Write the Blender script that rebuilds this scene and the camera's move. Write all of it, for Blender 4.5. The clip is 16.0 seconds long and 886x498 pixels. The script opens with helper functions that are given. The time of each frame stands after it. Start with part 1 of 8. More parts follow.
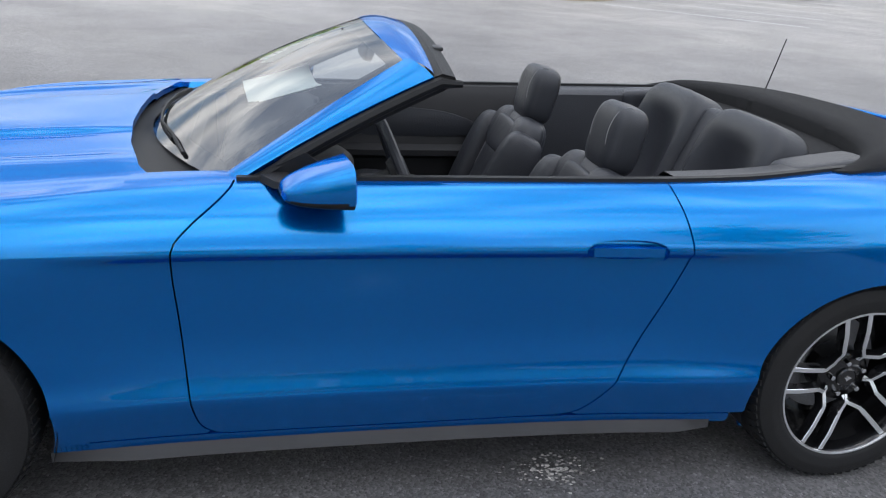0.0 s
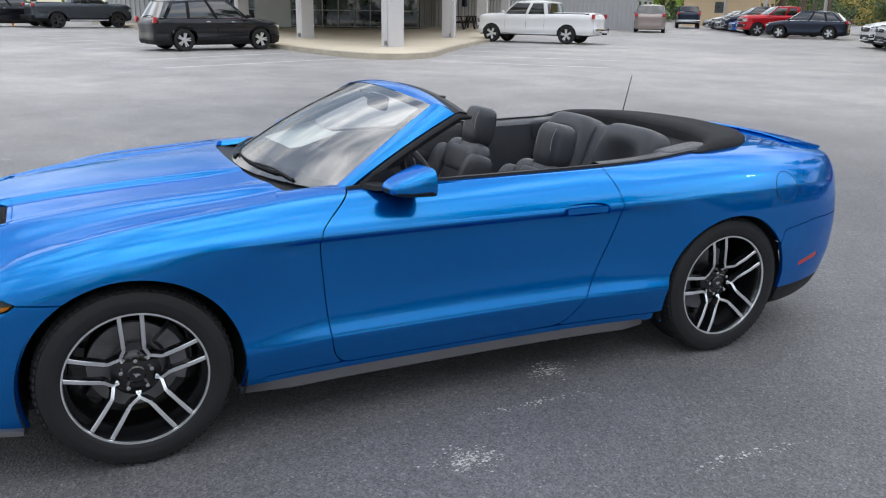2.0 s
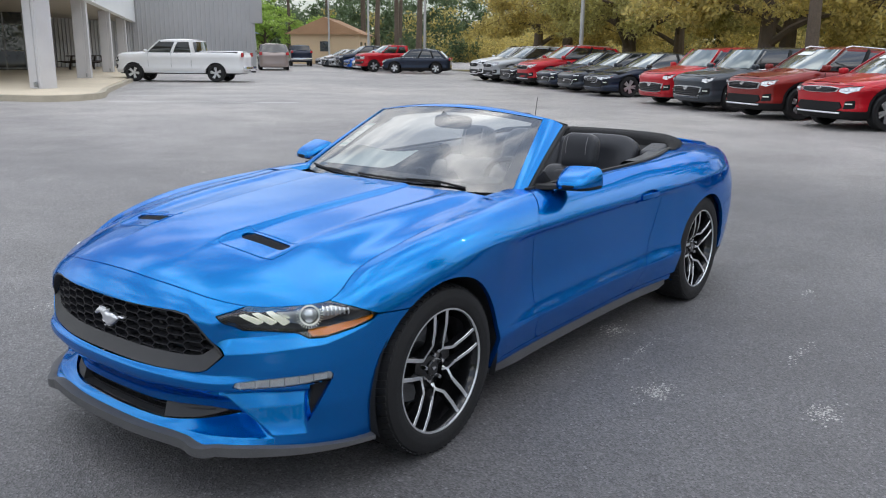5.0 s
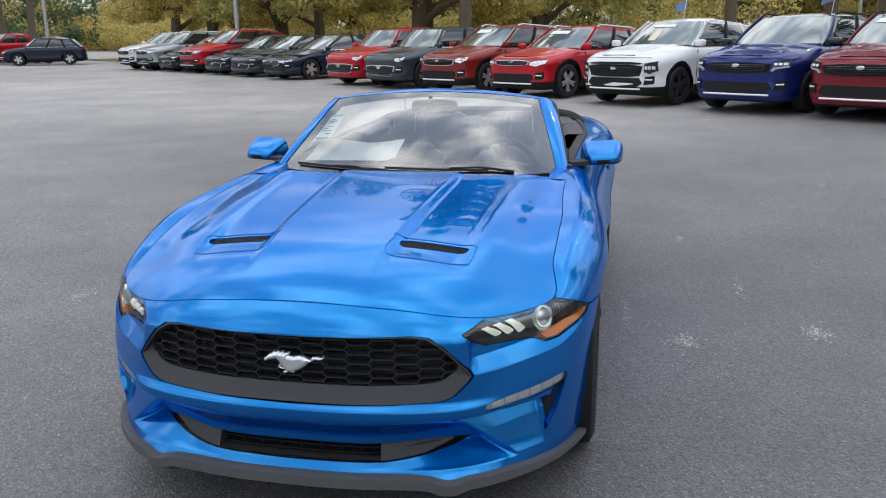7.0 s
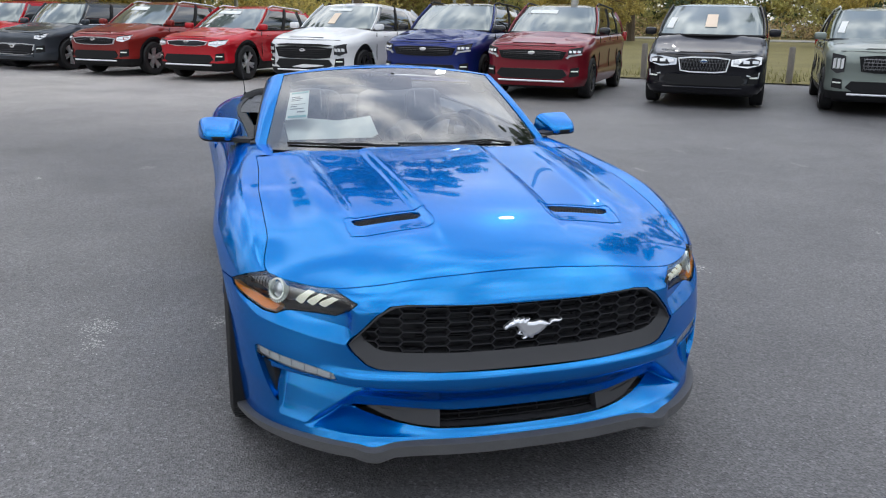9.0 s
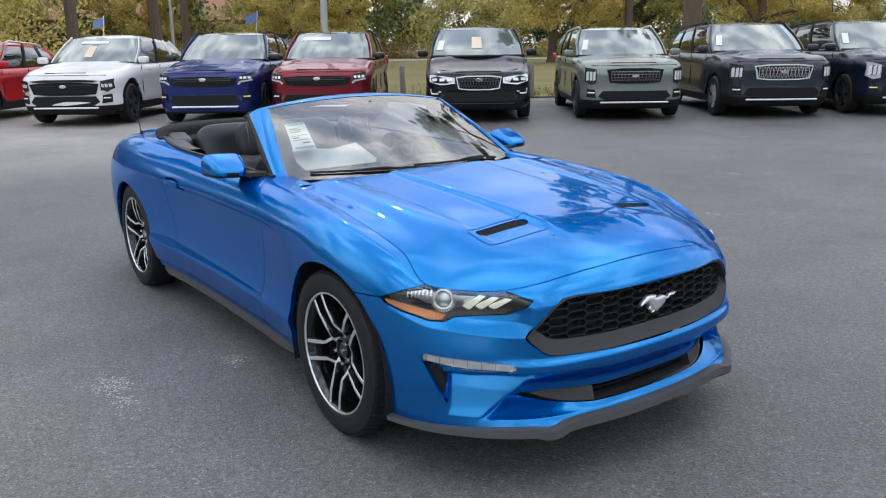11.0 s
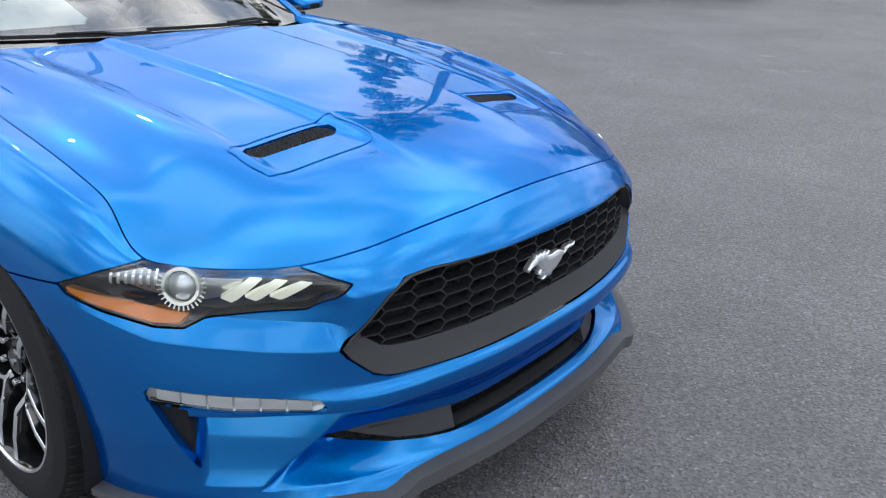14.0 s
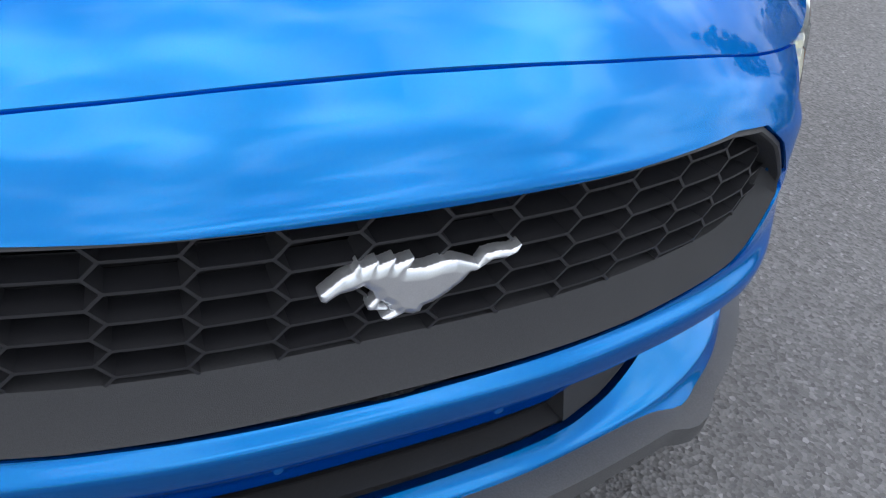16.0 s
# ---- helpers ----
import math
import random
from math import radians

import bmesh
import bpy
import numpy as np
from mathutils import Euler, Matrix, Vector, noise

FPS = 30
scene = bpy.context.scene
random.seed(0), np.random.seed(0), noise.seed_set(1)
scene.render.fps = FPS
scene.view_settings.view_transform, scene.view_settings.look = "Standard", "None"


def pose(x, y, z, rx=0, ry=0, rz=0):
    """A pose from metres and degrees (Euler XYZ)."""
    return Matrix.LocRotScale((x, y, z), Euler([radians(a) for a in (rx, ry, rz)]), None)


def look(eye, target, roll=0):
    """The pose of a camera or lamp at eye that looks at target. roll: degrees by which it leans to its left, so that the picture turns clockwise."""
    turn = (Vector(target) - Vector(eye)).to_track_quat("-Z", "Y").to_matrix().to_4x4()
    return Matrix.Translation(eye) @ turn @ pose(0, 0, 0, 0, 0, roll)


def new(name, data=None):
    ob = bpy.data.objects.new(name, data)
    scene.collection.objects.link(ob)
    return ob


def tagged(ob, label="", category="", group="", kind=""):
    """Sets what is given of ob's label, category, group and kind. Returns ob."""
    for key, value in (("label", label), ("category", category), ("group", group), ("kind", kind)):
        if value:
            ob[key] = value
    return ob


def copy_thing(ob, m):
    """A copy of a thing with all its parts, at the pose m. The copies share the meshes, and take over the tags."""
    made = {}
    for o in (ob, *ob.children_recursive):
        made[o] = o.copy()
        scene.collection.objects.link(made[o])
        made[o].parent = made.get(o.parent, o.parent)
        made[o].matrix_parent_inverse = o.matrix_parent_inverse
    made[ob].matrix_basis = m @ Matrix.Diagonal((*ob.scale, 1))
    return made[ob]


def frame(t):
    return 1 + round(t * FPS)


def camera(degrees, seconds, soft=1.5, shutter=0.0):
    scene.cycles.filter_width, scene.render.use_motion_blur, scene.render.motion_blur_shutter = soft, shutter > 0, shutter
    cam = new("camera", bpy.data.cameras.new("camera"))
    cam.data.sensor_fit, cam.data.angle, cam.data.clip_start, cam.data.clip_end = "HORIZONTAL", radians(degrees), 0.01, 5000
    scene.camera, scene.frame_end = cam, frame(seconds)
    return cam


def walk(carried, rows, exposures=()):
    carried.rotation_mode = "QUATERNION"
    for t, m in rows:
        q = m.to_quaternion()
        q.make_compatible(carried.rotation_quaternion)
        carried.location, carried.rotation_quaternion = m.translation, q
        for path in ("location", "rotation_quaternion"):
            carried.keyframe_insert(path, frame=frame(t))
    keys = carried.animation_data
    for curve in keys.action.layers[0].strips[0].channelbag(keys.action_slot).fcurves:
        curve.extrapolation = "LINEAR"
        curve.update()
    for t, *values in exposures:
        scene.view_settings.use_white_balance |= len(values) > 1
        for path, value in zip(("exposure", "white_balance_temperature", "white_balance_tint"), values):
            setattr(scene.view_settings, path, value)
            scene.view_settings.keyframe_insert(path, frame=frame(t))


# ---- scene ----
cam = camera(57.0, 16.0, 1.1)
PATH = [
    (0, (0.432, 2.832, 1.564), (0.014, 1.011, 0.85), 4.2),
    (0.5, (0.676, 3.144, 1.59), (0.041, 1.369, 0.923), 1.6),
    (1, (1.033, 3.365, 1.622), (0.282, 1.625, 0.983), 1.0),
    (1.5, (1.249, 3.657, 1.596), (0.473, 1.933, 0.943), 1.1),
    (1.8, (1.372, 3.732, 1.62), (0.577, 2.01, 0.986), 0.8),
    (2, (1.508, 3.779, 1.633), (0.694, 2.042, 1.068), 0.8),
    (2.5, (1.943, 3.802, 1.616), (1.063, 2.079, 1.113), 0.8),
    (3, (2.343, 3.688, 1.607), (1.371, 2.008, 1.125), 0.6),
    (3.5, (2.746, 3.593, 1.628), (1.613, 2.017, 1.148), 0.2),
    (4, (3.19, 3.47, 1.625), (1.957, 1.971, 1.145), 0.1),
    (4.5, (3.492, 3.125, 1.606), (2.124, 1.743, 1.139), -0.9),
    (5, (3.763, 2.737, 1.565), (2.218, 1.557, 1.098), 0.6),
    (5.2, (3.862, 2.58, 1.576), (2.238, 1.511, 1.108), 1.2),
    (7.3, (4.481, 0.658, 1.558), (2.573, 0.349, 1.045), -0.5),
    (7.5, (4.525, 0.455, 1.522), (2.607, 0.219, 1.007), 0.1),
    (8, (4.57, 0.003, 1.536), (2.642, -0.053, 1.005), -0.0),
    (8.5, (4.482, -0.467, 1.554), (2.564, -0.303, 1.012), -0.8),
    (9, (4.47, -0.917, 1.534), (2.618, -0.394, 0.99), 1.0),
    (9.5, (4.416, -1.334, 1.541), (2.63, -0.552, 1.095), 0.9),
    (9.7, (4.386, -1.499, 1.561), (2.633, -0.636, 1.131), 0.6),
    (11.8, (3.922, -2.583, 1.542), (2.415, -1.376, 1.019), -0.5),
    (12, (3.854, -2.601, 1.54), (2.363, -1.376, 1.013), -0.5),
    (12.5, (3.685, -2.462, 1.525), (2.207, -1.232, 0.977), -1.1),
    (13, (3.522, -2.219, 1.479), (2.113, -0.946, 0.85), -0.4),
    (13.5, (3.287, -1.893, 1.405), (2.035, -0.502, 0.7), 1.7),
    (14, (3.149, -1.489, 1.334), (1.967, -0.064, 0.577), 2.4),
    (14.5, (3.041, -1.098, 1.282), (1.895, 0.301, 0.429), 5.6),
    (15, (2.833, -0.754, 1.191), (1.708, 0.554, 0.18), 8.5),
    (15.5, (2.738, -0.485, 1.126), (1.52, 0.588, -0.042), 9.0),
    (16, (2.715, -0.259, 1.078), (1.359, 0.549, -0.151), 10.1),
]
walk(cam, [(t, look(eye, target, roll)) for t, eye, target, roll in PATH], [(0.0, 0.88), (2.0, 0.83), (3.0, 0.74), (5.0, 0.68), (8.0, 0.66), (9.5, 0.69), (12.0, 0.71), (13.0, 0.83), (15.0, 0.88), (16.0, 1.00)])

# ---- world and light ----
SUN_EL, SUN_AZ = 36.0, 155.0     # degrees; azimuth from +x towards +y
world = bpy.data.worlds.new("sky")
scene.world = world
world.use_nodes = True
wn, wl = world.node_tree.nodes, world.node_tree.links
wn.clear()
w_out = wn.new("ShaderNodeOutputWorld")
w_bg = wn.new("ShaderNodeBackground")
w_sky = wn.new("ShaderNodeTexSky")
w_sky.sky_type, w_sky.sun_disc = "NISHITA", False
w_sky.sun_elevation, w_sky.sun_rotation = radians(SUN_EL), radians(90.0 - SUN_AZ)
w_sky.air_density, w_sky.dust_density = 1.0, 0.3
w_co = wn.new("ShaderNodeTexCoord")
w_map = wn.new("ShaderNodeMapping")
w_map.inputs["Scale"].default_value = (1.0, 1.0, 2.2)
w_no = wn.new("ShaderNodeTexNoise")
w_no.inputs["Scale"].default_value, w_no.inputs["Detail"].default_value, w_no.inputs["Roughness"].default_value = 2.6, 7.0, 0.56
w_rmp = wn.new("ShaderNodeValToRGB")
w_rmp.color_ramp.elements[0].position, w_rmp.color_ramp.elements[1].position = 0.43, 0.59
w_rmp.color_ramp.elements[0].color = (0.24, 0.24, 0.24, 1)
w_cl = wn.new("ShaderNodeTexNoise")
w_cl.inputs["Scale"].default_value, w_cl.inputs["Detail"].default_value = 5.0, 6.0
w_clr = wn.new("ShaderNodeValToRGB")
w_clr.color_ramp.elements[0].color, w_clr.color_ramp.elements[1].color = (5.6, 5.8, 6.2, 1), (12.0, 12.0, 12.1, 1)
w_clr.color_ramp.elements[0].position, w_clr.color_ramp.elements[1].position = 0.3, 0.7
w_mix = wn.new("ShaderNodeMix")
w_mix.data_type = "RGBA"
w_bg.inputs["Strength"].default_value = 0.140
wl.new(w_co.outputs["Generated"], w_map.inputs["Vector"])
wl.new(w_map.outputs["Vector"], w_no.inputs["Vector"])
wl.new(w_map.outputs["Vector"], w_cl.inputs["Vector"])
wl.new(w_no.outputs["Fac"], w_rmp.inputs["Fac"])
wl.new(w_cl.outputs["Fac"], w_clr.inputs["Fac"])
wl.new(w_rmp.outputs["Color"], w_mix.inputs["Factor"])
wl.new(w_sky.outputs["Color"], w_mix.inputs["A"])
wl.new(w_clr.outputs["Color"], w_mix.inputs["B"])
# an overcast sky is brightest overhead and dims towards the horizon
w_sep = wn.new("ShaderNodeSeparateXYZ")
w_dim = wn.new("ShaderNodeMapRange")
w_dim.inputs["From Min"].default_value, w_dim.inputs["From Max"].default_value = 0.0, 0.8
w_dim.inputs["To Min"].default_value, w_dim.inputs["To Max"].default_value = 0.40, 1.12
w_mul = wn.new("ShaderNodeMix")
w_mul.data_type, w_mul.blend_type = "RGBA", "MULTIPLY"
w_mul.inputs["Factor"].default_value = 1.0
wl.new(w_co.outputs["Generated"], w_sep.inputs["Vector"])
wl.new(w_sep.outputs["Z"], w_dim.inputs["Value"])
wl.new(w_mix.outputs["Result"], w_mul.inputs["A"])
wl.new(w_dim.outputs["Result"], w_mul.inputs["B"])
wl.new(w_mul.outputs["Result"], w_bg.inputs["Color"])
wl.new(w_bg.outputs["Background"], w_out.inputs["Surface"])
sun_data = bpy.data.lights.new("sun", "SUN")
sun_data.energy, sun_data.angle, sun_data.color = 0.018, radians(1.5), (1.0, 0.95, 0.88)
sun_lamp = new("sun", sun_data)
_el, _az = radians(SUN_EL), radians(SUN_AZ)
sun_lamp.matrix_world = look((math.cos(_el) * math.cos(_az) * 60, math.cos(_el) * math.sin(_az) * 60, math.sin(_el) * 60), (0, 0, 0))


# ---- materials ----
def mat(name, base, rough=0.5, metal=0.0, vary=0.0, vary_scale=6.0, grain=0.0, grain_scale=200.0, bump=0.0, bump_scale=300.0, coat=0.0,
        coat_rough=0.03, spec=0.5, trans=0.0, ior=1.45, emit=None, emit_strength=0.0, rand=0.0, rough_vary=0.0, island=0.0, second=None):
    """A principled material with two scales of variation and a fine relief."""
    m = bpy.data.materials.new(name)
    m.use_nodes = True
    n, l = m.node_tree.nodes, m.node_tree.links
    p = n["Principled BSDF"]
    p.inputs["Base Color"].default_value = (*base, 1)
    p.inputs["Roughness"].default_value, p.inputs["Metallic"].default_value = rough, metal
    p.inputs["Coat Weight"].default_value, p.inputs["Coat Roughness"].default_value = coat, coat_rough
    p.inputs["Specular IOR Level"].default_value = spec
    p.inputs["Transmission Weight"].default_value, p.inputs["IOR"].default_value = trans, ior
    if emit:
        p.inputs["Emission Color"].default_value, p.inputs["Emission Strength"].default_value = (*emit, 1), emit_strength
    co = n.new("ShaderNodeTexCoord")
    colour = None
    if vary or grain or second:
        mix = n.new("ShaderNodeMix")
        mix.data_type = "RGBA"
        big = n.new("ShaderNodeTexNoise")
        big.inputs["Scale"].default_value, big.inputs["Detail"].default_value, big.inputs["Roughness"].default_value = vary_scale, 6.0, 0.6
        l.new(co.outputs["Object"], big.inputs["Vector"])
        if second:
            rmp = n.new("ShaderNodeValToRGB")
            rmp.color_ramp.elements[0].position, rmp.color_ramp.elements[1].position = 0.42, 0.62
            l.new(big.outputs["Fac"], rmp.inputs["Fac"])
            l.new(rmp.outputs["Color"], mix.inputs["Factor"])
            mix.inputs["A"].default_value, mix.inputs["B"].default_value = (*base, 1), (*second, 1)
        else:
            l.new(big.outputs["Fac"], mix.inputs["Factor"])
            mix.inputs["A"].default_value = (*[c * (1 - vary) for c in base], 1)
            mix.inputs["B"].default_value = (*[min(1, c * (1 + vary)) for c in base], 1)
        colour = mix.outputs["Result"]
        if grain:
            fine = n.new("ShaderNodeTexNoise")
            fine.inputs["Scale"].default_value, fine.inputs["Detail"].default_value = grain_scale, 3.0
            l.new(co.outputs["Object"], fine.inputs["Vector"])
            mr = n.new("ShaderNodeMapRange")
            mr.inputs["From Min"].default_value, mr.inputs["From Max"].default_value = 0.3, 0.7
            mr.inputs["To Min"].default_value, mr.inputs["To Max"].default_value = 1 - grain, 1 + grain
            l.new(fine.outputs["Fac"], mr.inputs["Value"])
            mul = n.new("ShaderNodeMix")
            mul.data_type, mul.blend_type = "RGBA", "MULTIPLY"
            mul.inputs["Factor"].default_value = 1
            l.new(colour, mul.inputs["A"])
            l.new(mr.outputs["Result"], mul.inputs["B"])
            colour = mul.outputs["Result"]
        if rough_vary:
            rr = n.new("ShaderNodeMapRange")
            rr.inputs["To Min"].default_value, rr.inputs["To Max"].default_value = max(0.02, rough - rough_vary), min(1, rough + rough_vary)
            l.new(big.outputs["Fac"], rr.inputs["Value"])
            l.new(rr.outputs["Result"], p.inputs["Roughness"])
    if rand or island:
        src = n.new("ShaderNodeObjectInfo").outputs["Random"] if rand else n.new("ShaderNodeNewGeometry").outputs["Random Per Island"]
        k = rand or island
        mr2 = n.new("ShaderNodeMapRange")
        mr2.inputs["To Min"].default_value, mr2.inputs["To Max"].default_value = 1 - k, 1 + k
        l.new(src, mr2.inputs["Value"])
        mul2 = n.new("ShaderNodeMix")
        mul2.data_type, mul2.blend_type = "RGBA", "MULTIPLY"
        mul2.inputs["Factor"].default_value = 1
        if colour:
            l.new(colour, mul2.inputs["A"])
        else:
            mul2.inputs["A"].default_value = (*base, 1)
        l.new(mr2.outputs["Result"], mul2.inputs["B"])
        colour = mul2.outputs["Result"]
    if colour:
        l.new(colour, p.inputs["Base Color"])
    if bump:
        bn = n.new("ShaderNodeTexNoise")
        bn.inputs["Scale"].default_value, bn.inputs["Detail"].default_value = bump_scale, 4.0
        l.new(co.outputs["Object"], bn.inputs["Vector"])
        bm_ = n.new("ShaderNodeBump")
        bm_.inputs["Strength"].default_value, bm_.inputs["Distance"].default_value = bump, 0.01
        l.new(bn.outputs["Fac"], bm_.inputs["Height"])
        l.new(bm_.outputs["Normal"], p.inputs["Normal"])
    return m


def glass(name, tint=(0.9, 0.95, 0.93), rough=0.0, alpha=0.12):
    """Clear thin glass: a sharp mirror over a see-through sheet."""
    m = bpy.data.materials.new(name)
    m.use_nodes = True
    n, l = m.node_tree.nodes, m.node_tree.links
    n.clear()
    out = n.new("ShaderNodeOutputMaterial")
    fr = n.new("ShaderNodeFresnel")
    fr.inputs["IOR"].default_value = 1.52
    tr = n.new("ShaderNodeBsdfTransparent")
    tr.inputs["Color"].default_value = (*tint, 1)
    gl = n.new("ShaderNodeBsdfGlossy")
    gl.inputs["Roughness"].default_value = rough
    mx = n.new("ShaderNodeMixShader")
    mr = n.new("ShaderNodeMapRange")
    mr.inputs["From Min"].default_value, mr.inputs["From Max"].default_value = 0.0, 1.0
    mr.inputs["To Min"].default_value, mr.inputs["To Max"].default_value = alpha, 1.0
    l.new(fr.outputs["Fac"], mr.inputs["Value"])
    l.new(mr.outputs["Result"], mx.inputs["Fac"])
    l.new(tr.outputs["BSDF"], mx.inputs[1])
    l.new(gl.outputs["BSDF"], mx.inputs[2])
    l.new(mx.outputs["Shader"], out.inputs["Surface"])
    return m


BLUE = mat("blue_metallic_paint", (0.0002, 0.205, 0.505), 0.23, 0.97, vary=0.06, vary_scale=900.0, coat=0.8, coat_rough=0.0, spec=0.1)
BLUE.node_tree.nodes["Principled BSDF"].inputs["Specular Tint"].default_value = (0.02, 0.60, 1.0, 1)     # stays blue where it is seen edge-on
_bn, _bl = BLUE.node_tree.nodes, BLUE.node_tree.links
_pigment, _mixed = _bn.new("ShaderNodeBsdfDiffuse"), _bn.new("ShaderNodeMixShader")
_pigment.inputs["Color"].default_value, _mixed.inputs["Fac"].default_value = (0.0, 0.110, 0.72, 1), 0.17     # blue pigment between the metal flakes
_bl.new(_bn["Principled BSDF"].outputs["BSDF"], _mixed.inputs[1])
_bl.new(_pigment.outputs["BSDF"], _mixed.inputs[2])
_bl.new(_mixed.outputs["Shader"], _bn["Material Output"].inputs["Surface"])
BLACK_PLASTIC = mat("black_textured_plastic", (0.013, 0.013, 0.014), 0.5, spec=0.35, vary=0.2, vary_scale=4.0, grain=0.15, grain_scale=600, bump=0.15, bump_scale=900)
LIP_GREY = mat("worn_grey_plastic", (0.092, 0.092, 0.095), 0.55, vary=0.25, vary_scale=7.0, grain=0.15, grain_scale=400, bump=0.12, bump_scale=900)
GREY_PLASTIC = mat("dark_grey_plastic", (0.040, 0.040, 0.043), 0.45, vary=0.2, vary_scale=5.0, grain=0.1, grain_scale=500, bump=0.12, bump_scale=900)
CELL_BLACK = mat("satin_black_mesh", (0.026, 0.026, 0.029), 0.33, vary=0.2, vary_scale=20)
GLOSS_BLACK = mat("gloss_black", (0.008, 0.008, 0.009), 0.12, vary=0.2, vary_scale=20, coat=0.6)
RUBBER = mat("tyre_rubber", (0.017, 0.017, 0.018), 0.58, spec=0.35, vary=0.3, vary_scale=9.0, grain=0.2, grain_scale=250, bump=0.2, bump_scale=400)
MACHINED = mat("machined_aluminium", (0.84, 0.85, 0.87), 0.28, 0.85, vary=0.05, vary_scale=30, grain=0.05, grain_scale=900)
CHROME = mat("chrome", (0.80, 0.81, 0.83), 0.10, 1.0)
STEEL = mat("brushed_steel", (0.26, 0.26, 0.27), 0.38, 0.9, vary=0.25, vary_scale=12, grain=0.15, grain_scale=300)
LEATHER = mat("black_leather", (0.032, 0.034, 0.041), 0.36, vary=0.18, vary_scale=7, grain=0.12, grain_scale=300, bump=0.25, bump_scale=260)
CABIN = mat("dark_cabin_trim", (0.013, 0.013, 0.015), 0.55, vary=0.2, vary_scale=8, grain=0.1, grain_scale=400, bump=0.2, bump_scale=500)
CARPET = mat("black_carpet", (0.015, 0.015, 0.016), 0.95, vary=0.3, vary_scale=30, grain=0.4, grain_scale=900, bump=0.5, bump_scale=900)
CLOTH = mat("black_roof_cloth", (0.013, 0.013, 0.014), 0.9, vary=0.15, vary_scale=6, grain=0.3, grain_scale=1200, bump=0.3, bump_scale=1400)
STITCH = mat("grey_stitching", (0.32, 0.32, 0.33), 0.8)
WS_GLASS = glass("windscreen_glass", (0.91, 0.97, 0.95), 0.0, 0.20)
LAMP_GLASS = glass("clear_lamp_lens", (0.96, 0.98, 0.98), 0.0, 0.045)
AMBER = mat("amber_reflector", (0.80, 0.25, 0.002), 0.45, spec=0.1)
RED_LENS = mat("red_marker_lens", (0.40, 0.012, 0.012), 0.2, coat=1.0)
LED_WHITE = mat("white_light_guide", (0.90, 0.93, 0.84), 0.35, coat=0.5)
LED_LIT = mat("lit_light_guide", (0.90, 0.93, 0.84), 0.35, emit=(1.0, 1.0, 0.86), emit_strength=0.22)
LAMP_CLEAR = mat("clear_lamp_optic", (0.90, 0.92, 0.94), 0.16, 0.15, vary=0.15, vary_scale=40, coat=1.0, coat_rough=0.0)
LAMP_SILVER = mat("lamp_reflector", (0.78, 0.80, 0.82), 0.22, 0.6)
LAMP_DARK = mat("lamp_housing", (0.06, 0.06, 0.065), 0.25, 0.5)
PAPER = mat("white_paper", (0.80, 0.82, 0.80), 0.8, vary=0.03, vary_scale=20)
INK = mat("grey_ink", (0.15, 0.17, 0.17), 0.8)
TEAL_INK = mat("teal_print", (0.25, 0.48, 0.48), 0.8)


def leaf_mat(name, base, spread=0.4):
    """Leaves: light falls on them and through them; every blade has its own shade."""
    m = mat(name, base, 0.7, vary=0.25, vary_scale=0.8, island=spread)
    n, l = m.node_tree.nodes, m.node_tree.links
    p, out = n["Principled BSDF"], n["Material Output"]
    tr = n.new("ShaderNodeBsdfTranslucent")
    add = n.new("ShaderNodeAddShader")
    l.new(p.inputs["Base Color"].links[0].from_socket, tr.inputs["Color"])
    l.new(p.outputs["BSDF"], add.inputs[0])
    l.new(tr.outputs["BSDF"], add.inputs[1])
    l.new(add.outputs["Shader"], out.inputs["Surface"])
    return m


# ---- building helpers ----
def pchip(xs, ys):
    """A smooth curve through the points that never overshoots them."""
    xs, ys = np.asarray(xs, float), np.asarray(ys, float)
    h, d = np.diff(xs), np.diff(ys) / np.diff(xs)
    m = np.zeros(len(xs))
    for i in range(1, len(xs) - 1):
        if d[i - 1] * d[i] > 0:
            w1, w2 = 2 * h[i] + h[i - 1], h[i] + 2 * h[i - 1]
            m[i] = (w1 + w2) / (w1 / d[i - 1] + w2 / d[i])
    m[0], m[-1] = d[0], d[-1]

    def f(x):
        x = np.asarray(x, float)
        i = np.clip(np.searchsorted(xs, x) - 1, 0, len(xs) - 2)
        t = np.clip((x - xs[i]) / h[i], 0, 1)
        t2, t3 = t * t, t * t * t
        return (2 * t3 - 3 * t2 + 1) * ys[i] + (t3 - 2 * t2 + t) * h[i] * m[i] + (3 * t2 - 2 * t3) * ys[i + 1] + (t3 - t2) * h[i] * m[i + 1]
    return f


def catmull(pts, n, closed=False):
    """n points of a smooth curve through pts."""
    p = np.asarray(pts, float)
    if closed:
        p = np.vstack([p[-1:], p, p[:2]])
    else:
        p = np.vstack([2 * p[:1] - p[1:2], p, 2 * p[-1:] - p[-2:-1]])
    k = len(p) - 3
    t = np.linspace(0, k, n, endpoint=not closed)
    i = np.minimum(t.astype(int), k - 1)
    u = (t - i)[:, None]
    a, b, c, d = p[i], p[i + 1], p[i + 2], p[i + 3]
    return 0.5 * (2 * b + (c - a) * u + (2 * a - 5 * b + 4 * c - d) * u * u + (3 * b - a - 3 * c + d) * u ** 3)


def sstep(a, b, x):
    t = np.clip((np.asarray(x, float) - a) / (b - a), 0, 1)
    return t * t * (3 - 2 * t)


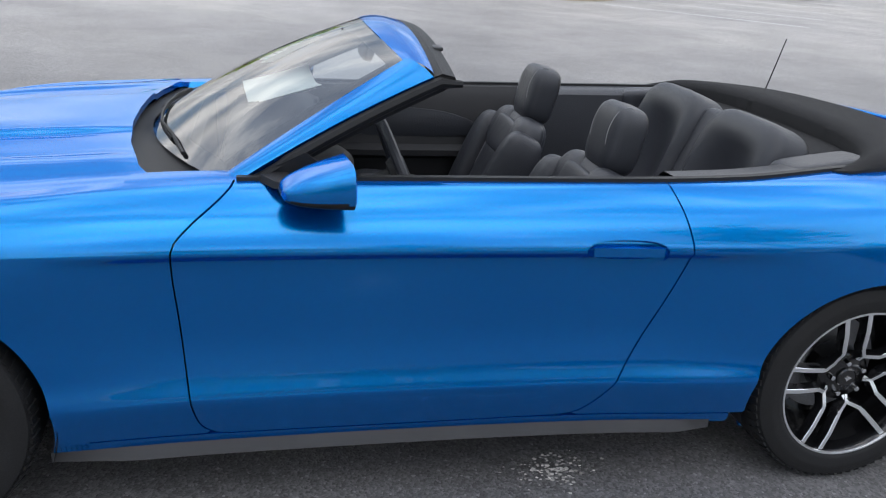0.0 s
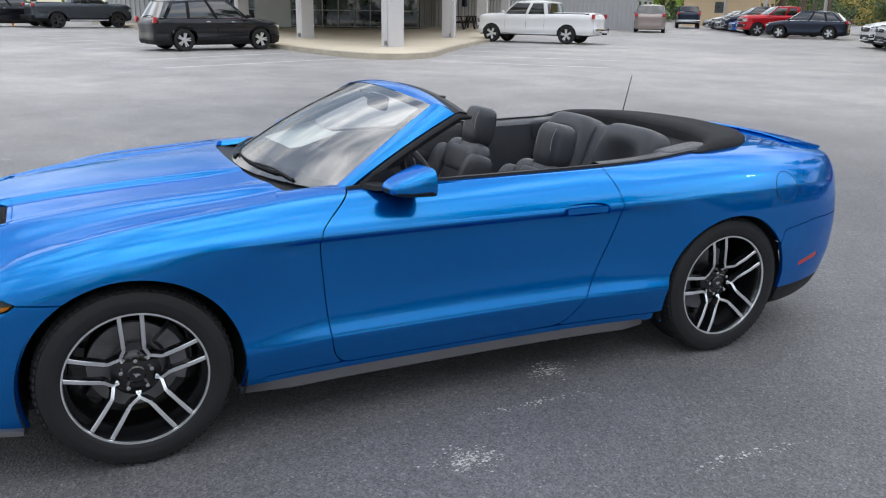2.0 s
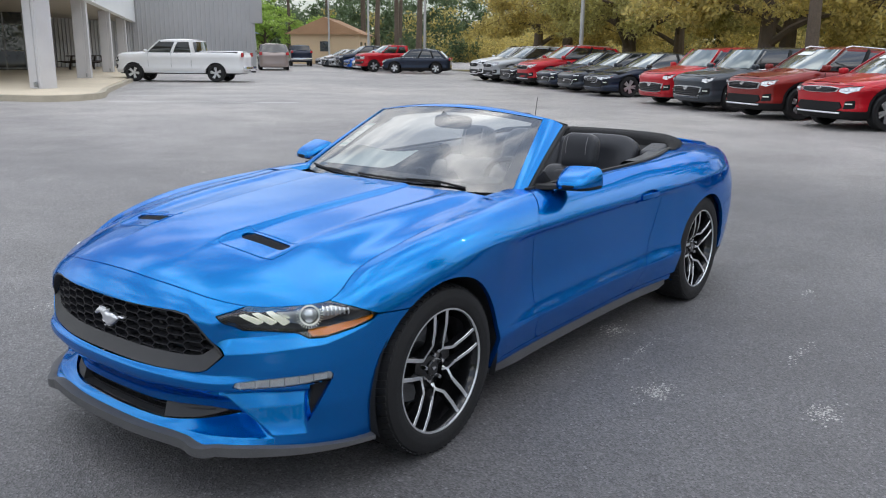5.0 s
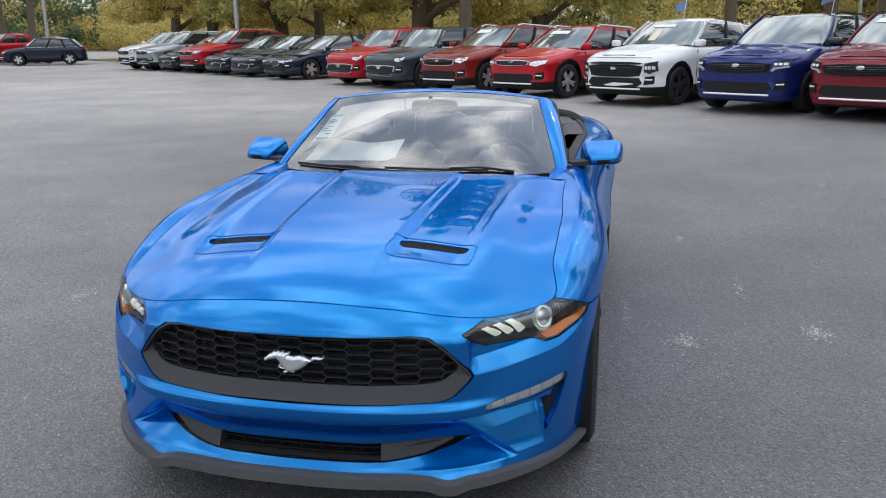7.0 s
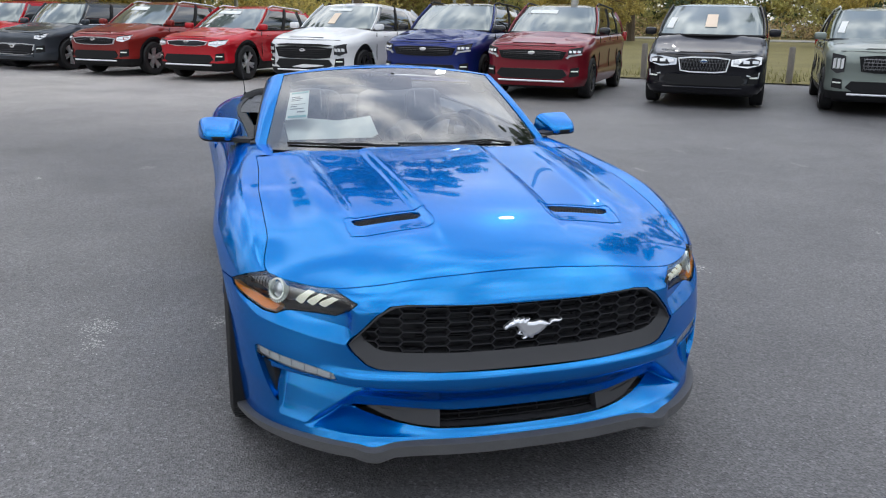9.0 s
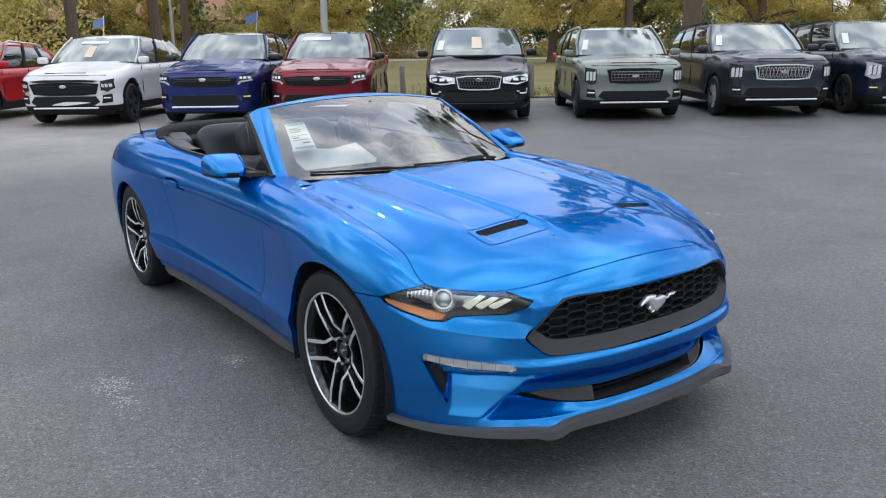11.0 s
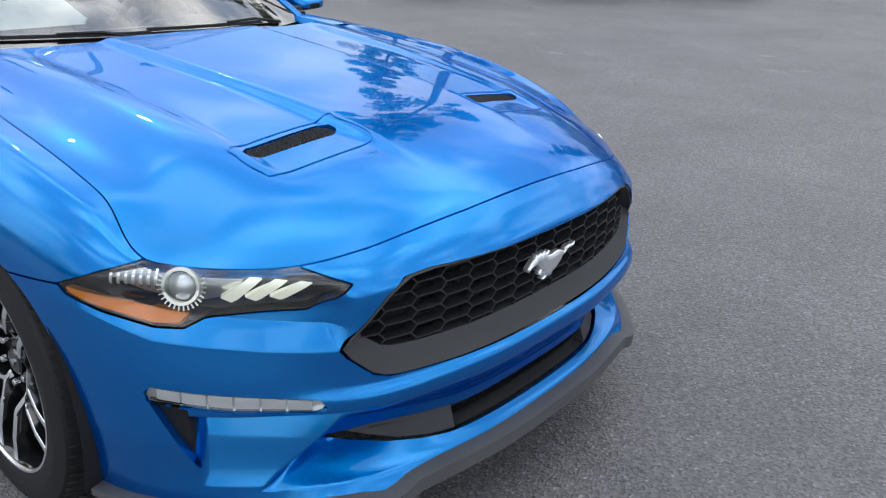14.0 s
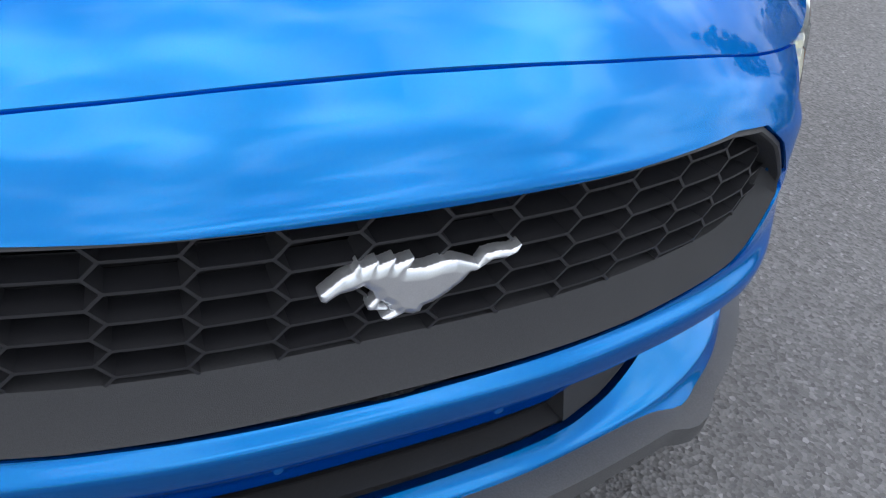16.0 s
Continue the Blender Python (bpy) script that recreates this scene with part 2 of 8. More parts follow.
def inside(poly, px, py):
    """Signed distance to a closed outline, positive within it."""
    poly = np.asarray(poly, float)
    px, py = np.asarray(px, float), np.asarray(py, float)
    best = np.full(px.shape, 1e9)
    odd = np.zeros(px.shape, bool)
    for (ax, ay), (bx, by) in zip(poly, np.roll(poly, -1, 0)):
        ex, ey = bx - ax, by - ay
        q = ex * ex + ey * ey
        if q < 1e-14:
            continue
        t = np.clip(((px - ax) * ex + (py - ay) * ey) / q, 0, 1)
        best = np.minimum(best, np.hypot(px - ax - t * ex, py - ay - t * ey))
        if ay != by:
            odd ^= ((ay > py) != (by > py)) & (px < ex * (py - ay) / (by - ay) + ax)
    return np.where(odd, best, -best)


def cut_grid(g, f):
    """The part of the grid of points g (rows, columns, xyz) where f > 0, as vertices and faces."""
    verts, index, faces = [], {}, []
    rows, cols = f.shape

    def node(a):
        if a not in index:
            index[a] = len(verts)
            verts.append(g[a])
        return index[a]

    def edge(a, b):
        key = (a, b) if a < b else (b, a)
        if key not in index:
            fa, fb = f[key[0]], f[key[1]]
            t = min(max(fa / (fa - fb), 0.02), 0.98)
            index[key] = len(verts)
            verts.append(g[key[0]] * (1 - t) + g[key[1]] * t)
        return index[key]

    for i in range(rows - 1):
        for j in range(cols - 1):
            ring = ((i, j), (i + 1, j), (i + 1, j + 1), (i, j + 1))
            on = [f[a] > 0 for a in ring]
            if not any(on):
                continue
            if all(on):
                faces.append([node(a) for a in ring])
                continue
            out = []
            for k in range(4):
                a, b = ring[k], ring[(k + 1) % 4]
                if on[k]:
                    out.append(node(a))
                if on[k] != on[(k + 1) % 4]:
                    out.append(edge(a, b))
            if len(out) > 2:
                faces.append(out)
    return verts, faces


def shell(verts, faces, flip=False, lip=0.018, weld=1e-4):
    """A bmesh skin with its edges turned in by lip metres."""
    bm = bmesh.new()
    vs = [bm.verts.new(v) for v in verts]
    for f in faces:
        try:
            bm.faces.new([vs[k] for k in (reversed(f) if flip else f)])
        except ValueError:
            pass
    bmesh.ops.remove_doubles(bm, verts=bm.verts, dist=weld)
    bm.normal_update()
    if lip:
        rim = [e for e in bm.edges if e.is_boundary]
        norm = {v: v.normal.copy() for e in rim for v in e.verts}
        out = bmesh.ops.extrude_edge_only(bm, edges=rim)["geom"]
        for v in [x for x in out if isinstance(x, bmesh.types.BMVert)]:
            near = min((n for n in (o for e in v.link_edges for o in e.verts) if n in norm), key=lambda n: (n.co - v.co).length, default=None)
            if near:
                v.co -= norm[near] * lip
        bm.normal_update()
    return bm


def smooth(bm, angle=35.0):
    for f in bm.faces:
        f.smooth = True
    bm.normal_update()
    for e in bm.edges:
        if len(e.link_faces) == 2 and e.calc_face_angle(0) > radians(angle):
            e.smooth = False
    return bm


def orient(bm, away=(0, 0, 0.45), inward=False):
    """Turns an open skin so that its faces look away from that place."""
    c = Vector(away)
    total = sum(f.calc_area() * f.normal.dot((f.calc_center_median() - c).normalized()) for f in bm.faces)
    if (total < 0) != inward:
        bmesh.ops.reverse_faces(bm, faces=bm.faces)
        bm.normal_update()
    return bm


def part(name, bm, material, parent=None, label="", angle=35.0):
    """Links a bmesh as one mesh object under a thing or a part."""
    smooth(bm, angle)
    me = bpy.data.meshes.new(name)
    bm.to_mesh(me)
    bm.free()
    for m in (material if isinstance(material, (list, tuple)) else (material,)):
        me.materials.append(m)
    ob = new(name, me)
    if parent:
        ob.parent = parent
    if label:
        ob["label"] = label
    return ob


def thing(name, label, category, group="", at=None, kind=""):
    ob = new(name)
    ob.empty_display_size = 0.1
    if at is not None:
        ob.matrix_basis = at
    return tagged(ob, label, category, group, kind)


def box(size, at=(0, 0, 0), bevel=0.0, rot=(0, 0, 0), segs=2, taper=None, bm=None):
    b = bmesh.new()
    bmesh.ops.create_cube(b, size=1)
    for v in b.verts:
        if taper and v.co.z > 0:
            v.co.x, v.co.y = v.co.x * taper[0], v.co.y * taper[1]
        v.co = Vector((v.co.x * size[0], v.co.y * size[1], v.co.z * size[2]))
    if bevel:
        bmesh.ops.bevel(b, geom=list(b.edges), offset=bevel, segments=segs, affect="EDGES", profile=0.5)
    b.transform(pose(*at, *rot))
    if bm is None:
        return b
    return merge(bm, b)


def merge(bm, other):
    me = bpy.data.meshes.new("joined")
    other.to_mesh(me)
    other.free()
    bm.from_mesh(me)
    bpy.data.meshes.remove(me)
    return bm


def revolve(profile, steps=48, axis="Y", cap=False):
    """A turned body: profile points (radius, along the axis)."""
    bm = bmesh.new()
    rings = []
    for k in range(steps):
        a = 2 * math.pi * k / steps
        c, s = math.cos(a), math.sin(a)
        ring = []
        for r, h in profile:
            co = {"Y": (r * c, h, r * s), "Z": (r * c, r * s, h), "X": (h, r * c, r * s)}[axis]
            ring.append(bm.verts.new(co))
        rings.append(ring)
    for k in range(steps):
        a, b = rings[k], rings[(k + 1) % steps]
        for j in range(len(profile) - 1):
            bm.faces.new((a[j], a[j + 1], b[j + 1], b[j]))
    if cap:
        bm.faces.new([r[0] for r in rings])
        bm.faces.new([r[-1] for r in reversed(rings)])
    bmesh.ops.remove_doubles(bm, verts=bm.verts, dist=1e-5)
    bmesh.ops.recalc_face_normals(bm, faces=bm.faces)
    return bm


def tube(path, radius, sides=8, closed=False, cap=True, flat=1.0, bm=None):
    """A round bar along the path; radius may be a list."""
    p = [Vector(q) for q in path]
    n = len(p)
    rad = radius if isinstance(radius, (list, tuple, np.ndarray)) else [radius] * n
    b = bm or bmesh.new()
    rings, up = [], None
    for i in range(n):
        t = (p[(i + 1) % n if closed else min(i + 1, n - 1)] - p[i - 1 if closed else max(i - 1, 0)]).normalized()
        if up is None:
            up = Vector((0, 0, 1)) if abs(t.z) < 0.9 else Vector((1, 0, 0))
        side = t.cross(up).normalized()
        up = side.cross(t).normalized()
        rings.append([b.verts.new(p[i] + (side * math.cos(2 * math.pi * k / sides) + up * flat * math.sin(2 * math.pi * k / sides)) * float(rad[i])) for k in range(sides)])
    for i in range(n if closed else n - 1):
        r0, r1 = rings[i], rings[(i + 1) % n]
        for k in range(sides):
            b.faces.new((r0[k], r0[(k + 1) % sides], r1[(k + 1) % sides], r1[k]))
    if cap and not closed:
        b.faces.new(list(reversed(rings[0])))
        b.faces.new(rings[-1])
    return b


def sweep(path, section, up=(0, 0, 1), bm=None, cap=True):
    """Carries a flat section [(across, up)] along the path; sections may be one per point."""
    p = [Vector(q) for q in path]
    b = bm or bmesh.new()
    rings = []
    for i in range(len(p)):
        t = (p[min(i + 1, len(p) - 1)] - p[max(i - 1, 0)]).normalized()
        side = t.cross(Vector(up)).normalized()
        top = side.cross(t).normalized()
        sec = section[i] if isinstance(section[0][0], (list, tuple)) else section
        rings.append([b.verts.new(p[i] + side * a + top * c) for a, c in sec])
    m = len(rings[0])
    for r0, r1 in zip(rings, rings[1:]):
        for k in range(m):
            b.faces.new((r0[k], r0[(k + 1) % m], r1[(k + 1) % m], r1[k]))
    if cap:
        b.faces.new(list(reversed(rings[0])))
        b.faces.new(rings[-1])
    bmesh.ops.recalc_face_normals(b, faces=b.faces)
    return b


def slab(outline, depth, at=None, bevel=0.0, bm=None):
    """A flat plate with that outline (x, y), depth thick along z."""
    b = bmesh.new()
    face = b.faces.new([b.verts.new((x, y, 0)) for x, y in outline])
    ext = bmesh.ops.extrude_face_region(b, geom=[face])["geom"]
    bmesh.ops.translate(b, verts=[v for v in ext if isinstance(v, bmesh.types.BMVert)], vec=(0, 0, depth))
    bmesh.ops.recalc_face_normals(b, faces=b.faces)
    if bevel:
        bmesh.ops.bevel(b, geom=[e for e in b.edges if abs(e.verts[0].co.z - e.verts[1].co.z) < 1e-6], offset=bevel, segments=2, affect="EDGES", profile=0.5)
    if at is not None:
        b.transform(at)
    return merge(bm, b) if bm else b


def mirrored(bm):
    """A copy of the bmesh on the other side of the car's middle."""
    b = bm.copy()
    for v in b.verts:
        v.co.y = -v.co.y
    bmesh.ops.reverse_faces(b, faces=b.faces)
    return b


def grid_skin(g):
    """Vertices and faces of the whole grid of points."""
    return cut_grid(g, np.ones(g.shape[:2]))

# ---- the blue convertible: skin ----
# Plan outline of the left half, from the middle of the nose to the middle of the tail.
OUT = [(2.25, 0), (2.238, 0.25), (2.18, 0.50), (2.06, 0.68), (1.90, 0.82), (1.70, 0.90), (1.36, 0.945), (1.0, 0.935), (0.6, 0.915), (0.0, 0.91),
       (-0.5, 0.92), (-0.9, 0.945), (-1.36, 0.962), (-1.75, 0.94), (-2.08, 0.865), (-2.30, 0.72), (-2.43, 0.45), (-2.47, 0)]
_o = np.array([(2.238, -0.25)] + OUT + [(-2.43, -0.45)])


def outline(q):
    """Place and outward normal on the plan outline; q counts its corners."""
    q = np.asarray(q, float)
    i = np.clip(q.astype(int), 0, 16)
    u = (q - i)[..., None]
    a, b, c, d = _o[i], _o[i + 1], _o[i + 2], _o[i + 3]
    p = 0.5 * (2 * b + (c - a) * u + (2 * a - 5 * b + 4 * c - d) * u * u + (3 * b - a - 3 * c + d) * u ** 3)
    t = 0.5 * ((c - a) + 2 * (2 * a - 5 * b + 4 * c - d) * u + 3 * (3 * b - a - 3 * c + d) * u * u)
    t /= np.linalg.norm(t, axis=-1, keepdims=True)
    return p, np.stack([t[..., 1], -t[..., 0]], -1)


STATIONS = []


def station(q, inset, height):
    STATIONS.append((q, inset, height))


# thirteen lines run along the car: sill, low, rocker crease (2), facet, mid, upper, under-crease, shoulder crease (2), shoulder, crest, inner edge
station(0, [-.012, .012, .000, -.006, -.014, .004, .004, .005, .007, .010, .030, .056, .086], [.226, .264, .345, .37, .455, .486, .60, .63, .665, .695, .722, .750, .775])
station(2, [-.016, .012, .000, -.006, -.014, .005, .006, .008, .010, .013, .030, .052, .078], [.224, .262, .345, .37, .455, .486, .59, .62, .645, .668, .693, .715, .733])
# the nose is round between the middle and the next corner
for _q, _w in ((0.5, 0.0625), (1.0, 0.25), (1.5, 0.5625)):
    STATIONS.insert(-1, (_q, [a + (b - a) * _w for a, b in zip(STATIONS[0][1], STATIONS[-1][1])], [a + (b - a) * _w for a, b in zip(STATIONS[0][2], STATIONS[-1][2])]))
station(3, [.000, .012, .000, .000, .000, .004, .018, .022, .028, .032, .040, .050, .062], [.220, .28, .36, .375, .45, .49, .57, .60, .625, .645, .677, .697, .712])
station(4, [.015, .012, .000, .000, .000, .000, .010, .014, .018, .022, .034, .045, .058], [.215, .28, .37, .385, .455, .495, .585, .61, .635, .653, .687, .708, .721])
station(5, [.030, .015, .004, .003, .000, .000, .002, .005, .012, .018, .050, .100, .140], [.210, .28, .38, .395, .46, .54, .63, .66, .69, .71, .765, .803, .808])
station(6, [.050, .030, .020, .018, .015, .010, .000, .003, .012, .018, .060, .125, .178], [.20, .27, .385, .40, .462, .56, .70, .735, .775, .79, .846, .878, .874])
station(7, [.070, .045, .012, .013, .022, .022, .008, .006, .006, .010, .055, .130, .185], [.20, .27, .375, .392, .455, .56, .73, .765, .797, .812, .874, .913, .911])
station(8, [.070, .045, .008, .011, .030, .041, .032, .027, .002, .005, .050, .135, .168], [.20, .27, .383, .398, .46, .56, .738, .772, .797, .812, .882, .936, .942])
station(10, [.070, .045, .008, .011, .030, .041, .032, .027, .002, .005, .050, .128, .155], [.20, .27, .385, .40, .462, .56, .740, .772, .797, .812, .885, .948, .956])
station(11, [.065, .040, .004, .006, .024, .028, .022, .017, .008, .010, .058, .150, .185], [.20, .27, .385, .40, .462, .56, .740, .772, .797, .812, .892, .955, .964])
station(12, [.050, .030, .008, .007, .004, .000, .000, .004, .012, .016, .068, .180, .270], [.20, .27, .385, .40, .46, .56, .70, .75, .80, .82, .903, .968, .982])
station(13, [.050, .030, .010, .010, .005, .000, .000, .004, .012, .016, .068, .190, .290], [.20, .27, .385, .40, .46, .56, .70, .75, .80, .82, .900, .962, .978])
station(14, [.070, .040, .015, .012, .008, .000, .004, .010, .020, .026, .060, .130, .200], [.21, .28, .385, .40, .46, .56, .69, .73, .78, .80, .875, .930, .948])
station(15, [.070, .040, .015, .012, .004, .000, .008, .014, .022, .028, .050, .090, .150], [.23, .29, .385, .40, .46, .56, .68, .72, .77, .80, .862, .912, .930])
station(17, [.070, .040, .015, .012, .004, .000, .012, .020, .030, .035, .050, .085, .150], [.25, .30, .385, .40, .46, .56, .68, .72, .77, .80, .865, .918, .935])
_qs = [s[0] for s in STATIONS]
_ins = [pchip(_qs, [s[1][k] for s in STATIONS]) for k in range(13)]
_zs = [pchip(_qs, [s[2][k] for s in STATIONS]) for k in range(13)]
_qq = np.linspace(0, 17, 3401)
_pp = outline(_qq)[0]
_ss = np.concatenate([[0], np.cumsum(np.linalg.norm(np.diff(_pp, axis=0), axis=1))])


def run(q):
    """Length along the outline from the nose."""
    return np.interp(q, _qq, _ss)


def skin(q, v):
    """Points of the body side at outline place q and line number v (arrays of one shape)."""
    q, v = np.asarray(q, float), np.asarray(v, float)
    ki = np.arange(13.0)
    ins, zz = np.stack([f(q) for f in _ins], -1), np.stack([f(q) for f in _zs], -1)
    shape = q.shape
    ins, zz, vf = ins.reshape(-1, 13), zz.reshape(-1, 13), v.reshape(-1)
    i = np.clip(vf.astype(int), 0, 11)
    r = np.arange(len(vf))
    t = vf - i

    def herm(a):
        d = np.diff(a, axis=1)
        m = np.zeros_like(a)
        prod = d[:, :-1] * d[:, 1:]
        m[:, 1:-1] = np.where(prod > 0, 2 * prod / np.where(np.abs(d[:, :-1] + d[:, 1:]) < 1e-9, 1, d[:, :-1] + d[:, 1:]), 0)
        m[:, 0], m[:, -1] = d[:, 0], d[:, -1]
        t2, t3 = t * t, t ** 3
        return (2 * t3 - 3 * t2 + 1) * a[r, i] + (t3 - 2 * t2 + t) * m[r, i] + (3 * t2 - 2 * t3) * a[r, i + 1] + (t3 - t2) * m[r, i + 1]
    a, z = herm(ins).reshape(shape), herm(zz).reshape(shape)
    # the wedge below the daytime lamp leans back; a sharp ridge parts it from the hollow round the lower opening
    ridge = 2.14 + (0.412 - z) / 0.158
    edge = np.interp(z, [0.30, 0.38, 0.448], [3.64, 3.665, 3.74])
    lean = np.clip((z - 0.262) / 0.17, 0, 1) * (1 - sstep(0.400, 0.436, z)) * 0.075
    wedge = lean * (1 - sstep(edge - 0.07, edge + 0.05, q))
    hollow = np.clip((z - 0.252) / 0.055, 0, 1) * (1 - sstep(0.355, 0.440, z)) * (0.040 + 0.045 * sstep(0.9, 2.0, q))
    wedge = wedge + (hollow - wedge) * sstep(0.0, 0.17, ridge - q)
    # the cheek under the headlight steps back above a crease that climbs outward
    zc = np.interp(q, [2.2, 3.0, 4.0, 4.9], [0.558, 0.566, 0.587, 0.643])
    cheek = sstep(2.15, 2.45, q) * (1 - sstep(4.3, 4.95, q)) * np.clip((z - zc) / 0.045, 0, 1) * (1 - sstep(0.637, 0.697, z))
    a = a + wedge + 0.030 * cheek
    p, n = outline(q)
    return np.stack([p[..., 0] - n[..., 0] * a, p[..., 1] - n[..., 1] * a, z], -1)


def side_grid(q0, q1, v0=0.0, v1=12.0, dq=0.035, dv=0.14):
    q, v = np.meshgrid(np.linspace(q0, q1, max(2, int((q1 - q0) / dq))), np.linspace(v0, v1, max(2, int((v1 - v0) / dv))), indexing="ij")
    return skin(q, v), run(q)


ARCH_F, ARCH_R = (1.36, 0.340, 0.388), (-1.36, 0.335, 0.372)


def out_of(arch, g):
    return np.hypot(g[..., 0] - arch[0], g[..., 2] - arch[1]) - arch[2]


def both(name, bm, material, parent, label="", angle=35.0):
    """The left part and its mirror image."""
    if any(e.is_boundary for e in bm.edges):
        orient(bm)
    other = mirrored(bm)
    return part(name, bm, material, parent, label, angle), part(name, other, material, parent, label, angle)


car = thing("convertible_car", "bright blue two-door convertible, soft top folded down, parked on asphalt", "car")
GAP = 0.0022

DOOR_LINE = np.vstack([catmull([(0.47, 1.02), (0.52, 0.94), (0.625, 0.86), (0.667, 0.79), (0.655, 0.60), (0.637, 0.40), (0.615, 0.30), (0.575, 0.262)], 28),
                       catmull([(0.55, 0.258), (0.0, 0.256), (-0.38, 0.262)], 9),
                       catmull([(-0.40, 0.262), (-0.47, 0.285), (-0.545, 0.38), (-0.645, 0.58), (-0.700, 0.72), (-0.715, 0.79), (-0.700, 0.88), (-0.672, 0.97), (-0.66, 1.02)], 28)])
HEAD = [(run(4.93), .669), (run(4.55), .702), (run(4.1), .724), (run(3.6), .728), (run(3.0), .720), (run(2.5), .703), (run(2.2), .687),
        (run(2.35), .659), (run(2.62), .633), (run(3.2), .627), (run(3.55), .621), (run(3.72), .606), (run(4.0), .607), (run(4.5), .630), (run(4.85), .653)]
HEADCUT = HEAD[:2] + [(run(4.15), .724), (run(4.10), .80), (run(2.95), .80), (run(2.65), .713)] + HEAD[6:]
GRILLE = [(-.02, .692), (.38, .696), (.435, .689), (.478, .660), (.552, .578), (.565, .559), (.556, .544), (.508, .498), (.475, .486), (.30, .478), (-.02, .474)]
GRILLE_FULL = [(a, b) for a, b in GRILLE[1:-1]]
GRILLE_FULL = GRILLE_FULL + [(-a, b) for a, b in reversed(GRILLE_FULL)]
LOWER = [(-.02, .330), (.30, .330), (.44, .327), (.530, .321), (.545, .314), (.50, .302), (.43, .288), (.36, .279), (.29, .273), (-.02, .270)]
FOG = [(run(2.46), .444), (run(2.52), .464), (run(3.2), .478), (run(4.02), .492), (run(4.10), .480), (run(4.08), .458), (run(3.3), .442), (run(2.6), .435)]
SLIT = [(run(4.06), .458), (run(3.70), .448), (run(3.655), .38), (run(3.64), .30)]
RING = np.vstack([catmull([(1.46, 0.70), (1.60, 0.672), (1.70, 0.690), (1.735, 0.700)], 8)])

# front bumper cover: nose, cheeks and lower lip
g, s = side_grid(0, 5.6, dq=0.011, dv=0.046)
bump_line = np.where(g[..., 0] > 1.72, 1.0, np.where(s > run(4.9), -inside([(1.30, 1.2), (1.62, 0.674), (1.74, 0.692), (1.74, 1.2)], g[..., 0], g[..., 2]), 1.0))
fender_top = np.where(s > run(4.0), inside([(run(3.95), 0.10), (run(3.95), .724), (run(4.5), .698), (run(4.93), .668), (run(6.0), .648), (run(6.0), .10)], s, g[..., 2]), 1.0)
f = np.minimum.reduce([fender_top - GAP, -inside(HEADCUT, s, g[..., 2]) - GAP, -inside(FOG, s, g[..., 2]), -inside(SLIT, s, g[..., 2]), out_of(ARCH_F, g),
                       np.where(g[..., 0] > 1.95, -inside(GRILLE, g[..., 1], g[..., 2]), 1.0), np.where(g[..., 0] > 1.9, -inside(LOWER, g[..., 1], g[..., 2]), 1.0)])
bm = shell(*cut_grid(g, f), lip=0.022)
both("bumper_cover", bm, BLUE, car, "", 40.0)

# front wings
g, s = side_grid(3.6, 8.6)
not_bump = np.where(s > run(3.9), -inside([(run(3.5), 0.05), (run(3.5), .724), (run(3.95), .724), (run(4.5), .698), (run(4.93), .668), (run(5.9), .650), (run(5.9), .05)], s, g[..., 2]), -1.0)
f = np.minimum.reduce([not_bump - GAP, -inside(HEADCUT, s, g[..., 2]) - GAP, out_of(ARCH_F, g), -inside(DOOR_LINE, g[..., 0], g[..., 2]) - GAP,
                       g[..., 0] - 0.50, np.where(g[..., 0] < 0.9, g[..., 2] - 0.262, 1.0) + 0.0])
bm = shell(*cut_grid(g, f), lip=0.02)
both("wing_panel", bm, BLUE, car)

# doors
g, s = side_grid(7.4, 11.2, dq=0.03)
f = inside(DOOR_LINE, g[..., 0], g[..., 2]) - GAP
HANDLE = [(-0.525 + 0.118 * np.sign(math.cos(a)) * abs(math.cos(a)) ** 0.6, 0.800 + 0.030 * math.sin(a)) for a in np.linspace(0, 2 * math.pi, 28, endpoint=False)]
f = np.minimum(f, -inside(HANDLE, g[..., 0], g[..., 2]))
bm = shell(*cut_grid(g, f), lip=0.02)
doors = both("door", bm, BLUE, car, "long blue door with a sharp shoulder crease")

# body-coloured sill strip under the door
g, s = side_grid(6.9, 11.6)
f = np.minimum.reduce([0.2575 - g[..., 2], g[..., 2] - 0.222, out_of(ARCH_F, g), out_of(ARCH_R, g), g[..., 0] + 0.95, 0.99 - g[..., 0],
                       -inside(DOOR_LINE, g[..., 0], g[..., 2]) - GAP])
both("sill", shell(*cut_grid(g, f), lip=0.02), BLUE, car)

# rear wings and tail
g, s = side_grid(9.5, 17.0)
REAR_BUMP = [(-1.55, 0.05), (-1.70, 0.60), (-1.95, 0.63), (-2.30, 0.62), (-2.60, 0.62), (-2.60, 0.05)]
f = np.minimum.reduce([-inside(DOOR_LINE, g[..., 0], g[..., 2]) - GAP, out_of(ARCH_R, g), -0.36 - g[..., 0], np.where(g[..., 0] > -1.0, g[..., 2] - 0.262, 1.0),
                       -inside(REAR_BUMP, g[..., 0], g[..., 2]) - GAP])
both("rear_wing", shell(*cut_grid(g, f), lip=0.02), BLUE, car)
MARK = [(-1.86, 0.385), (-1.86, 0.41), (-2.03, 0.44), (-2.03, 0.41)]
f = np.minimum.reduce([inside(REAR_BUMP, g[..., 0], g[..., 2]) - GAP, out_of(ARCH_R, g), -inside(MARK, g[..., 0], g[..., 2]), g[..., 2] - 0.285])
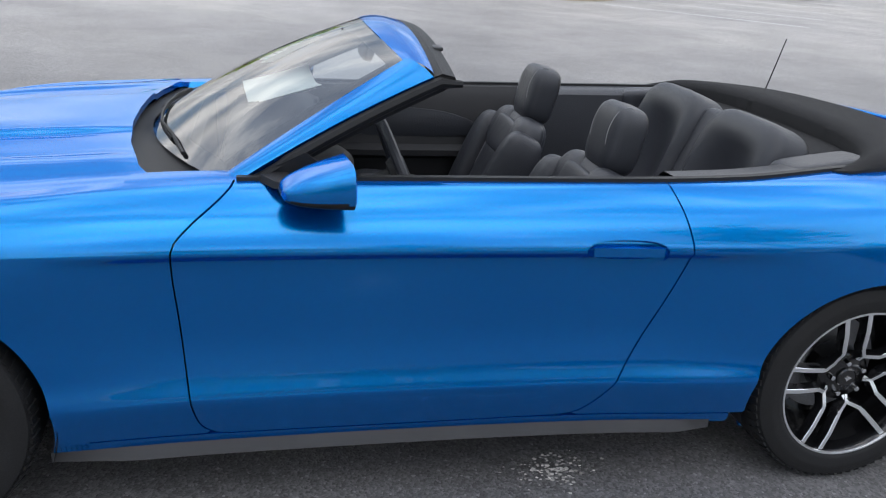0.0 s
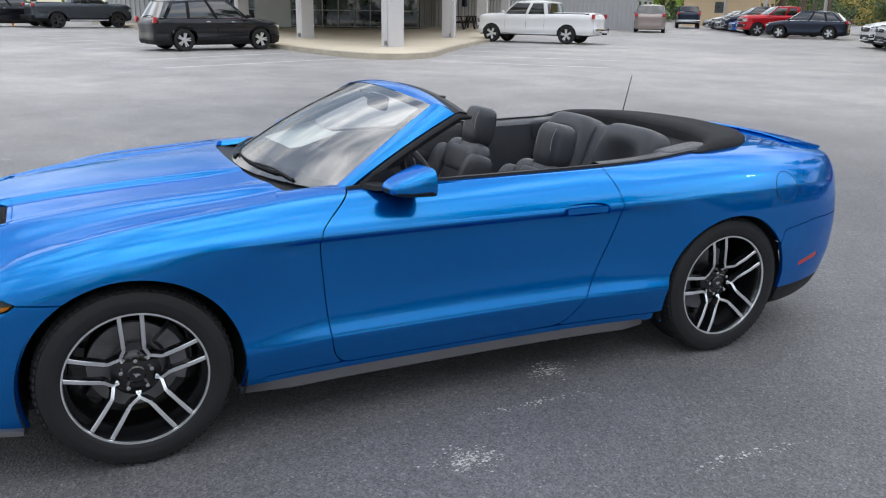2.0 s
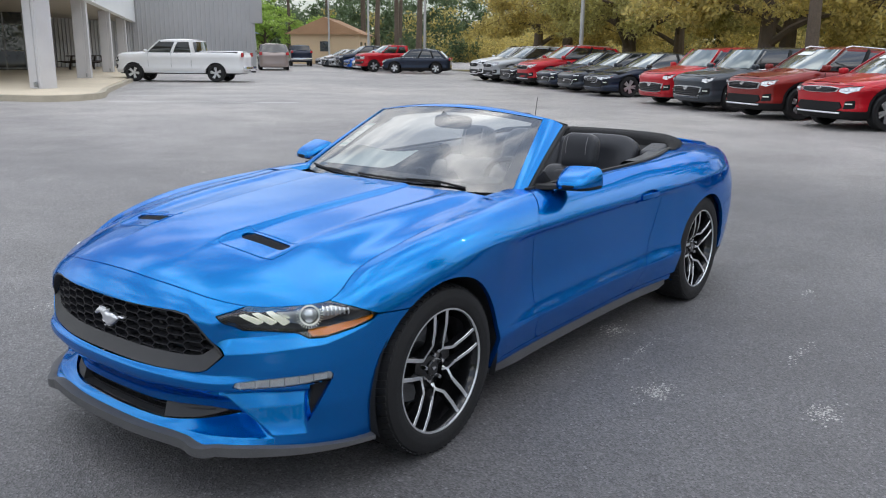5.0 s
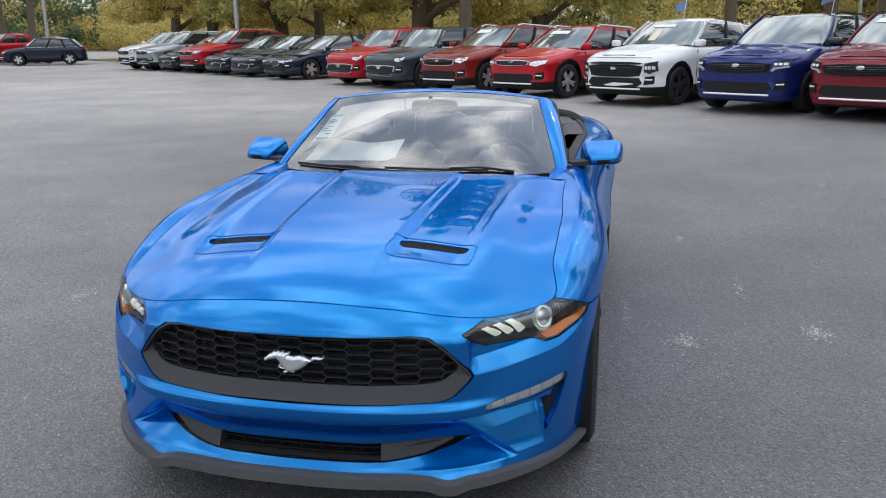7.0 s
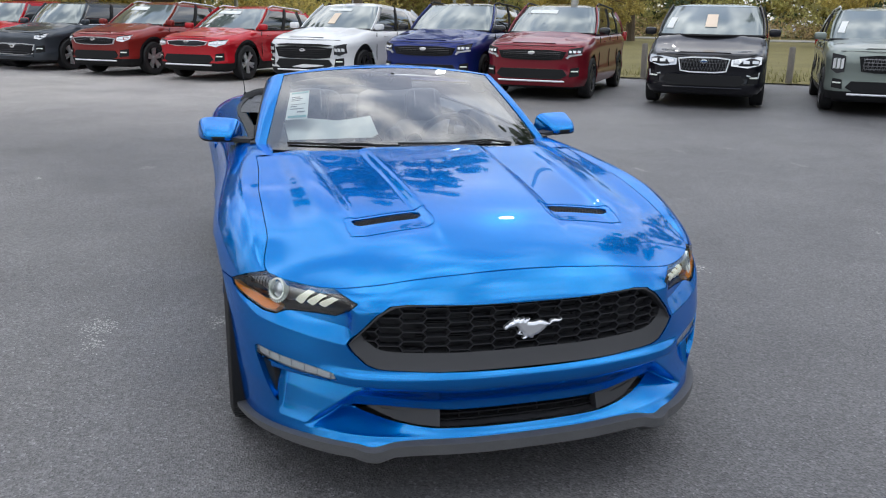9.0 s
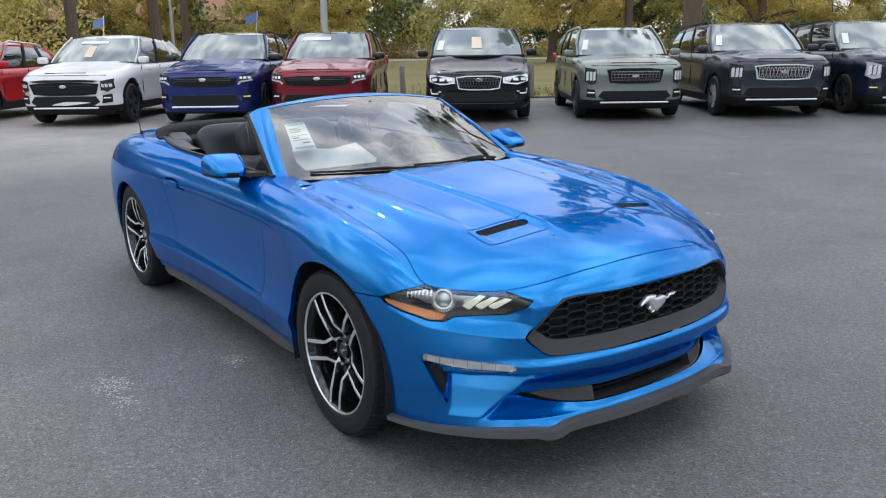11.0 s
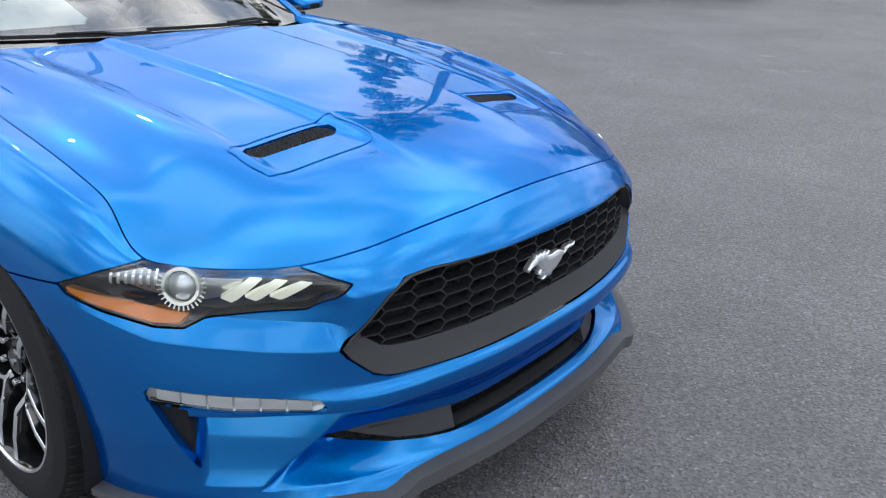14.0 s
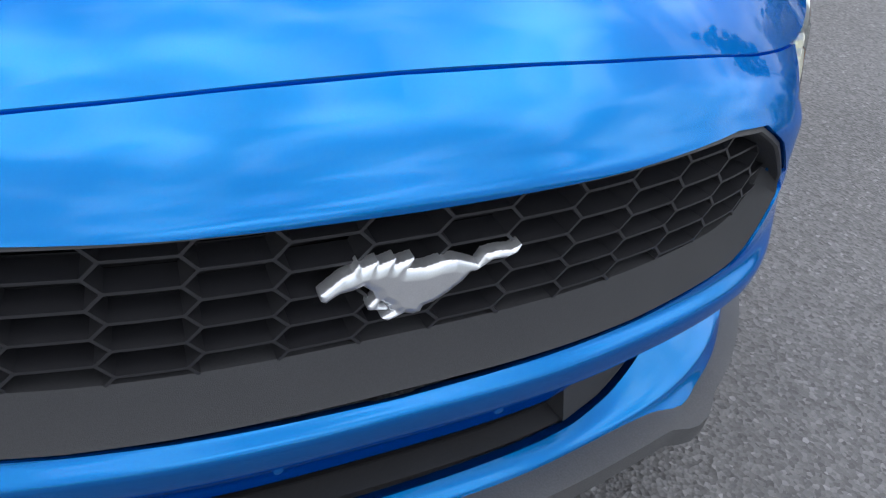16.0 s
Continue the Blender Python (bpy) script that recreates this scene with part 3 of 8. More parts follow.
both("rear_bumper", shell(*cut_grid(g, f), lip=0.02), BLUE, car)
f = np.minimum.reduce([0.282 - g[..., 2], out_of(ARCH_R, g), -1.6 - g[..., 0]])
both("rear_valance", shell(*cut_grid(g, f), lip=0.02), BLACK_PLASTIC, car, "black plastic rear lower trim")
f = inside(MARK, g[..., 0], g[..., 2]) - 0.001
both("side_marker", shell(*cut_grid(g, f), lip=0.02), RED_LENS, car, "red side marker lamp")

# bonnet
_edge = skin(np.linspace(0, 8.2, 400), np.full(400, 12.0))
_ex, _ey, _ez = np.minimum.accumulate(_edge[:, 0])[::-1], _edge[::-1, 1], _edge[::-1, 2]
_hood_mid = pchip([0.55, 0.70, 1.0, 1.3, 1.6, 1.9, 2.03, 2.11, 2.166], [0.968, 0.965, 0.949, 0.929, 0.903, 0.863, 0.834, 0.805, 0.775])


def bonnet_z(x, y):
    ya = np.abs(y)
    ye, ze = np.maximum(np.interp(x, _ex, _ey), 0.02), np.interp(x, _ex, _ez)
    w = np.clip(ya / ye, 0, 1.05)
    z = ze + (_hood_mid(x) - ze) * (1 - w ** 2.6)
    fade = sstep(2.06, 1.80, x)
    inner, outer = 0.225 + 0.05 * (1.85 - x), 0.475 + 0.06 * (1.85 - x)
    z = z + 0.010 * fade * (1 - sstep(inner - 0.018, inner + 0.022, ya)) * sstep(0.62, 1.0, x) ** 0.5
    z = z - 0.008 * sstep(1.93, 1.80, x) * sstep(0.70, 1.1, x) * sstep(inner - 0.01, inner + 0.03, ya) * (1 - sstep(outer - 0.03, outer + 0.012, ya))
    z = z + 0.008 * np.exp(-((ya - outer - 0.05) / 0.075) ** 2) * sstep(2.02, 1.6, x) * sstep(0.62, 0.9, x)
    return z - 0.007 * np.exp(-((ya - 0.67) / 0.06) ** 2) * sstep(1.95, 1.5, x)


bx, by = np.meshgrid(np.linspace(0.60, 2.225, 170), np.linspace(-0.80, 0.80, 171), indexing="ij")


def top_panel(px, py, f, height, drop=0.02):
    """A panel seen from above: cut in plan, then lifted to its height, its edge turned down."""
    verts, faces = cut_grid(np.stack([px, py, 0 * px], -1), f)
    v = np.array(verts)
    v[:, 2] = height(v[:, 0], v[:, 1])
    bm = shell(v, faces, flip=True, lip=0)
    rim = [e for e in bm.edges if e.is_boundary]
    out = bmesh.ops.extrude_edge_only(bm, edges=rim)["geom"]
    for w in out:
        if isinstance(w, bmesh.types.BMVert):
            w.co.z -= drop
    bm.normal_update()
    return orient(bm, (0, 0, -8))


_half = _edge[_edge[:, 0] > 0.69][:, :2]
_back = [(0.700, 0.735), (0.765, 0.62), (0.815, 0.40), (0.835, 0.20), (0.84, 0.0)]
HOOD = [tuple(p) for p in _half] + _back + [(x, -y) for x, y in reversed(_back[:-1])] + [(x, -y) for x, y in reversed(_half)]
VENT = [(1.735, 0.262), (1.735, 0.462), (1.750, 0.482), (1.778, 0.476), (1.784, 0.455), (1.796, 0.262), (1.782, 0.240), (1.750, 0.242)]
f = np.minimum.reduce([inside(HOOD, bx, by) - GAP - 0.0008, -inside(VENT, bx, by), -inside([(x, -y) for x, y in VENT], bx, by)])
bonnet = part("bonnet", top_panel(bx, by, f, bonnet_z), BLUE, car, "long sculpted blue bonnet with two vents")

# ---- wheels ----
def make_wheel(at, side, tilt=0.0):
    w = new("wheel")
    w.parent = car
    w.matrix_basis = pose(*at, 0, tilt, 0 if side > 0 else 180)
    prof = [(0.248, -0.106), (0.270, -0.115), (0.30, -0.118), (0.328, -0.108), (0.341, -0.085), (0.3445, -0.04), (0.345, 0.0), (0.3445, 0.04), (0.341, 0.085), (0.328, 0.108), (0.30, 0.118), (0.288, 0.1185), (0.270, 0.115), (0.262, 0.1145), (0.256, 0.110), (0.248, 0.106)]
    tyre = revolve(prof, 96)
    part("tyre", tyre, RUBBER, w)
    tread = bmesh.new()
    for k in range(72):
        a = 2 * math.pi * k / 72
        for sgn in (-1, 1):
            b = box((0.016, 0.040, 0.006), (0, sgn * 0.083, 0.3405), 0.0, (sgn * -14, 0, 12 * sgn))
            b.transform(Matrix.Rotation(a, 4, "Y"))
            merge(tread, b)
    tagged(part("tread", tread, RUBBER, w), kind="stuff")
    rim = revolve([(0.2520, 0.098), (0.2535, 0.106), (0.2520, 0.110), (0.2465, 0.110), (0.2445, 0.106), (0.2440, 0.098)], 96)
    part("rim", rim, MACHINED, w, "machined bright rim edge")
    barrel = revolve([(0.2443, 0.104), (0.2390, 0.095), (0.2290, 0.06), (0.2190, -0.05), (0.215, -0.095), (0.15, -0.10), (0.0, -0.10)], 64)
    part("rim_barrel", barrel, GLOSS_BLACK, w, "black inside of the rim")
    disc = revolve([(0.165, -0.045), (0.165, -0.065), (0.06, -0.065), (0.06, -0.045), (0.165, -0.045)], 64)
    part("brake_disc", disc, STEEL, w)
    c0 = (132 if at[0] > 0 else -24) if side > 0 else (-24 if at[0] > 0 else 132)
    cal = sweep([(0.155 * math.cos(radians(c0 + 9 * k)), -0.035, 0.155 * math.sin(radians(c0 + 9 * k))) for k in range(9)], [(-0.045, -0.026), (0.045, -0.026), (0.045, 0.020), (0.030, 0.034), (-0.030, 0.034), (-0.045, 0.020)], up=(0, 1, 0))
    part("brake_caliper", cal, STEEL, w, "grey cast brake caliper")
    hub = revolve([(0.0, 0.062), (0.028, 0.062), (0.033, 0.058), (0.034, 0.05), (0.075, 0.044), (0.088, 0.036), (0.09, -0.03)], 48)
    part("hub", hub, GLOSS_BLACK, w)
    badge = slab([(-0.014, -0.002), (-0.006, 0.006), (0.004, 0.004), (0.014, 0.009), (0.007, -0.001), (0.004, -0.010), (-0.004, -0.004)], 0.003, Matrix.Translation((0, 0.065, 0)) @ Matrix.Rotation(radians(90), 4, "X"))
    part("hub_badge", badge, CHROME, w)
    for k in range(5):
        a = 90 + 72 * k
        turn = Matrix.Rotation(-radians(a), 4, "Y")
        for sgn in (-1, 1):
            # straight leg from the rim inward, then a bend towards the neighbouring pair
            pts = np.array([(0.2450, 0.102, 0.0385 * sgn), (0.180, 0.099, 0.0365 * sgn), (0.118, 0.088, 0.0345 * sgn), (0.106, 0.084, 0.0355 * sgn), (0.072, 0.068, 0.0500 * sgn), (0.050, 0.054, 0.0440 * sgn)])
            line = np.stack([np.interp(np.linspace(0, 5, 16), range(6), pts[:, c]) for c in range(3)], 1)
            wide = np.interp(np.linspace(0, 1, 16), [0, 0.5, 0.8, 1], [0.0082, 0.0078, 0.0075, 0.0055])
            b = sweep(line, [[(-u * 1.25, -0.034), (-u, -0.002), (-u * 0.8, 0.0), (u * 0.8, 0.0), (u, -0.002), (u * 1.25, -0.034)] for u in wide], up=(0, 1, 0))
            b.transform(turn)
            for fc in b.faces:
                if fc.normal.y > 0.6:
                    fc.material_index = 1
            part("spoke", b, (GLOSS_BLACK, MACHINED), w)
        nut = revolve([(0.0, 0.062), (0.0075, 0.061), (0.009, 0.056), (0.0095, 0.035)], 12)
        nut.transform(turn @ Matrix.Translation((0.056, 0.008, 0)))
        part("lug_nut", nut, CHROME, w)
    return w


for wx, wy in ((1.36, 0.80), (-1.36, 0.815)):
    make_wheel((wx, wy, 0.345), 1, 1 if wx > 0 else 12)
    make_wheel((wx, -wy, 0.345), -1, 31 if wx > 0 else 5)


# wheel-arch liners and the dark underbody
for ax, rr in ((1.36, 0.395), (-1.36, 0.38)):
    for sgn in (1, -1):
        line = [(ax + rr * math.cos(a), 0, 0.34 + rr * math.sin(a)) for a in np.linspace(-0.35, math.pi + 0.35, 30)]
        lb = bmesh.new()
        rings = [[lb.verts.new((x, sgn * y, z)) for y in (0.52, 0.70, 0.88, 0.905)] for x, _, z in line]
        for r0, r1 in zip(rings, rings[1:]):
            for k in range(3):
                lb.faces.new((r0[k], r0[k + 1], r1[k + 1], r1[k]))
        lb.faces.new([r[0] for r in rings])
        part("arch_liner", orient(lb, (ax, sgn * 0.8, 0.34), True), CARPET, car, "black felt wheel-arch liner")
under = box((3.9, 1.30, 0.05), (-0.05, 0, 0.20), 0.01)
part("underbody", under, BLACK_PLASTIC, car)

# black side skirt with its kicked-up ends
skirt_line = [skin(np.array(q), np.array(0.6)) for q in np.linspace(7.02, 10.98, 40)]
sk_sec = []
for i in range(40):
    k = min(1.0, (i + 0.4) / 6, (39.4 - i) / 3)
    sk_sec.append([(-0.03, -0.012 * k), (0.012 * k, -0.014 * k), (0.020 * k, -0.008 * k), (0.012 * k, 0.008), (0.002, 0.026), (-0.03, 0.026)])
sk = sweep([(p[0], p[1] - 0.005, 0.205) for p in skirt_line], sk_sec)
both("side_skirt", sk, GREY_PLASTIC, car, "dark grey plastic side skirt")

# front splitter lip, dipping at its two corners
lip_q = np.concatenate([np.linspace(0, 1.6, 14), np.linspace(1.68, 2.3, 12), np.linspace(2.4, 4.84, 30)])
lip_pts, lip_sec = [], []
for q in lip_q:
    p, n = outline(np.array(q))
    k = float(np.exp(-((q - 1.93) / 0.14) ** 2))
    far = float(sstep(2.2, 4.9, q))
    base = p - n * (0.016 - 0.016 * k + 0.030 * far)
    lip_pts.append((base[0], base[1], 0.212 + 0.014 * float(1 - sstep(1.3, 2.2, q)) - 0.008 * k - 0.002 * far))
    lip_sec.append([(-0.05, -0.012), (0.02, -0.030 - 0.026 * k), (0.060 - 0.03 * far, -0.036 - 0.026 * k), (0.066 - 0.03 * far, -0.026 - 0.02 * k), (0.058 - 0.03 * far, 0.016 - 0.018 * far), (0.046 - 0.03 * far, 0.022 - 0.018 * far), (-0.05, 0.022 - 0.018 * far)])
lb = sweep(lip_pts, [[(-a, c) for a, c in s_] for s_ in lip_sec])
# the lip runs outward on the far side of the path
if max(v.co.x for v in lb.verts) < 2.22:
    lb.free()
    lb = sweep(lip_pts, lip_sec)
both("splitter", lb, LIP_GREY, car, "dark grey plastic front splitter")

# ---- patches on the body side ----
_vv = np.linspace(0, 12, 241)
_chord = np.hypot(_pp[:, 0] - 2.25, _pp[:, 1])


def spot(q, z, depth=0.0):
    """The place on the body side at outline place q and height z, depth metres under the skin."""
    g = skin(np.full(241, float(q)), _vv)
    k = np.argsort(g[:, 2])
    p = np.array([np.interp(z, g[k, 2], g[k, 0]), np.interp(z, g[k, 2], g[k, 1]), z])
    n = outline(np.array(float(q)))[1]
    return Vector((p[0] - n[0] * depth, p[1] - n[1] * depth, z))


def q_at(s):
    return np.interp(s, _ss, _qq)


def patch(poly, depth=0.0, grow=0.0, q0=1.8, q1=5.4, lip=0.006, shape=None, dq=0.02, dv=0.07, level=False):
    """A piece of the skin with that outline (run, height), sunk by depth."""
    g, s = side_grid(q0, q1, 0, 12, dq, dv)
    f = inside(poly, s, g[..., 2]) + grow
    if shape is not None:
        f = np.minimum(f, shape(s, g[..., 2]))
    n = outline(q_at(s))[1]
    g = g.copy()
    g[..., 0] -= n[..., 0] * depth
    g[..., 1] -= n[..., 1] * depth
    b = shell(*cut_grid(g, f), lip=0)
    orient(b)
    if lip:
        rim = [e for e in b.edges if e.is_boundary]
        norm = {v: v.normal.copy() for e in rim for v in e.verts}
        out = bmesh.ops.extrude_edge_only(b, edges=rim)["geom"]
        for v in [x for x in out if isinstance(x, bmesh.types.BMVert)]:
            near = min((o for e in v.link_edges for o in e.verts if o in norm), key=lambda o: (o.co - v.co).length, default=None)
            if near:
                if level:
                    qn = outline(np.array(float(np.interp(math.hypot(near.co.x - 2.25, near.co.y), _chord, _qq))))[1]
                    v.co -= Vector((qn[0], qn[1], 0)) * lip
                else:
                    v.co -= norm[near] * lip
        b.normal_update()
    return b


def nose_q(y):
    return np.interp(abs(y), outline(np.linspace(0, 6, 601))[0][:, 1], np.linspace(0, 6, 601))


def nose(y, z, depth=0.0):
    p = spot(nose_q(y), z, depth)
    return Vector((p.x, math.copysign(p.y, y) if abs(y) > 1e-6 else 0.0, z))


# ---- headlights ----
S_OUT, S_IN = run(4.93), run(2.2)


def lamp_s(k):
    return S_OUT + (S_IN - S_OUT) * k


for sgn in (1, -1):
    lamp = new("headlight")
    lamp.parent = car
    lamp["label"] = "clear headlight with amber strip and three light bars"

    def put(name, bm, material, label=""):
        return part(name, bm if sgn > 0 else mirrored(bm), material, lamp, label)
    put("lens", patch(HEADCUT, 0.002, -0.001), LAMP_GLASS)
    put("housing", patch(HEADCUT, 0.040, 0.002, lip=-0.034, level=True), LAMP_DARK)
    amber = [(lamp_s(0.02), .669), (lamp_s(0.10), .662), (lamp_s(0.30), .640), (lamp_s(0.455), .628), (lamp_s(0.42), .610), (lamp_s(0.33), .610), (lamp_s(0.15), .634), (lamp_s(0.04), .654)]
    put("turn_signal", patch(amber, 0.0035, -0.002, lip=0.02), AMBER, "amber turn signal strip")
    bezel = [(lamp_s(0.16), .691), (lamp_s(0.30), .708), (lamp_s(0.52), .718), (lamp_s(0.66), .716), (lamp_s(0.60), .654), (lamp_s(0.46), .641), (lamp_s(0.28), .658)]
    put("reflector_bowl", patch(bezel, 0.026, 0.0, lip=0.01), LAMP_SILVER)
    for k in range(3):
        a = 0.555 + 0.083 * k
        bar = [(lamp_s(a), .657), (lamp_s(a + 0.105), .701 - 0.004 * k), (lamp_s(a + 0.148), .699 - 0.005 * k), (lamp_s(a + 0.056), .650 + 0.002 * k), (lamp_s(a + 0.036), .645 + 0.002 * k)]
        put("light_bar", patch(bar, 0.007, 0.0, lip=0.008), LED_LIT, "white slanted light bar")
    for k in range(7):
        a = 0.17 + 0.027 * k
        rib = [(lamp_s(a), .676), (lamp_s(a + 0.004), .698 + 0.002 * k), (lamp_s(a + 0.014), .698 + 0.002 * k), (lamp_s(a + 0.012), .674)]
        put("reflector_rib", patch(rib, 0.014, 0.0, lip=0.014, dq=0.01), CHROME)
    c = spot(q_at(lamp_s(0.43)), 0.680, 0.022)
    n2 = outline(q_at(np.array(lamp_s(0.43))))[1]
    frame_m = look(c, c + Vector((n2[0], n2[1], 0.25)))
    ring = revolve([(0.030, 0.006), (0.030, -0.016), (0.036, -0.016), (0.036, 0.006), (0.030, 0.006)], 40, "Z")
    ring.transform(frame_m)
    put("projector_ring", ring, LED_WHITE)
    ticks = bmesh.new()
    for k in range(30):
        a = 2 * math.pi * k / 30
        if math.sin(a) > 0.5:
            continue
        b = box((0.009, 0.0025, 0.003), (0.042 * math.cos(a), 0.042 * math.sin(a), -0.010), 0, (0, 0, math.degrees(a)))
        merge(ticks, b)
    ticks.transform(frame_m)
    tagged(put("ring_ticks", ticks, LED_WHITE), kind="stuff")
    ball = bmesh.new()
    bmesh.ops.create_uvsphere(ball, u_segments=24, v_segments=16, radius=0.028)
    for v in ball.verts:
        v.co.z *= 0.6
    ball.transform(frame_m)
    put("projector_lens", ball, LAMP_SILVER)
    fog = new("daytime_lamp")
    fog.parent = car
    fog["label"] = "slim clear daytime running lamp"

    def put2(name, bm, material, label=""):
        return part(name, bm if sgn > 0 else mirrored(bm), material, fog, label)
    put2("lens", patch(FOG, 0.004, -0.004, lip=0.01), LAMP_GLASS)
    put2("reflector", patch(FOG, 0.012, -0.002, lip=0.008), LAMP_SILVER)
    put2("surround", patch(FOG, 0.030, 0.004, lip=-0.024, level=True), BLACK_PLASTIC)
    for k in range(6):
        q0, q1 = 2.60 + 0.235 * k, 2.60 + 0.235 * k + 0.215
        lo, hi = [np.interp(q, [2.6, 3.3, 4.08], [.441, .449, .465]) for q in (q0, q1)], [np.interp(q, [2.45, 3.2, 4.02], [.458, .472, .486]) for q in (q0, q1)]
        put2("light_segment", patch([(run(q0), lo[0]), (run(q0), hi[0]), (run(q1), hi[1]), (run(q1), lo[1])], 0.007, lip=0.006, dq=0.012, dv=0.05), LAMP_CLEAR)
    inner = patch(SLIT, 0.020, 0.006, lip=-0.012, level=True)
    part("air_slit", inner if sgn > 0 else mirrored(inner), BLACK_PLASTIC, car, "black air slit beside the front wheel")

# ---- grille ----


def ring_points(shape, depth, n=90):
    """Points round the opening, carried to the curved nose."""
    p = np.vstack([shape, shape[:1]])
    d = np.concatenate([[0], np.cumsum(np.linalg.norm(np.diff(p, axis=0), axis=1))])
    u = np.linspace(0, d[-1], n, endpoint=False)
    return [nose(float(np.interp(t, d, p[:, 0])), float(np.interp(t, d, p[:, 1])), depth) for t in u]


def squeeze(shape, kx, low, high):
    """The opening narrowed sideways, with its heights mapped into low..high."""
    z0, z1 = min(z for _, z in shape), max(z for _, z in shape)
    return np.array([(y * kx, low + (z - z0) / (z1 - z0) * (high - low)) for y, z in shape])


def bridge_rings(rings, flip=False):
    bm = bmesh.new()
    vs = [[bm.verts.new(p) for p in r] for r in rings]
    n = len(vs[0])
    for a, b in zip(vs, vs[1:]):
        for k in range(n):
            bm.faces.new((a[k], a[(k + 1) % n], b[(k + 1) % n], b[k]))
    bmesh.ops.recalc_face_normals(bm, faces=bm.faces)
    if flip:
        bmesh.ops.reverse_faces(bm, faces=bm.faces)
    return bm


grille = new("grille")
grille.parent = car
grille["label"] = "black honeycomb grille in a smooth black surround"
shape0 = np.array(GRILLE_FULL)
sur = bridge_rings([ring_points(shape0 * [0.998, 1.0], 0.004), ring_points(squeeze(GRILLE_FULL, 0.992, .479, .691), 0.003), ring_points(squeeze(GRILLE_FULL, 0.985, .485, .689), 0.006),
                    ring_points(squeeze(GRILLE_FULL, 0.968, .515, .688), 0.020), ring_points(squeeze(GRILLE_FULL, 0.952, .530, .687), 0.028), ring_points(squeeze(GRILLE_FULL, 0.947, .532, .686), 0.070)])
orient(sur, (3.2, 0, 0.58), True)
part("surround", sur, GREY_PLASTIC, grille)
INNER = squeeze(GRILLE_FULL, 0.95, .531, .687)
back = bmesh.new()
vs = [back.verts.new(p) for p in ring_points(INNER, 0.075)]
back.faces.new(vs)
part("backing", orient(back), CELL_BLACK, grille)
# honeycomb: flattened cells in offset rows
net = bmesh.new()
CA, CS, CH2 = 0.030, 0.014, 0.0152     # half flat length, slant width and half height of a cell
INNER_IN = [(y * 1.005, z) for y, z in INNER]


def wall(a, b):
    """A thin standing web of the honeycomb between two places (y, z)."""
    for k in range(3):
        p = [a[i] + (b[i] - a[i]) * k / 3 for i in (0, 1)]
        r = [a[i] + (b[i] - a[i]) * (k + 1) / 3 for i in (0, 1)]
        if float(inside(INNER_IN, np.array((p[0] + r[0]) / 2), np.array((p[1] + r[1]) / 2))) < 0:
            continue
        d = Vector((r[0] - p[0], r[1] - p[1])).normalized()
        off = (-d.y * 0.0016, d.x * 0.0016)
        quad = []
        for dep in (0.026, 0.056):
            quad.append([nose(p[0] + off[0], p[1] + off[1], dep), nose(r[0] + off[0], r[1] + off[1], dep), nose(r[0] - off[0], r[1] - off[1], dep), nose(p[0] - off[0], p[1] - off[1], dep)])
        vs = [[net.verts.new(c) for c in qd] for qd in quad]
        net.faces.new(vs[0])
        for i in range(4):
            net.faces.new((vs[0][i], vs[0][(i + 1) % 4], vs[1][(i + 1) % 4], vs[1][i]))


for col in range(-8, 9):
    for row in range(-1, 7):
        cy, cz = col * (2 * CA + CS), 0.540 + row * 2 * CH2 + (CH2 if col % 2 else 0)
        wall((cy - CA, cz + CH2), (cy + CA, cz + CH2))
        wall((cy + CA, cz + CH2), (cy + CA + CS, cz))
        wall((cy + CA + CS, cz), (cy + CA, cz - CH2))
bmesh.ops.recalc_face_normals(net, faces=net.faces)
part("honeycomb", net, CELL_BLACK, grille)
# radiator slats seen between the cells
for k in range(5):
    z = 0.575 + 0.022 * k
    sl = sweep([nose(y, z, 0.066) for y in np.linspace(-0.36, 0.36, 30)], [(-0.003, -0.004), (0.003, -0.004), (0.003, 0.004), (-0.003, 0.004)])
    part("slat", sl, GLOSS_BLACK, grille)
# running-horse emblem as a plain bright shape
PONY = [(-0.0981, 0.0082), (-0.0791, 0.0241), (-0.0701, 0.0276), (-0.0645, 0.0362), (-0.0623, 0.0307), (-0.0466, 0.0359), (-0.0484, 0.0304), (-0.0309, 0.0357), (-0.0323, 0.0288), (-0.0130, 0.0327), (-0.0161, 0.0243), (-0.0197, 0.0218), (-0.0018, 0.0196), (0.0139, 0.0226), (0.0296, 0.0219), (0.0452, 0.0148), (0.0531, 0.0105), (0.0587, 0.0210), (0.0732, 0.0227), (0.0878, 0.0204), (0.0979, 0.0254), (0.0945, 0.0160), (0.0833, 0.0120), (0.0676, 0.0127), (0.0587, 0.0077), (0.0524, 0.0037), (0.0457, 0.0035), (0.0396, -0.0048), (0.0251, -0.0160), (0.0116, -0.0238), (0.0018, -0.0260), (-0.0004, -0.0330), (-0.0085, -0.0339), (-0.0170, -0.0305), (-0.0255, -0.0340), (-0.0332, -0.0366), (-0.0392, -0.0319), (-0.0332, -0.0292), (-0.0264, -0.0263), (-0.0323, -0.0230), (-0.0332, -0.0169), (-0.0417, -0.0103), (-0.0439, -0.0157), (-0.0332, -0.0206), (-0.0349, -0.0229), (-0.0529, -0.0191), (-0.0533, -0.0142), (-0.0461, -0.0061), (-0.0493, 0.0015), (-0.0600, 0.0107), (-0.0690, 0.0073), (-0.0802, 0.0065), (-0.0869, 0.0026), (-0.0925, -0.0015), (-0.0970, 0.0011)]
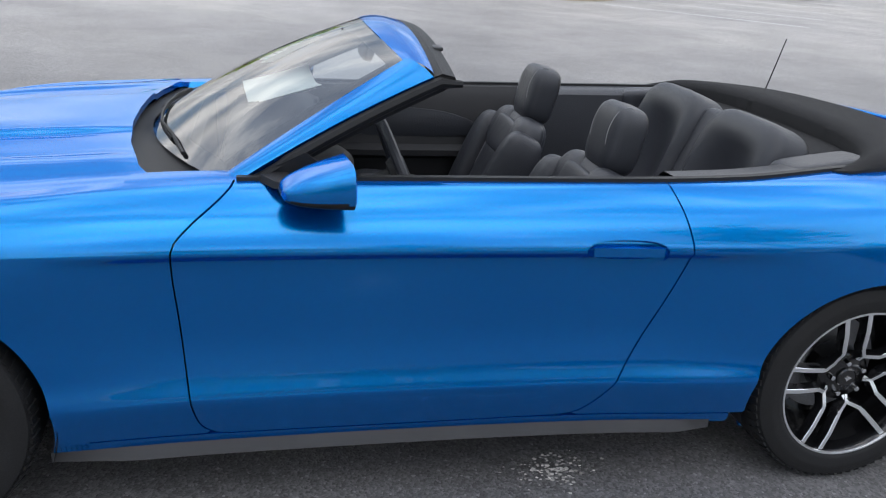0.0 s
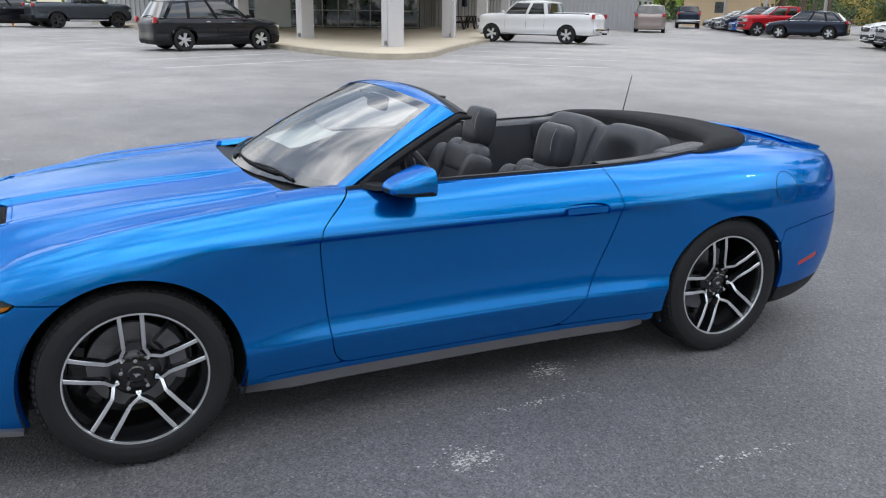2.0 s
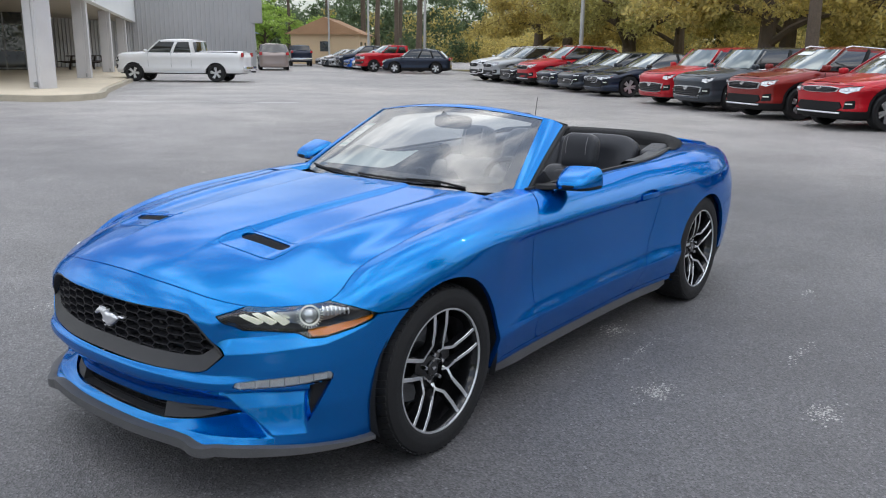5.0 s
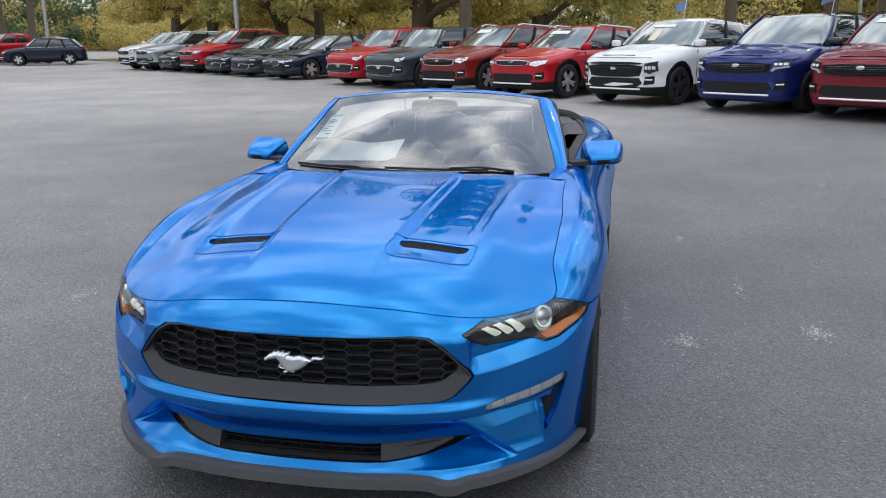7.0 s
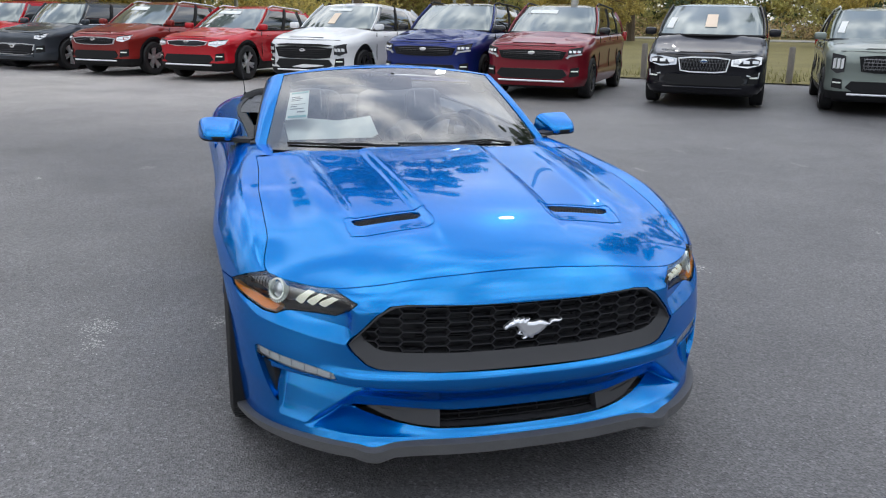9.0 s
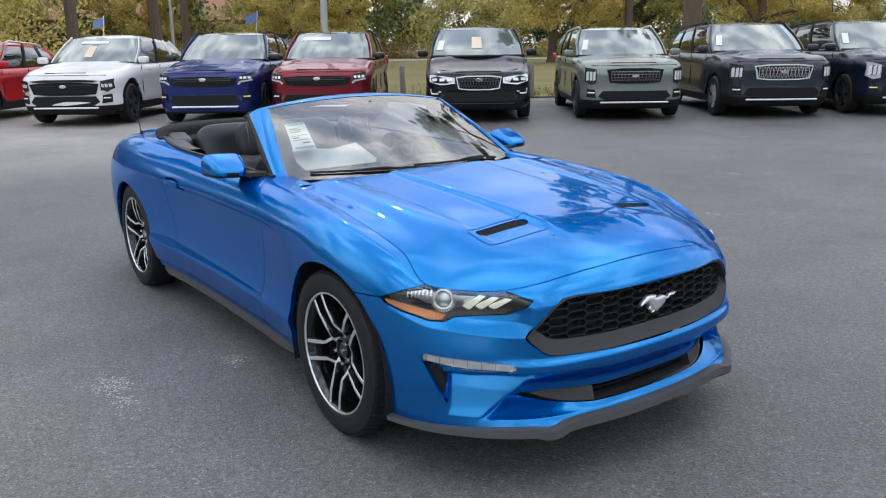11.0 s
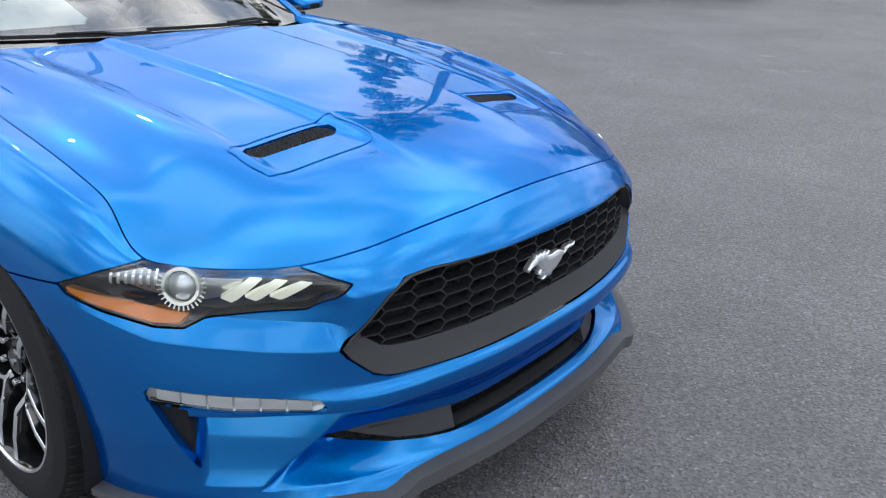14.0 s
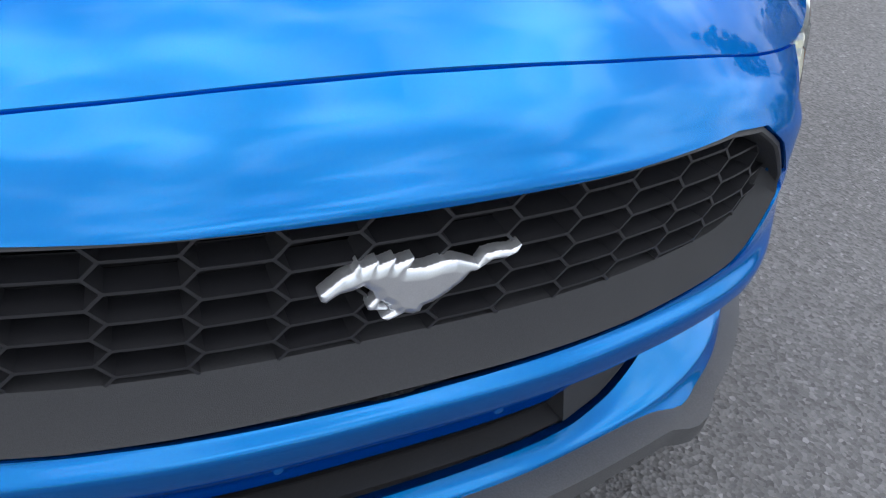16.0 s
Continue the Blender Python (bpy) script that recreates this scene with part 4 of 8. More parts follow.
ey, ez = np.meshgrid(np.linspace(-.101, .101, 190), np.linspace(-.058, .060, 110), indexing="ij")
e_in = inside(PONY, ey, ez)
_ny = np.linspace(-0.11, 0.11, 23)
e_x = np.interp(ey + 0.018, _ny, [nose(y, 0.610, 0).x for y in _ny]) + ez * (nose(0, 0.655).x - nose(0, 0.565).x) / 0.09
e_x = e_x - 0.018 + 0.007 * np.sqrt(np.clip(e_in / 0.010, 0, 1))
pony = shell(*cut_grid(np.stack([e_x, ey + 0.018, ez + 0.600], -1), e_in), lip=0.0)
orient(pony, (1.5, 0, 0.61))
rim = [e for e in pony.edges if e.is_boundary]
for w in bmesh.ops.extrude_edge_only(pony, edges=rim)["geom"]:
    if isinstance(w, bmesh.types.BMVert):
        w.co.x -= 0.012
part("emblem", pony, MACHINED, grille, "chrome running-horse emblem", 40)

# ---- lower opening ----
low_in = np.array([(y, z) for y, z in LOWER[1:-1]])
low_full = np.vstack([low_in, low_in[::-1] * [-1, 1]])
low = new("lower_grille")
low.parent = car
low["label"] = "black lower grille with a slatted middle"
part("surround", orient(bridge_rings([ring_points(low_full * [0.985, 1], 0.014), ring_points(low_full * [0.975, 1], 0.03), ring_points(low_full * [0.97, 1], 0.07)]), (3.2, 0, 0.31), True), GREY_PLASTIC, low)
bk = bmesh.new()
bk.faces.new([bk.verts.new(p) for p in ring_points(low_full * [0.975, 1], 0.065)])
part("backing", orient(bk), BLACK_PLASTIC, low)
for sgn in (1, -1):
    blank = bmesh.new()
    pts = [(0.28, 0.274), (0.28, 0.329), (0.43, 0.326), (0.527, 0.319), (0.535, 0.315), (0.49, 0.301), (0.42, 0.287), (0.35, 0.279)]
    va = [blank.verts.new(nose(sgn * y, z, 0.008)) for y, z in pts]
    vb = [blank.verts.new(nose(sgn * y, z, 0.055)) for y, z in pts]
    blank.faces.new(va)
    for k in range(len(pts)):
        blank.faces.new((va[k], va[(k + 1) % len(pts)], vb[(k + 1) % len(pts)], vb[k]))
    bmesh.ops.recalc_face_normals(blank, faces=blank.faces)
    part("side_blank", orient(blank), GREY_PLASTIC, low)
    fin = sweep([nose(sgn * y, 0.306 + 0.05 * (y - 0.33), 0.006) for y in np.linspace(0.31, 0.48, 8)], [(-0.004, -0.003), (0.004, -0.003), (0.004, 0.003), (-0.004, 0.003)])
    part("fin", fin, GREY_PLASTIC, low)
for k in range(3):
    z = 0.284 + 0.016 * k
    part("slat", sweep([nose(y, z, 0.045) for y in np.linspace(-0.295, 0.295, 24)], [(-0.012, -0.003), (0.012, -0.002), (0.012, 0.002), (-0.012, 0.003)]), BLACK_PLASTIC, low)
for k in range(9):
    y = -0.28 + 0.07 * k
    part("upright", tube([nose(y, 0.273, 0.05), nose(y, 0.328, 0.05)], 0.003, 6), BLACK_PLASTIC, low)
for y in (-0.12, 0.12):
    pl = revolve([(0.0, 0.003), (0.005, 0.002), (0.006, -0.002)], 12, "X")
    pl.transform(Matrix.Translation(nose(y, 0.415, 0)))
    part("bumper_plug", pl, BLUE, car)

# ---- bonnet vents ----
for sgn in (1, -1):
    mesh = bmesh.new()
    vp = [(x, sgn * y) for x, y in VENT]
    top = [mesh.verts.new((x, y, float(bonnet_z(np.array(x), np.array(y))) - 0.009)) for x, y in vp]
    mesh.faces.new(top)
    lowv = [mesh.verts.new((v.co.x, v.co.y, v.co.z - 0.03)) for v in top]
    for k in range(len(top)):
        mesh.faces.new((top[k], top[(k + 1) % len(top)], lowv[(k + 1) % len(top)], lowv[k]))
    bmesh.ops.recalc_face_normals(mesh, faces=mesh.faces)
    vent = part("bonnet_vent", mesh, BLACK_PLASTIC, car, "black mesh bonnet vent")
    cells = bmesh.new()
    for i in range(7):
        for j in range(20):
            x, y = 1.742 + 0.0115 * i, 0.252 + 0.0115 * j + (0.00575 if i % 2 else 0)
            if float(inside(VENT, np.array(x), np.array(y))) < 0.006:
                continue
            z = float(bonnet_z(np.array(x), np.array(y))) - 0.005
            b = revolve([(0.0052, 0.003), (0.0052, -0.002), (0.0042, -0.002), (0.0042, 0.003), (0.0052, 0.003)], 6, "Z")
            b.transform(Matrix.Translation((x, sgn * y, z)))
            merge(cells, b)
    tagged(part("vent_mesh", cells, GREY_PLASTIC, vent), kind="stuff")
    # shallow rim round the vent
    rim = [(1.722, 0.238), (1.722, 0.478), (1.76, 0.503), (1.835, 0.497), (1.862, 0.470), (1.882, 0.262), (1.858, 0.212), (1.76, 0.218)]
    loop = catmull([(x, sgn * y) for x, y in rim], 64, True)
    part("vent_rim", tube([(x, y, float(bonnet_z(np.array(x), np.array(y))) + 0.0005) for x, y in loop], 0.0022, 6, True), BLUE, vent)

# ---- windscreen, its frame and the cowl ----
def screen(w, h, out=0.0):
    """The windscreen: w from -1 to 1 across, h from 0 to 1 upward."""
    a = Vector((0.775 - 0.235 * w * w, 0.688 * w, 0.950 - 0.010 * w * w))
    b = Vector((0.110 - 0.05 * w * w, 0.552 * w, 1.275 - 0.042 * w * w))
    p = a.lerp(b, h)
    n = Vector((0.47, 0.25 * w, 0.85)).normalized()
    return p + n * (0.030 * 4 * h * (1 - h) * (1 - 0.85 * w * w) + out)


wg = np.array([[screen(w, h) for w in np.linspace(-1, 1, 33)] for h in np.linspace(-0.04, 1, 21)])
glass_ob = part("windscreen", orient(shell(*grid_skin(wg), lip=0)), WS_GLASS, car, "clear raked windscreen")
glass_ob.visible_shadow = False
# black printed border inside the glass
band = bmesh.new()
for w0, w1, h0, h1 in ((-1, 1, -0.04, 0.06), (-1, 1, 0.93, 1.0), (-1, -0.915, 0.05, 0.94), (0.915, 1, 0.05, 0.94)):
    gg = np.array([[screen(w, h, -0.004) for w in np.linspace(w0, w1, 33)] for h in np.linspace(h0, h1, 21)])
    merge(band, orient(shell(*grid_skin(gg), lip=0)))
part("glass_border", band, GLOSS_BLACK, car, "black border of the windscreen")
for sgn in (1, -1):
    foot, tip = Vector((0.505, 0.738 * sgn, 0.940)), Vector((-0.012, 0.630 * sgn, 1.205))
    line, sec = [], []
    for k in range(25):
        t = k / 24
        edge = screen(sgn, -0.04 + 1.06 * t)
        outer = foot.lerp(tip, t)
        outer += Vector((0.42, 0.25 * sgn, 0.86)).normalized() * 0.012 * 4 * t * (1 - t)
        line.append((edge, outer))
    pb = bmesh.new()
    rows = []
    for e, o in line:
        mid = (e + o) / 2 + Vector((0.20, 0.30 * sgn, 0.60)).normalized() * 0.012
        rows.append([pb.verts.new(c) for c in (e + Vector((0, 0, -0.02)), e + Vector((0.002, 0, 0.004)), e.lerp(mid, 0.6) + Vector((0, 0, 0.004)), mid, o.lerp(mid, 0.5) + Vector((0, 0, 0.003)), o, o + Vector((-0.012, -0.02 * sgn, -0.015)))])
    for r0, r1 in zip(rows, rows[1:]):
        for k in range(6):
            pb.faces.new((r0[k], r0[k + 1], r1[k + 1], r1[k]) if sgn > 0 else (r0[k + 1], r0[k], r1[k], r1[k + 1]))
    orient(pb)
    part("windscreen_pillar", pb, BLUE, car, "", 60)
    seal = [o + Vector((-0.020, -0.006 * sgn, -0.016)) for _, o in line] + [tip + Vector((-0.085, -0.014 * sgn, -0.020))]
    part("pillar_seal", tube(seal, [0.013] * 5 + [0.017] * 20 + [0.010], 8), BLACK_PLASTIC, car, "black rubber seal of the windscreen pillar")
    inner = [o + Vector((-0.035, -0.035 * sgn, -0.022)) for _, o in line]
    part("pillar_trim", tube(inner, 0.022, 8), CABIN, car)
hg = []
for h in np.linspace(0, 1, 9):
    row = []
    for w in np.linspace(-1, 1, 33):
        a = screen(w, 1.0, 0.002)
        b = Vector((-0.022 + 0.008 * w * w, 0.620 * w, 1.280 - 0.066 * w * w))
        p = a.lerp(b, h)
        p.z += 0.010 * 4 * h * (1 - h)
        row.append(p)
    hg.append(row)
part("screen_header", orient(shell(*grid_skin(np.array(hg)), lip=0.0)), BLUE, car, "blue header rail above the windscreen")
rear_h = [(-0.052 + 0.002 * w * w, 0.622 * w, 1.258 - 0.064 * w * w) for w in np.linspace(-1, 1, 33)]
part("header_seal", sweep(rear_h, [(-0.034, -0.020), (0.030, -0.022), (0.034, 0.010), (0.012, 0.020), (-0.024, 0.012)]), BLACK_PLASTIC, car, "black rubber seal on the header rail")
for y in (-0.36, 0.36):
    part("roof_latch", box((0.03, 0.06, 0.012), (-0.070, y, 1.268 - 0.056 * (y / 0.604) ** 2), 0.004), GREY_PLASTIC, car)
# cowl panel between bonnet and glass
cg = []
for h in np.linspace(0, 1, 6):
    row = []
    for w in np.linspace(-1, 1, 31):
        a = Vector((0.865 - 0.11 * w * w, 0.675 * w, 0.925 - 0.006 * w * w))
        b = Vector((0.770 - 0.26 * w * w, 0.672 * w, 0.940 - 0.015 * w * w))
        row.append(a.lerp(b, h) - Vector((0, 0, 0.02 * math.sin(math.pi * h))))
    cg.append(row)
part("cowl_panel", orient(shell(*grid_skin(np.array(cg)), lip=0.0), (0.6, 0, -3)), BLACK_PLASTIC, car, "black plastic cowl panel")
for sgn in (1, -1):
    cc = []
    for q in np.linspace(7.60, 8.30, 12):
        o = skin(np.array(q), np.array(11.98))
        cc.append([(o[0], o[1] + 0.001, o[2]), (o[0], o[1] - 0.035, o[2] + 0.004), (o[0] - 0.01, 0.668, o[2] + 0.002), (o[0] - 0.01, 0.655, o[2] - 0.02)])
    cb = shell(*grid_skin(np.array(cc)), lip=0)
    orient(cb, (0.6, 0.7, -3))
    part("cowl_corner", cb if sgn > 0 else mirrored(cb), BLUE, car)
for foot_y, tip_w, tip_h in ((0.50, -0.14, 0.025), (-0.12, -0.86, 0.03)):
    wb = Vector((0.79 - 0.5 * foot_y * foot_y, foot_y, 0.945))
    we = screen(tip_w, tip_h, 0.018)
    mid = screen((foot_y / 0.675 + tip_w) / 2, 0.015, 0.018)
    wiper = new("wiper")
    wiper.parent = car
    part("arm", tube([wb, wb.lerp(mid, 0.5) + Vector((0, 0, 0.012)), mid], [0.007, 0.005, 0.004], 6), BLACK_PLASTIC, wiper)
    part("blade", sweep([screen(foot_y / 0.675 * 0.75 + (tip_w - foot_y / 0.675 * 0.75) * k / 11, 0.005 + 0.02 * k / 11, 0.010) for k in range(12)], [(-0.005, -0.005), (0.005, -0.005), (0.003, 0.005), (-0.003, 0.005)]), BLACK_PLASTIC, wiper)

# ---- door mirrors ----
for sgn in (1, -1):
    mir = new("door_mirror")
    mir.parent = car
    mir["label"] = "blue door mirror with a black base"
    rings = []
    for t in np.concatenate([[0.004], np.linspace(0.14, 1, 16) ** 1.6]):
        hy, up, down = 0.106 * t ** 0.22, 0.062 * t ** 0.50, 0.050 * t ** 0.34
        ring = []
        for a in np.linspace(0, 2 * math.pi, 40, endpoint=False):
            cy, cz = (math.copysign(abs(c) ** 0.40, c) for c in (math.cos(a), math.sin(a)))
            z = cz * (up if cz > 0 else down)
            y = cy * hy * (1 - 0.10 * max(0.0, cz))
            ring.append((0.155 - 0.165 * t - 0.10 * y, y + 0.012 * (1 - t), z + 0.04 * y - 0.016 * (1 - t)))
        rings.append(ring)
    inner = [(p[0] - 0.004, p[1] * 0.90, p[2] * 0.86) for p in rings[-1]]
    sunk = [(p[0] + 0.010, p[1] * 0.88, p[2] * 0.84) for p in rings[-1]]
    mb = bmesh.new()
    rv_ = [[mb.verts.new(p) for p in r] for r in rings + [inner, sunk]]
    for r0, r1 in zip(rv_, rv_[1:]):
        for k in range(40):
            mb.faces.new((r0[k], r0[(k + 1) % 40], r1[(k + 1) % 40], r1[k]))
    mb.faces.new(list(reversed(rv_[0])))
    mb.faces.new(rv_[-1])
    bmesh.ops.recalc_face_normals(mb, faces=mb.faces)
    for f_ in mb.faces:
        c_ = f_.calc_center_median()
        if c_.z < -0.028 + 0.04 * c_.y or len(f_.verts) > 4 or abs(f_.normal.x + 1) < 0.02:
            f_.material_index = 1
    mb.transform(pose(0.250, 0.890, 0.980))
    part("housing", mb if sgn > 0 else mirrored(mb), (BLUE, BLACK_PLASTIC), mir, "", 50)
    mg = box((0.004, 0.180, 0.082), (0.2505, 0.890, 0.983), 0.002, (0, 0, -5))
    part("mirror_glass", mg if sgn > 0 else mirrored(mg), CHROME, mir)
    arm = sweep([(0.42, 0.735, 0.950), (0.39, 0.79, 0.950), (0.34, 0.84, 0.952), (0.29, 0.89, 0.955)], [(-0.04, -0.008), (0.04, -0.008), (0.035, 0.010), (-0.035, 0.010)])
    part("arm", arm if sgn > 0 else mirrored(arm), BLACK_PLASTIC, mir)
    tri = slab([(0.495, 0.938), (0.25, 0.950), (0.335, 1.012)], 0.012, Matrix(((1, 0, 0, 0), (0, 0, 1, 0.716), (0, 1, 0, 0), (0, 0, 0, 1))))
    part("sail_panel", tri if sgn > 0 else mirrored(tri), BLACK_PLASTIC, mir)
    # door handle in its recess
    hx = np.linspace(-0.625, -0.425, 16)
    hq = np.interp(-hx, -outline(np.linspace(7, 12, 500))[0][:, 0], np.linspace(7, 12, 500))
    cup = patch([(float(run(np.interp(-x, -outline(np.linspace(7, 12, 500))[0][:, 0], np.linspace(7, 12, 500)))), z) for x, z in HANDLE], 0.030, 0.003, 8.8, 11.2, lip=-0.026)
    part("handle_recess", cup if sgn > 0 else mirrored(cup), BLUE, doors[0 if sgn > 0 else 1])
    grip = sweep([spot(float(q), 0.800 + 0.004 * math.sin(k / 15 * math.pi), -0.016 * math.sin(math.pi * (0.10 + 0.80 * k / 15)) + 0.006) for k, q in enumerate(hq)],
                 [(-0.007, -0.013), (0.005, -0.015), (0.010, 0.0), (0.005, 0.014), (-0.007, 0.013)])
    part("handle", grip if sgn > 0 else mirrored(grip), BLUE, doors[0 if sgn > 0 else 1], "blue pull handle")
    rail = [skin(np.array(q), np.array(12.0)) for q in np.linspace(8.17, 12.2, 60)]
    strip = sweep([(p[0], p[1] - 0.004, p[2] + 0.004) for p in rail], [(-0.012, -0.010), (0.014, -0.010), (0.012, 0.004), (-0.010, 0.004)])
    part("belt_seal", strip if sgn > 0 else mirrored(strip), BLACK_PLASTIC, car, "black seal along the belt line")
# round fuel door in the left rear wing
_rq = np.linspace(10, 15, 500)
FUEL = [(-1.69 + 0.078 * math.cos(a), 0.815 + 0.072 * math.sin(a)) for a in np.linspace(0, 2 * math.pi, 40, endpoint=False)]
_fq = [float(np.interp(-x, -outline(_rq)[0][:, 0], _rq)) for x, _ in FUEL]
part("fuel_door", patch([(float(run(q)), z) for q, (_, z) in zip(_fq, FUEL)], -0.0012, -0.003, 11.5, 15.0, lip=0.003), BLUE, car, "round blue fuel door")
part("fuel_door_gap", tube([spot(q, z, 0.0008) for q, (_, z) in zip(_fq, FUEL)], 0.0018, 5, True), BLACK_PLASTIC, car)

# ---- boot lid, spoiler and folded roof cover ----
_te = skin(np.linspace(10.9, 17, 400), np.full(400, 12.0))[::-1]
_tmid = pchip([-2.36, -2.27, -2.08, -1.8, -1.5, -1.2, -0.9], [0.940, 0.950, 0.968, 0.992, 1.002, 1.000, 0.99])


def deck_z(x, y):
    ye, ze = np.maximum(np.interp(x, _te[:, 0], _te[:, 1]), 0.03), np.interp(x, _te[:, 0], _te[:, 2])
    w = np.clip(np.abs(y) / ye, 0, 1.08)
    return ze + (_tmid(x) - ze) * (1 - w ** 2.4)


dx, dy = np.meshgrid(np.linspace(-2.37, -0.95, 110), np.linspace(-0.80, 0.80, 140), indexing="ij")
_t_half = [tuple(p[:2]) for p in _te if p[0] < -1.02]
_cover_rear = catmull([(-1.30, 0.738), (-1.48, 0.700), (-1.66, 0.630), (-1.86, 0.42), (-1.95, 0.0)], 24)
_cover_front = catmull([(-1.56, 0.0), (-1.545, 0.30), (-1.49, 0.50), (-1.40, 0.63), (-1.24, 0.722)], 24)
BACK_AREA = _t_half + [(x, -y) for x, y in reversed(_t_half)]
COVER = [tuple(p) for p in np.vstack([_cover_front, _cover_rear])] + [(x, -y) for x, y in np.vstack([_cover_front, _cover_rear])[::-1]]
FRONT_HOLE = [tuple(p) for p in _cover_rear] + [(x, -y) for x, y in _cover_rear[::-1]] + [(-0.5, -0.76), (-0.5, 0.76)]
f = np.minimum(inside(BACK_AREA, dx, dy) - GAP, -inside(FRONT_HOLE, dx, dy) - 0.002)
part("boot_lid", top_panel(dx, dy, f, deck_z), BLUE, car, "blue boot lid")
fc = inside(COVER, dx, dy)


def cover_z(x, y):
    d = np.clip(inside(COVER, x, y) / 0.07, 0, 1)
    return deck_z(x, y) + 0.003 + 0.040 * np.sqrt(1 - (1 - d) ** 2) * sstep(-1.22, -1.46, x)


part("roof_cover", top_panel(dx, dy, fc - 0.001, cover_z, 0.09), CLOTH, car, "black cloth cover over the folded soft top")
sp = [(-2.25 + 0.10 * abs(y) ** 2.2 * 2.2, y, 0.955 + 0.010 - 0.05 * abs(y) ** 2) for y in np.linspace(-0.56, 0.56, 31)]
part("spoiler", sweep(sp, [(-0.10, -0.030), (0.06, -0.028), (0.095, 0.008), (0.088, 0.014), (-0.02, 0.002), (-0.10, -0.016)]), BLUE, car, "blue boot spoiler")
ant = new("aerial")
ant.parent = car
ab = Vector((-1.88, -0.68, 0.955))
part("base", revolve([(0.0, 0.028), (0.008, 0.026), (0.016, 0.0)], 16, "Z"), BLACK_PLASTIC, ant).location = ab
part("rod", tube([ab, ab + Vector((-0.075, -0.015, 0.27))], [0.0035, 0.0022], 6), BLACK_PLASTIC, ant)

# ---- cabin ----
floor_b = box((2.1, 1.36, 0.04), (-0.35, 0, 0.30), 0.01)
part("cabin_floor", floor_b, CARPET, car)
part("firewall", box((0.04, 1.36, 0.60), (0.66, 0, 0.60), 0.01), CABIN, car)
part("rear_bulkhead", box((0.05, 1.30, 0.62), (-1.52, 0, 0.62), 0.01), CABIN, car)
part("transmission_tunnel", box((1.30, 0.26, 0.32), (-0.25, 0, 0.46), 0.04, segs=3), CABIN, car)
con = box((0.34, 0.20, 0.05), (-0.30, 0, 0.645), 0.02, segs=3)
part("armrest", con, LEATHER, car)
part("gear_lever", tube([(0.06, 0, 0.60), (0.03, 0, 0.72)], [0.012, 0.022], 10), CHROME, car)
dash = sweep([(0.40 - 0.05 * abs(y) * abs(y), y, 0.86) for y in np.linspace(-0.70, 0.70, 21)], [(-0.16, 0.030), (-0.10, 0.052), (0.06, 0.058), (0.17, 0.030), (0.20, -0.08), (0.17, -0.24), (0.0, -0.30), (-0.16, -0.30)])
part("dashboard", dash, CABIN, car, "dark dashboard", 45)
hump = bmesh.new()
bmesh.ops.create_uvsphere(hump, u_segments=24, v_segments=12, radius=1)
for v in hump.verts:
    v.co = Vector((0.30 + 0.13 * v.co.x, 0.365 + 0.19 * v.co.y, 0.895 + 0.045 * v.co.z))
part("instrument_hood", hump, CABIN, car)
part("centre_screen", box((0.02, 0.24, 0.15), (0.245, 0, 0.80), 0.006, (0, -12, 0)), GLOSS_BLACK, car)
for y in (-0.55, -0.11, 0.11, 0.60):
    part("air_outlet", revolve([(0.0, 0.0), (0.036, 0.004), (0.042, 0.012), (0.048, 0.0)], 20, "X"), GREY_PLASTIC, car).location = (0.232, y, 0.865 if abs(y) > 0.3 else 0.90)
sw = new("steering_wheel")
sw.parent = car
sw.matrix_basis = pose(0.02, 0.365, 0.845, 0, -68, 0)
part("rim", tube([(0.185 * math.cos(a), 0.185 * math.sin(a), 0) for a in np.linspace(0, 2 * math.pi, 48, endpoint=False)], 0.0165, 10, True), LEATHER, sw)
part("boss", revolve([(0.0, 0.03), (0.06, 0.026), (0.075, 0.0), (0.06, -0.03), (0, -0.04)], 24, "Z"), CABIN, sw)
for a in (0, 180, 270):
    part("spoke", box((0.13, 0.035, 0.012), (0.115 * math.cos(radians(a + 90)), 0.115 * math.sin(radians(a + 90)), 0.0), 0.004, (0, 0, a + 90)), STEEL, sw)
part("column", tube([(0, 0, -0.02), (0, 0, -0.28)], 0.04, 12), CABIN, sw)

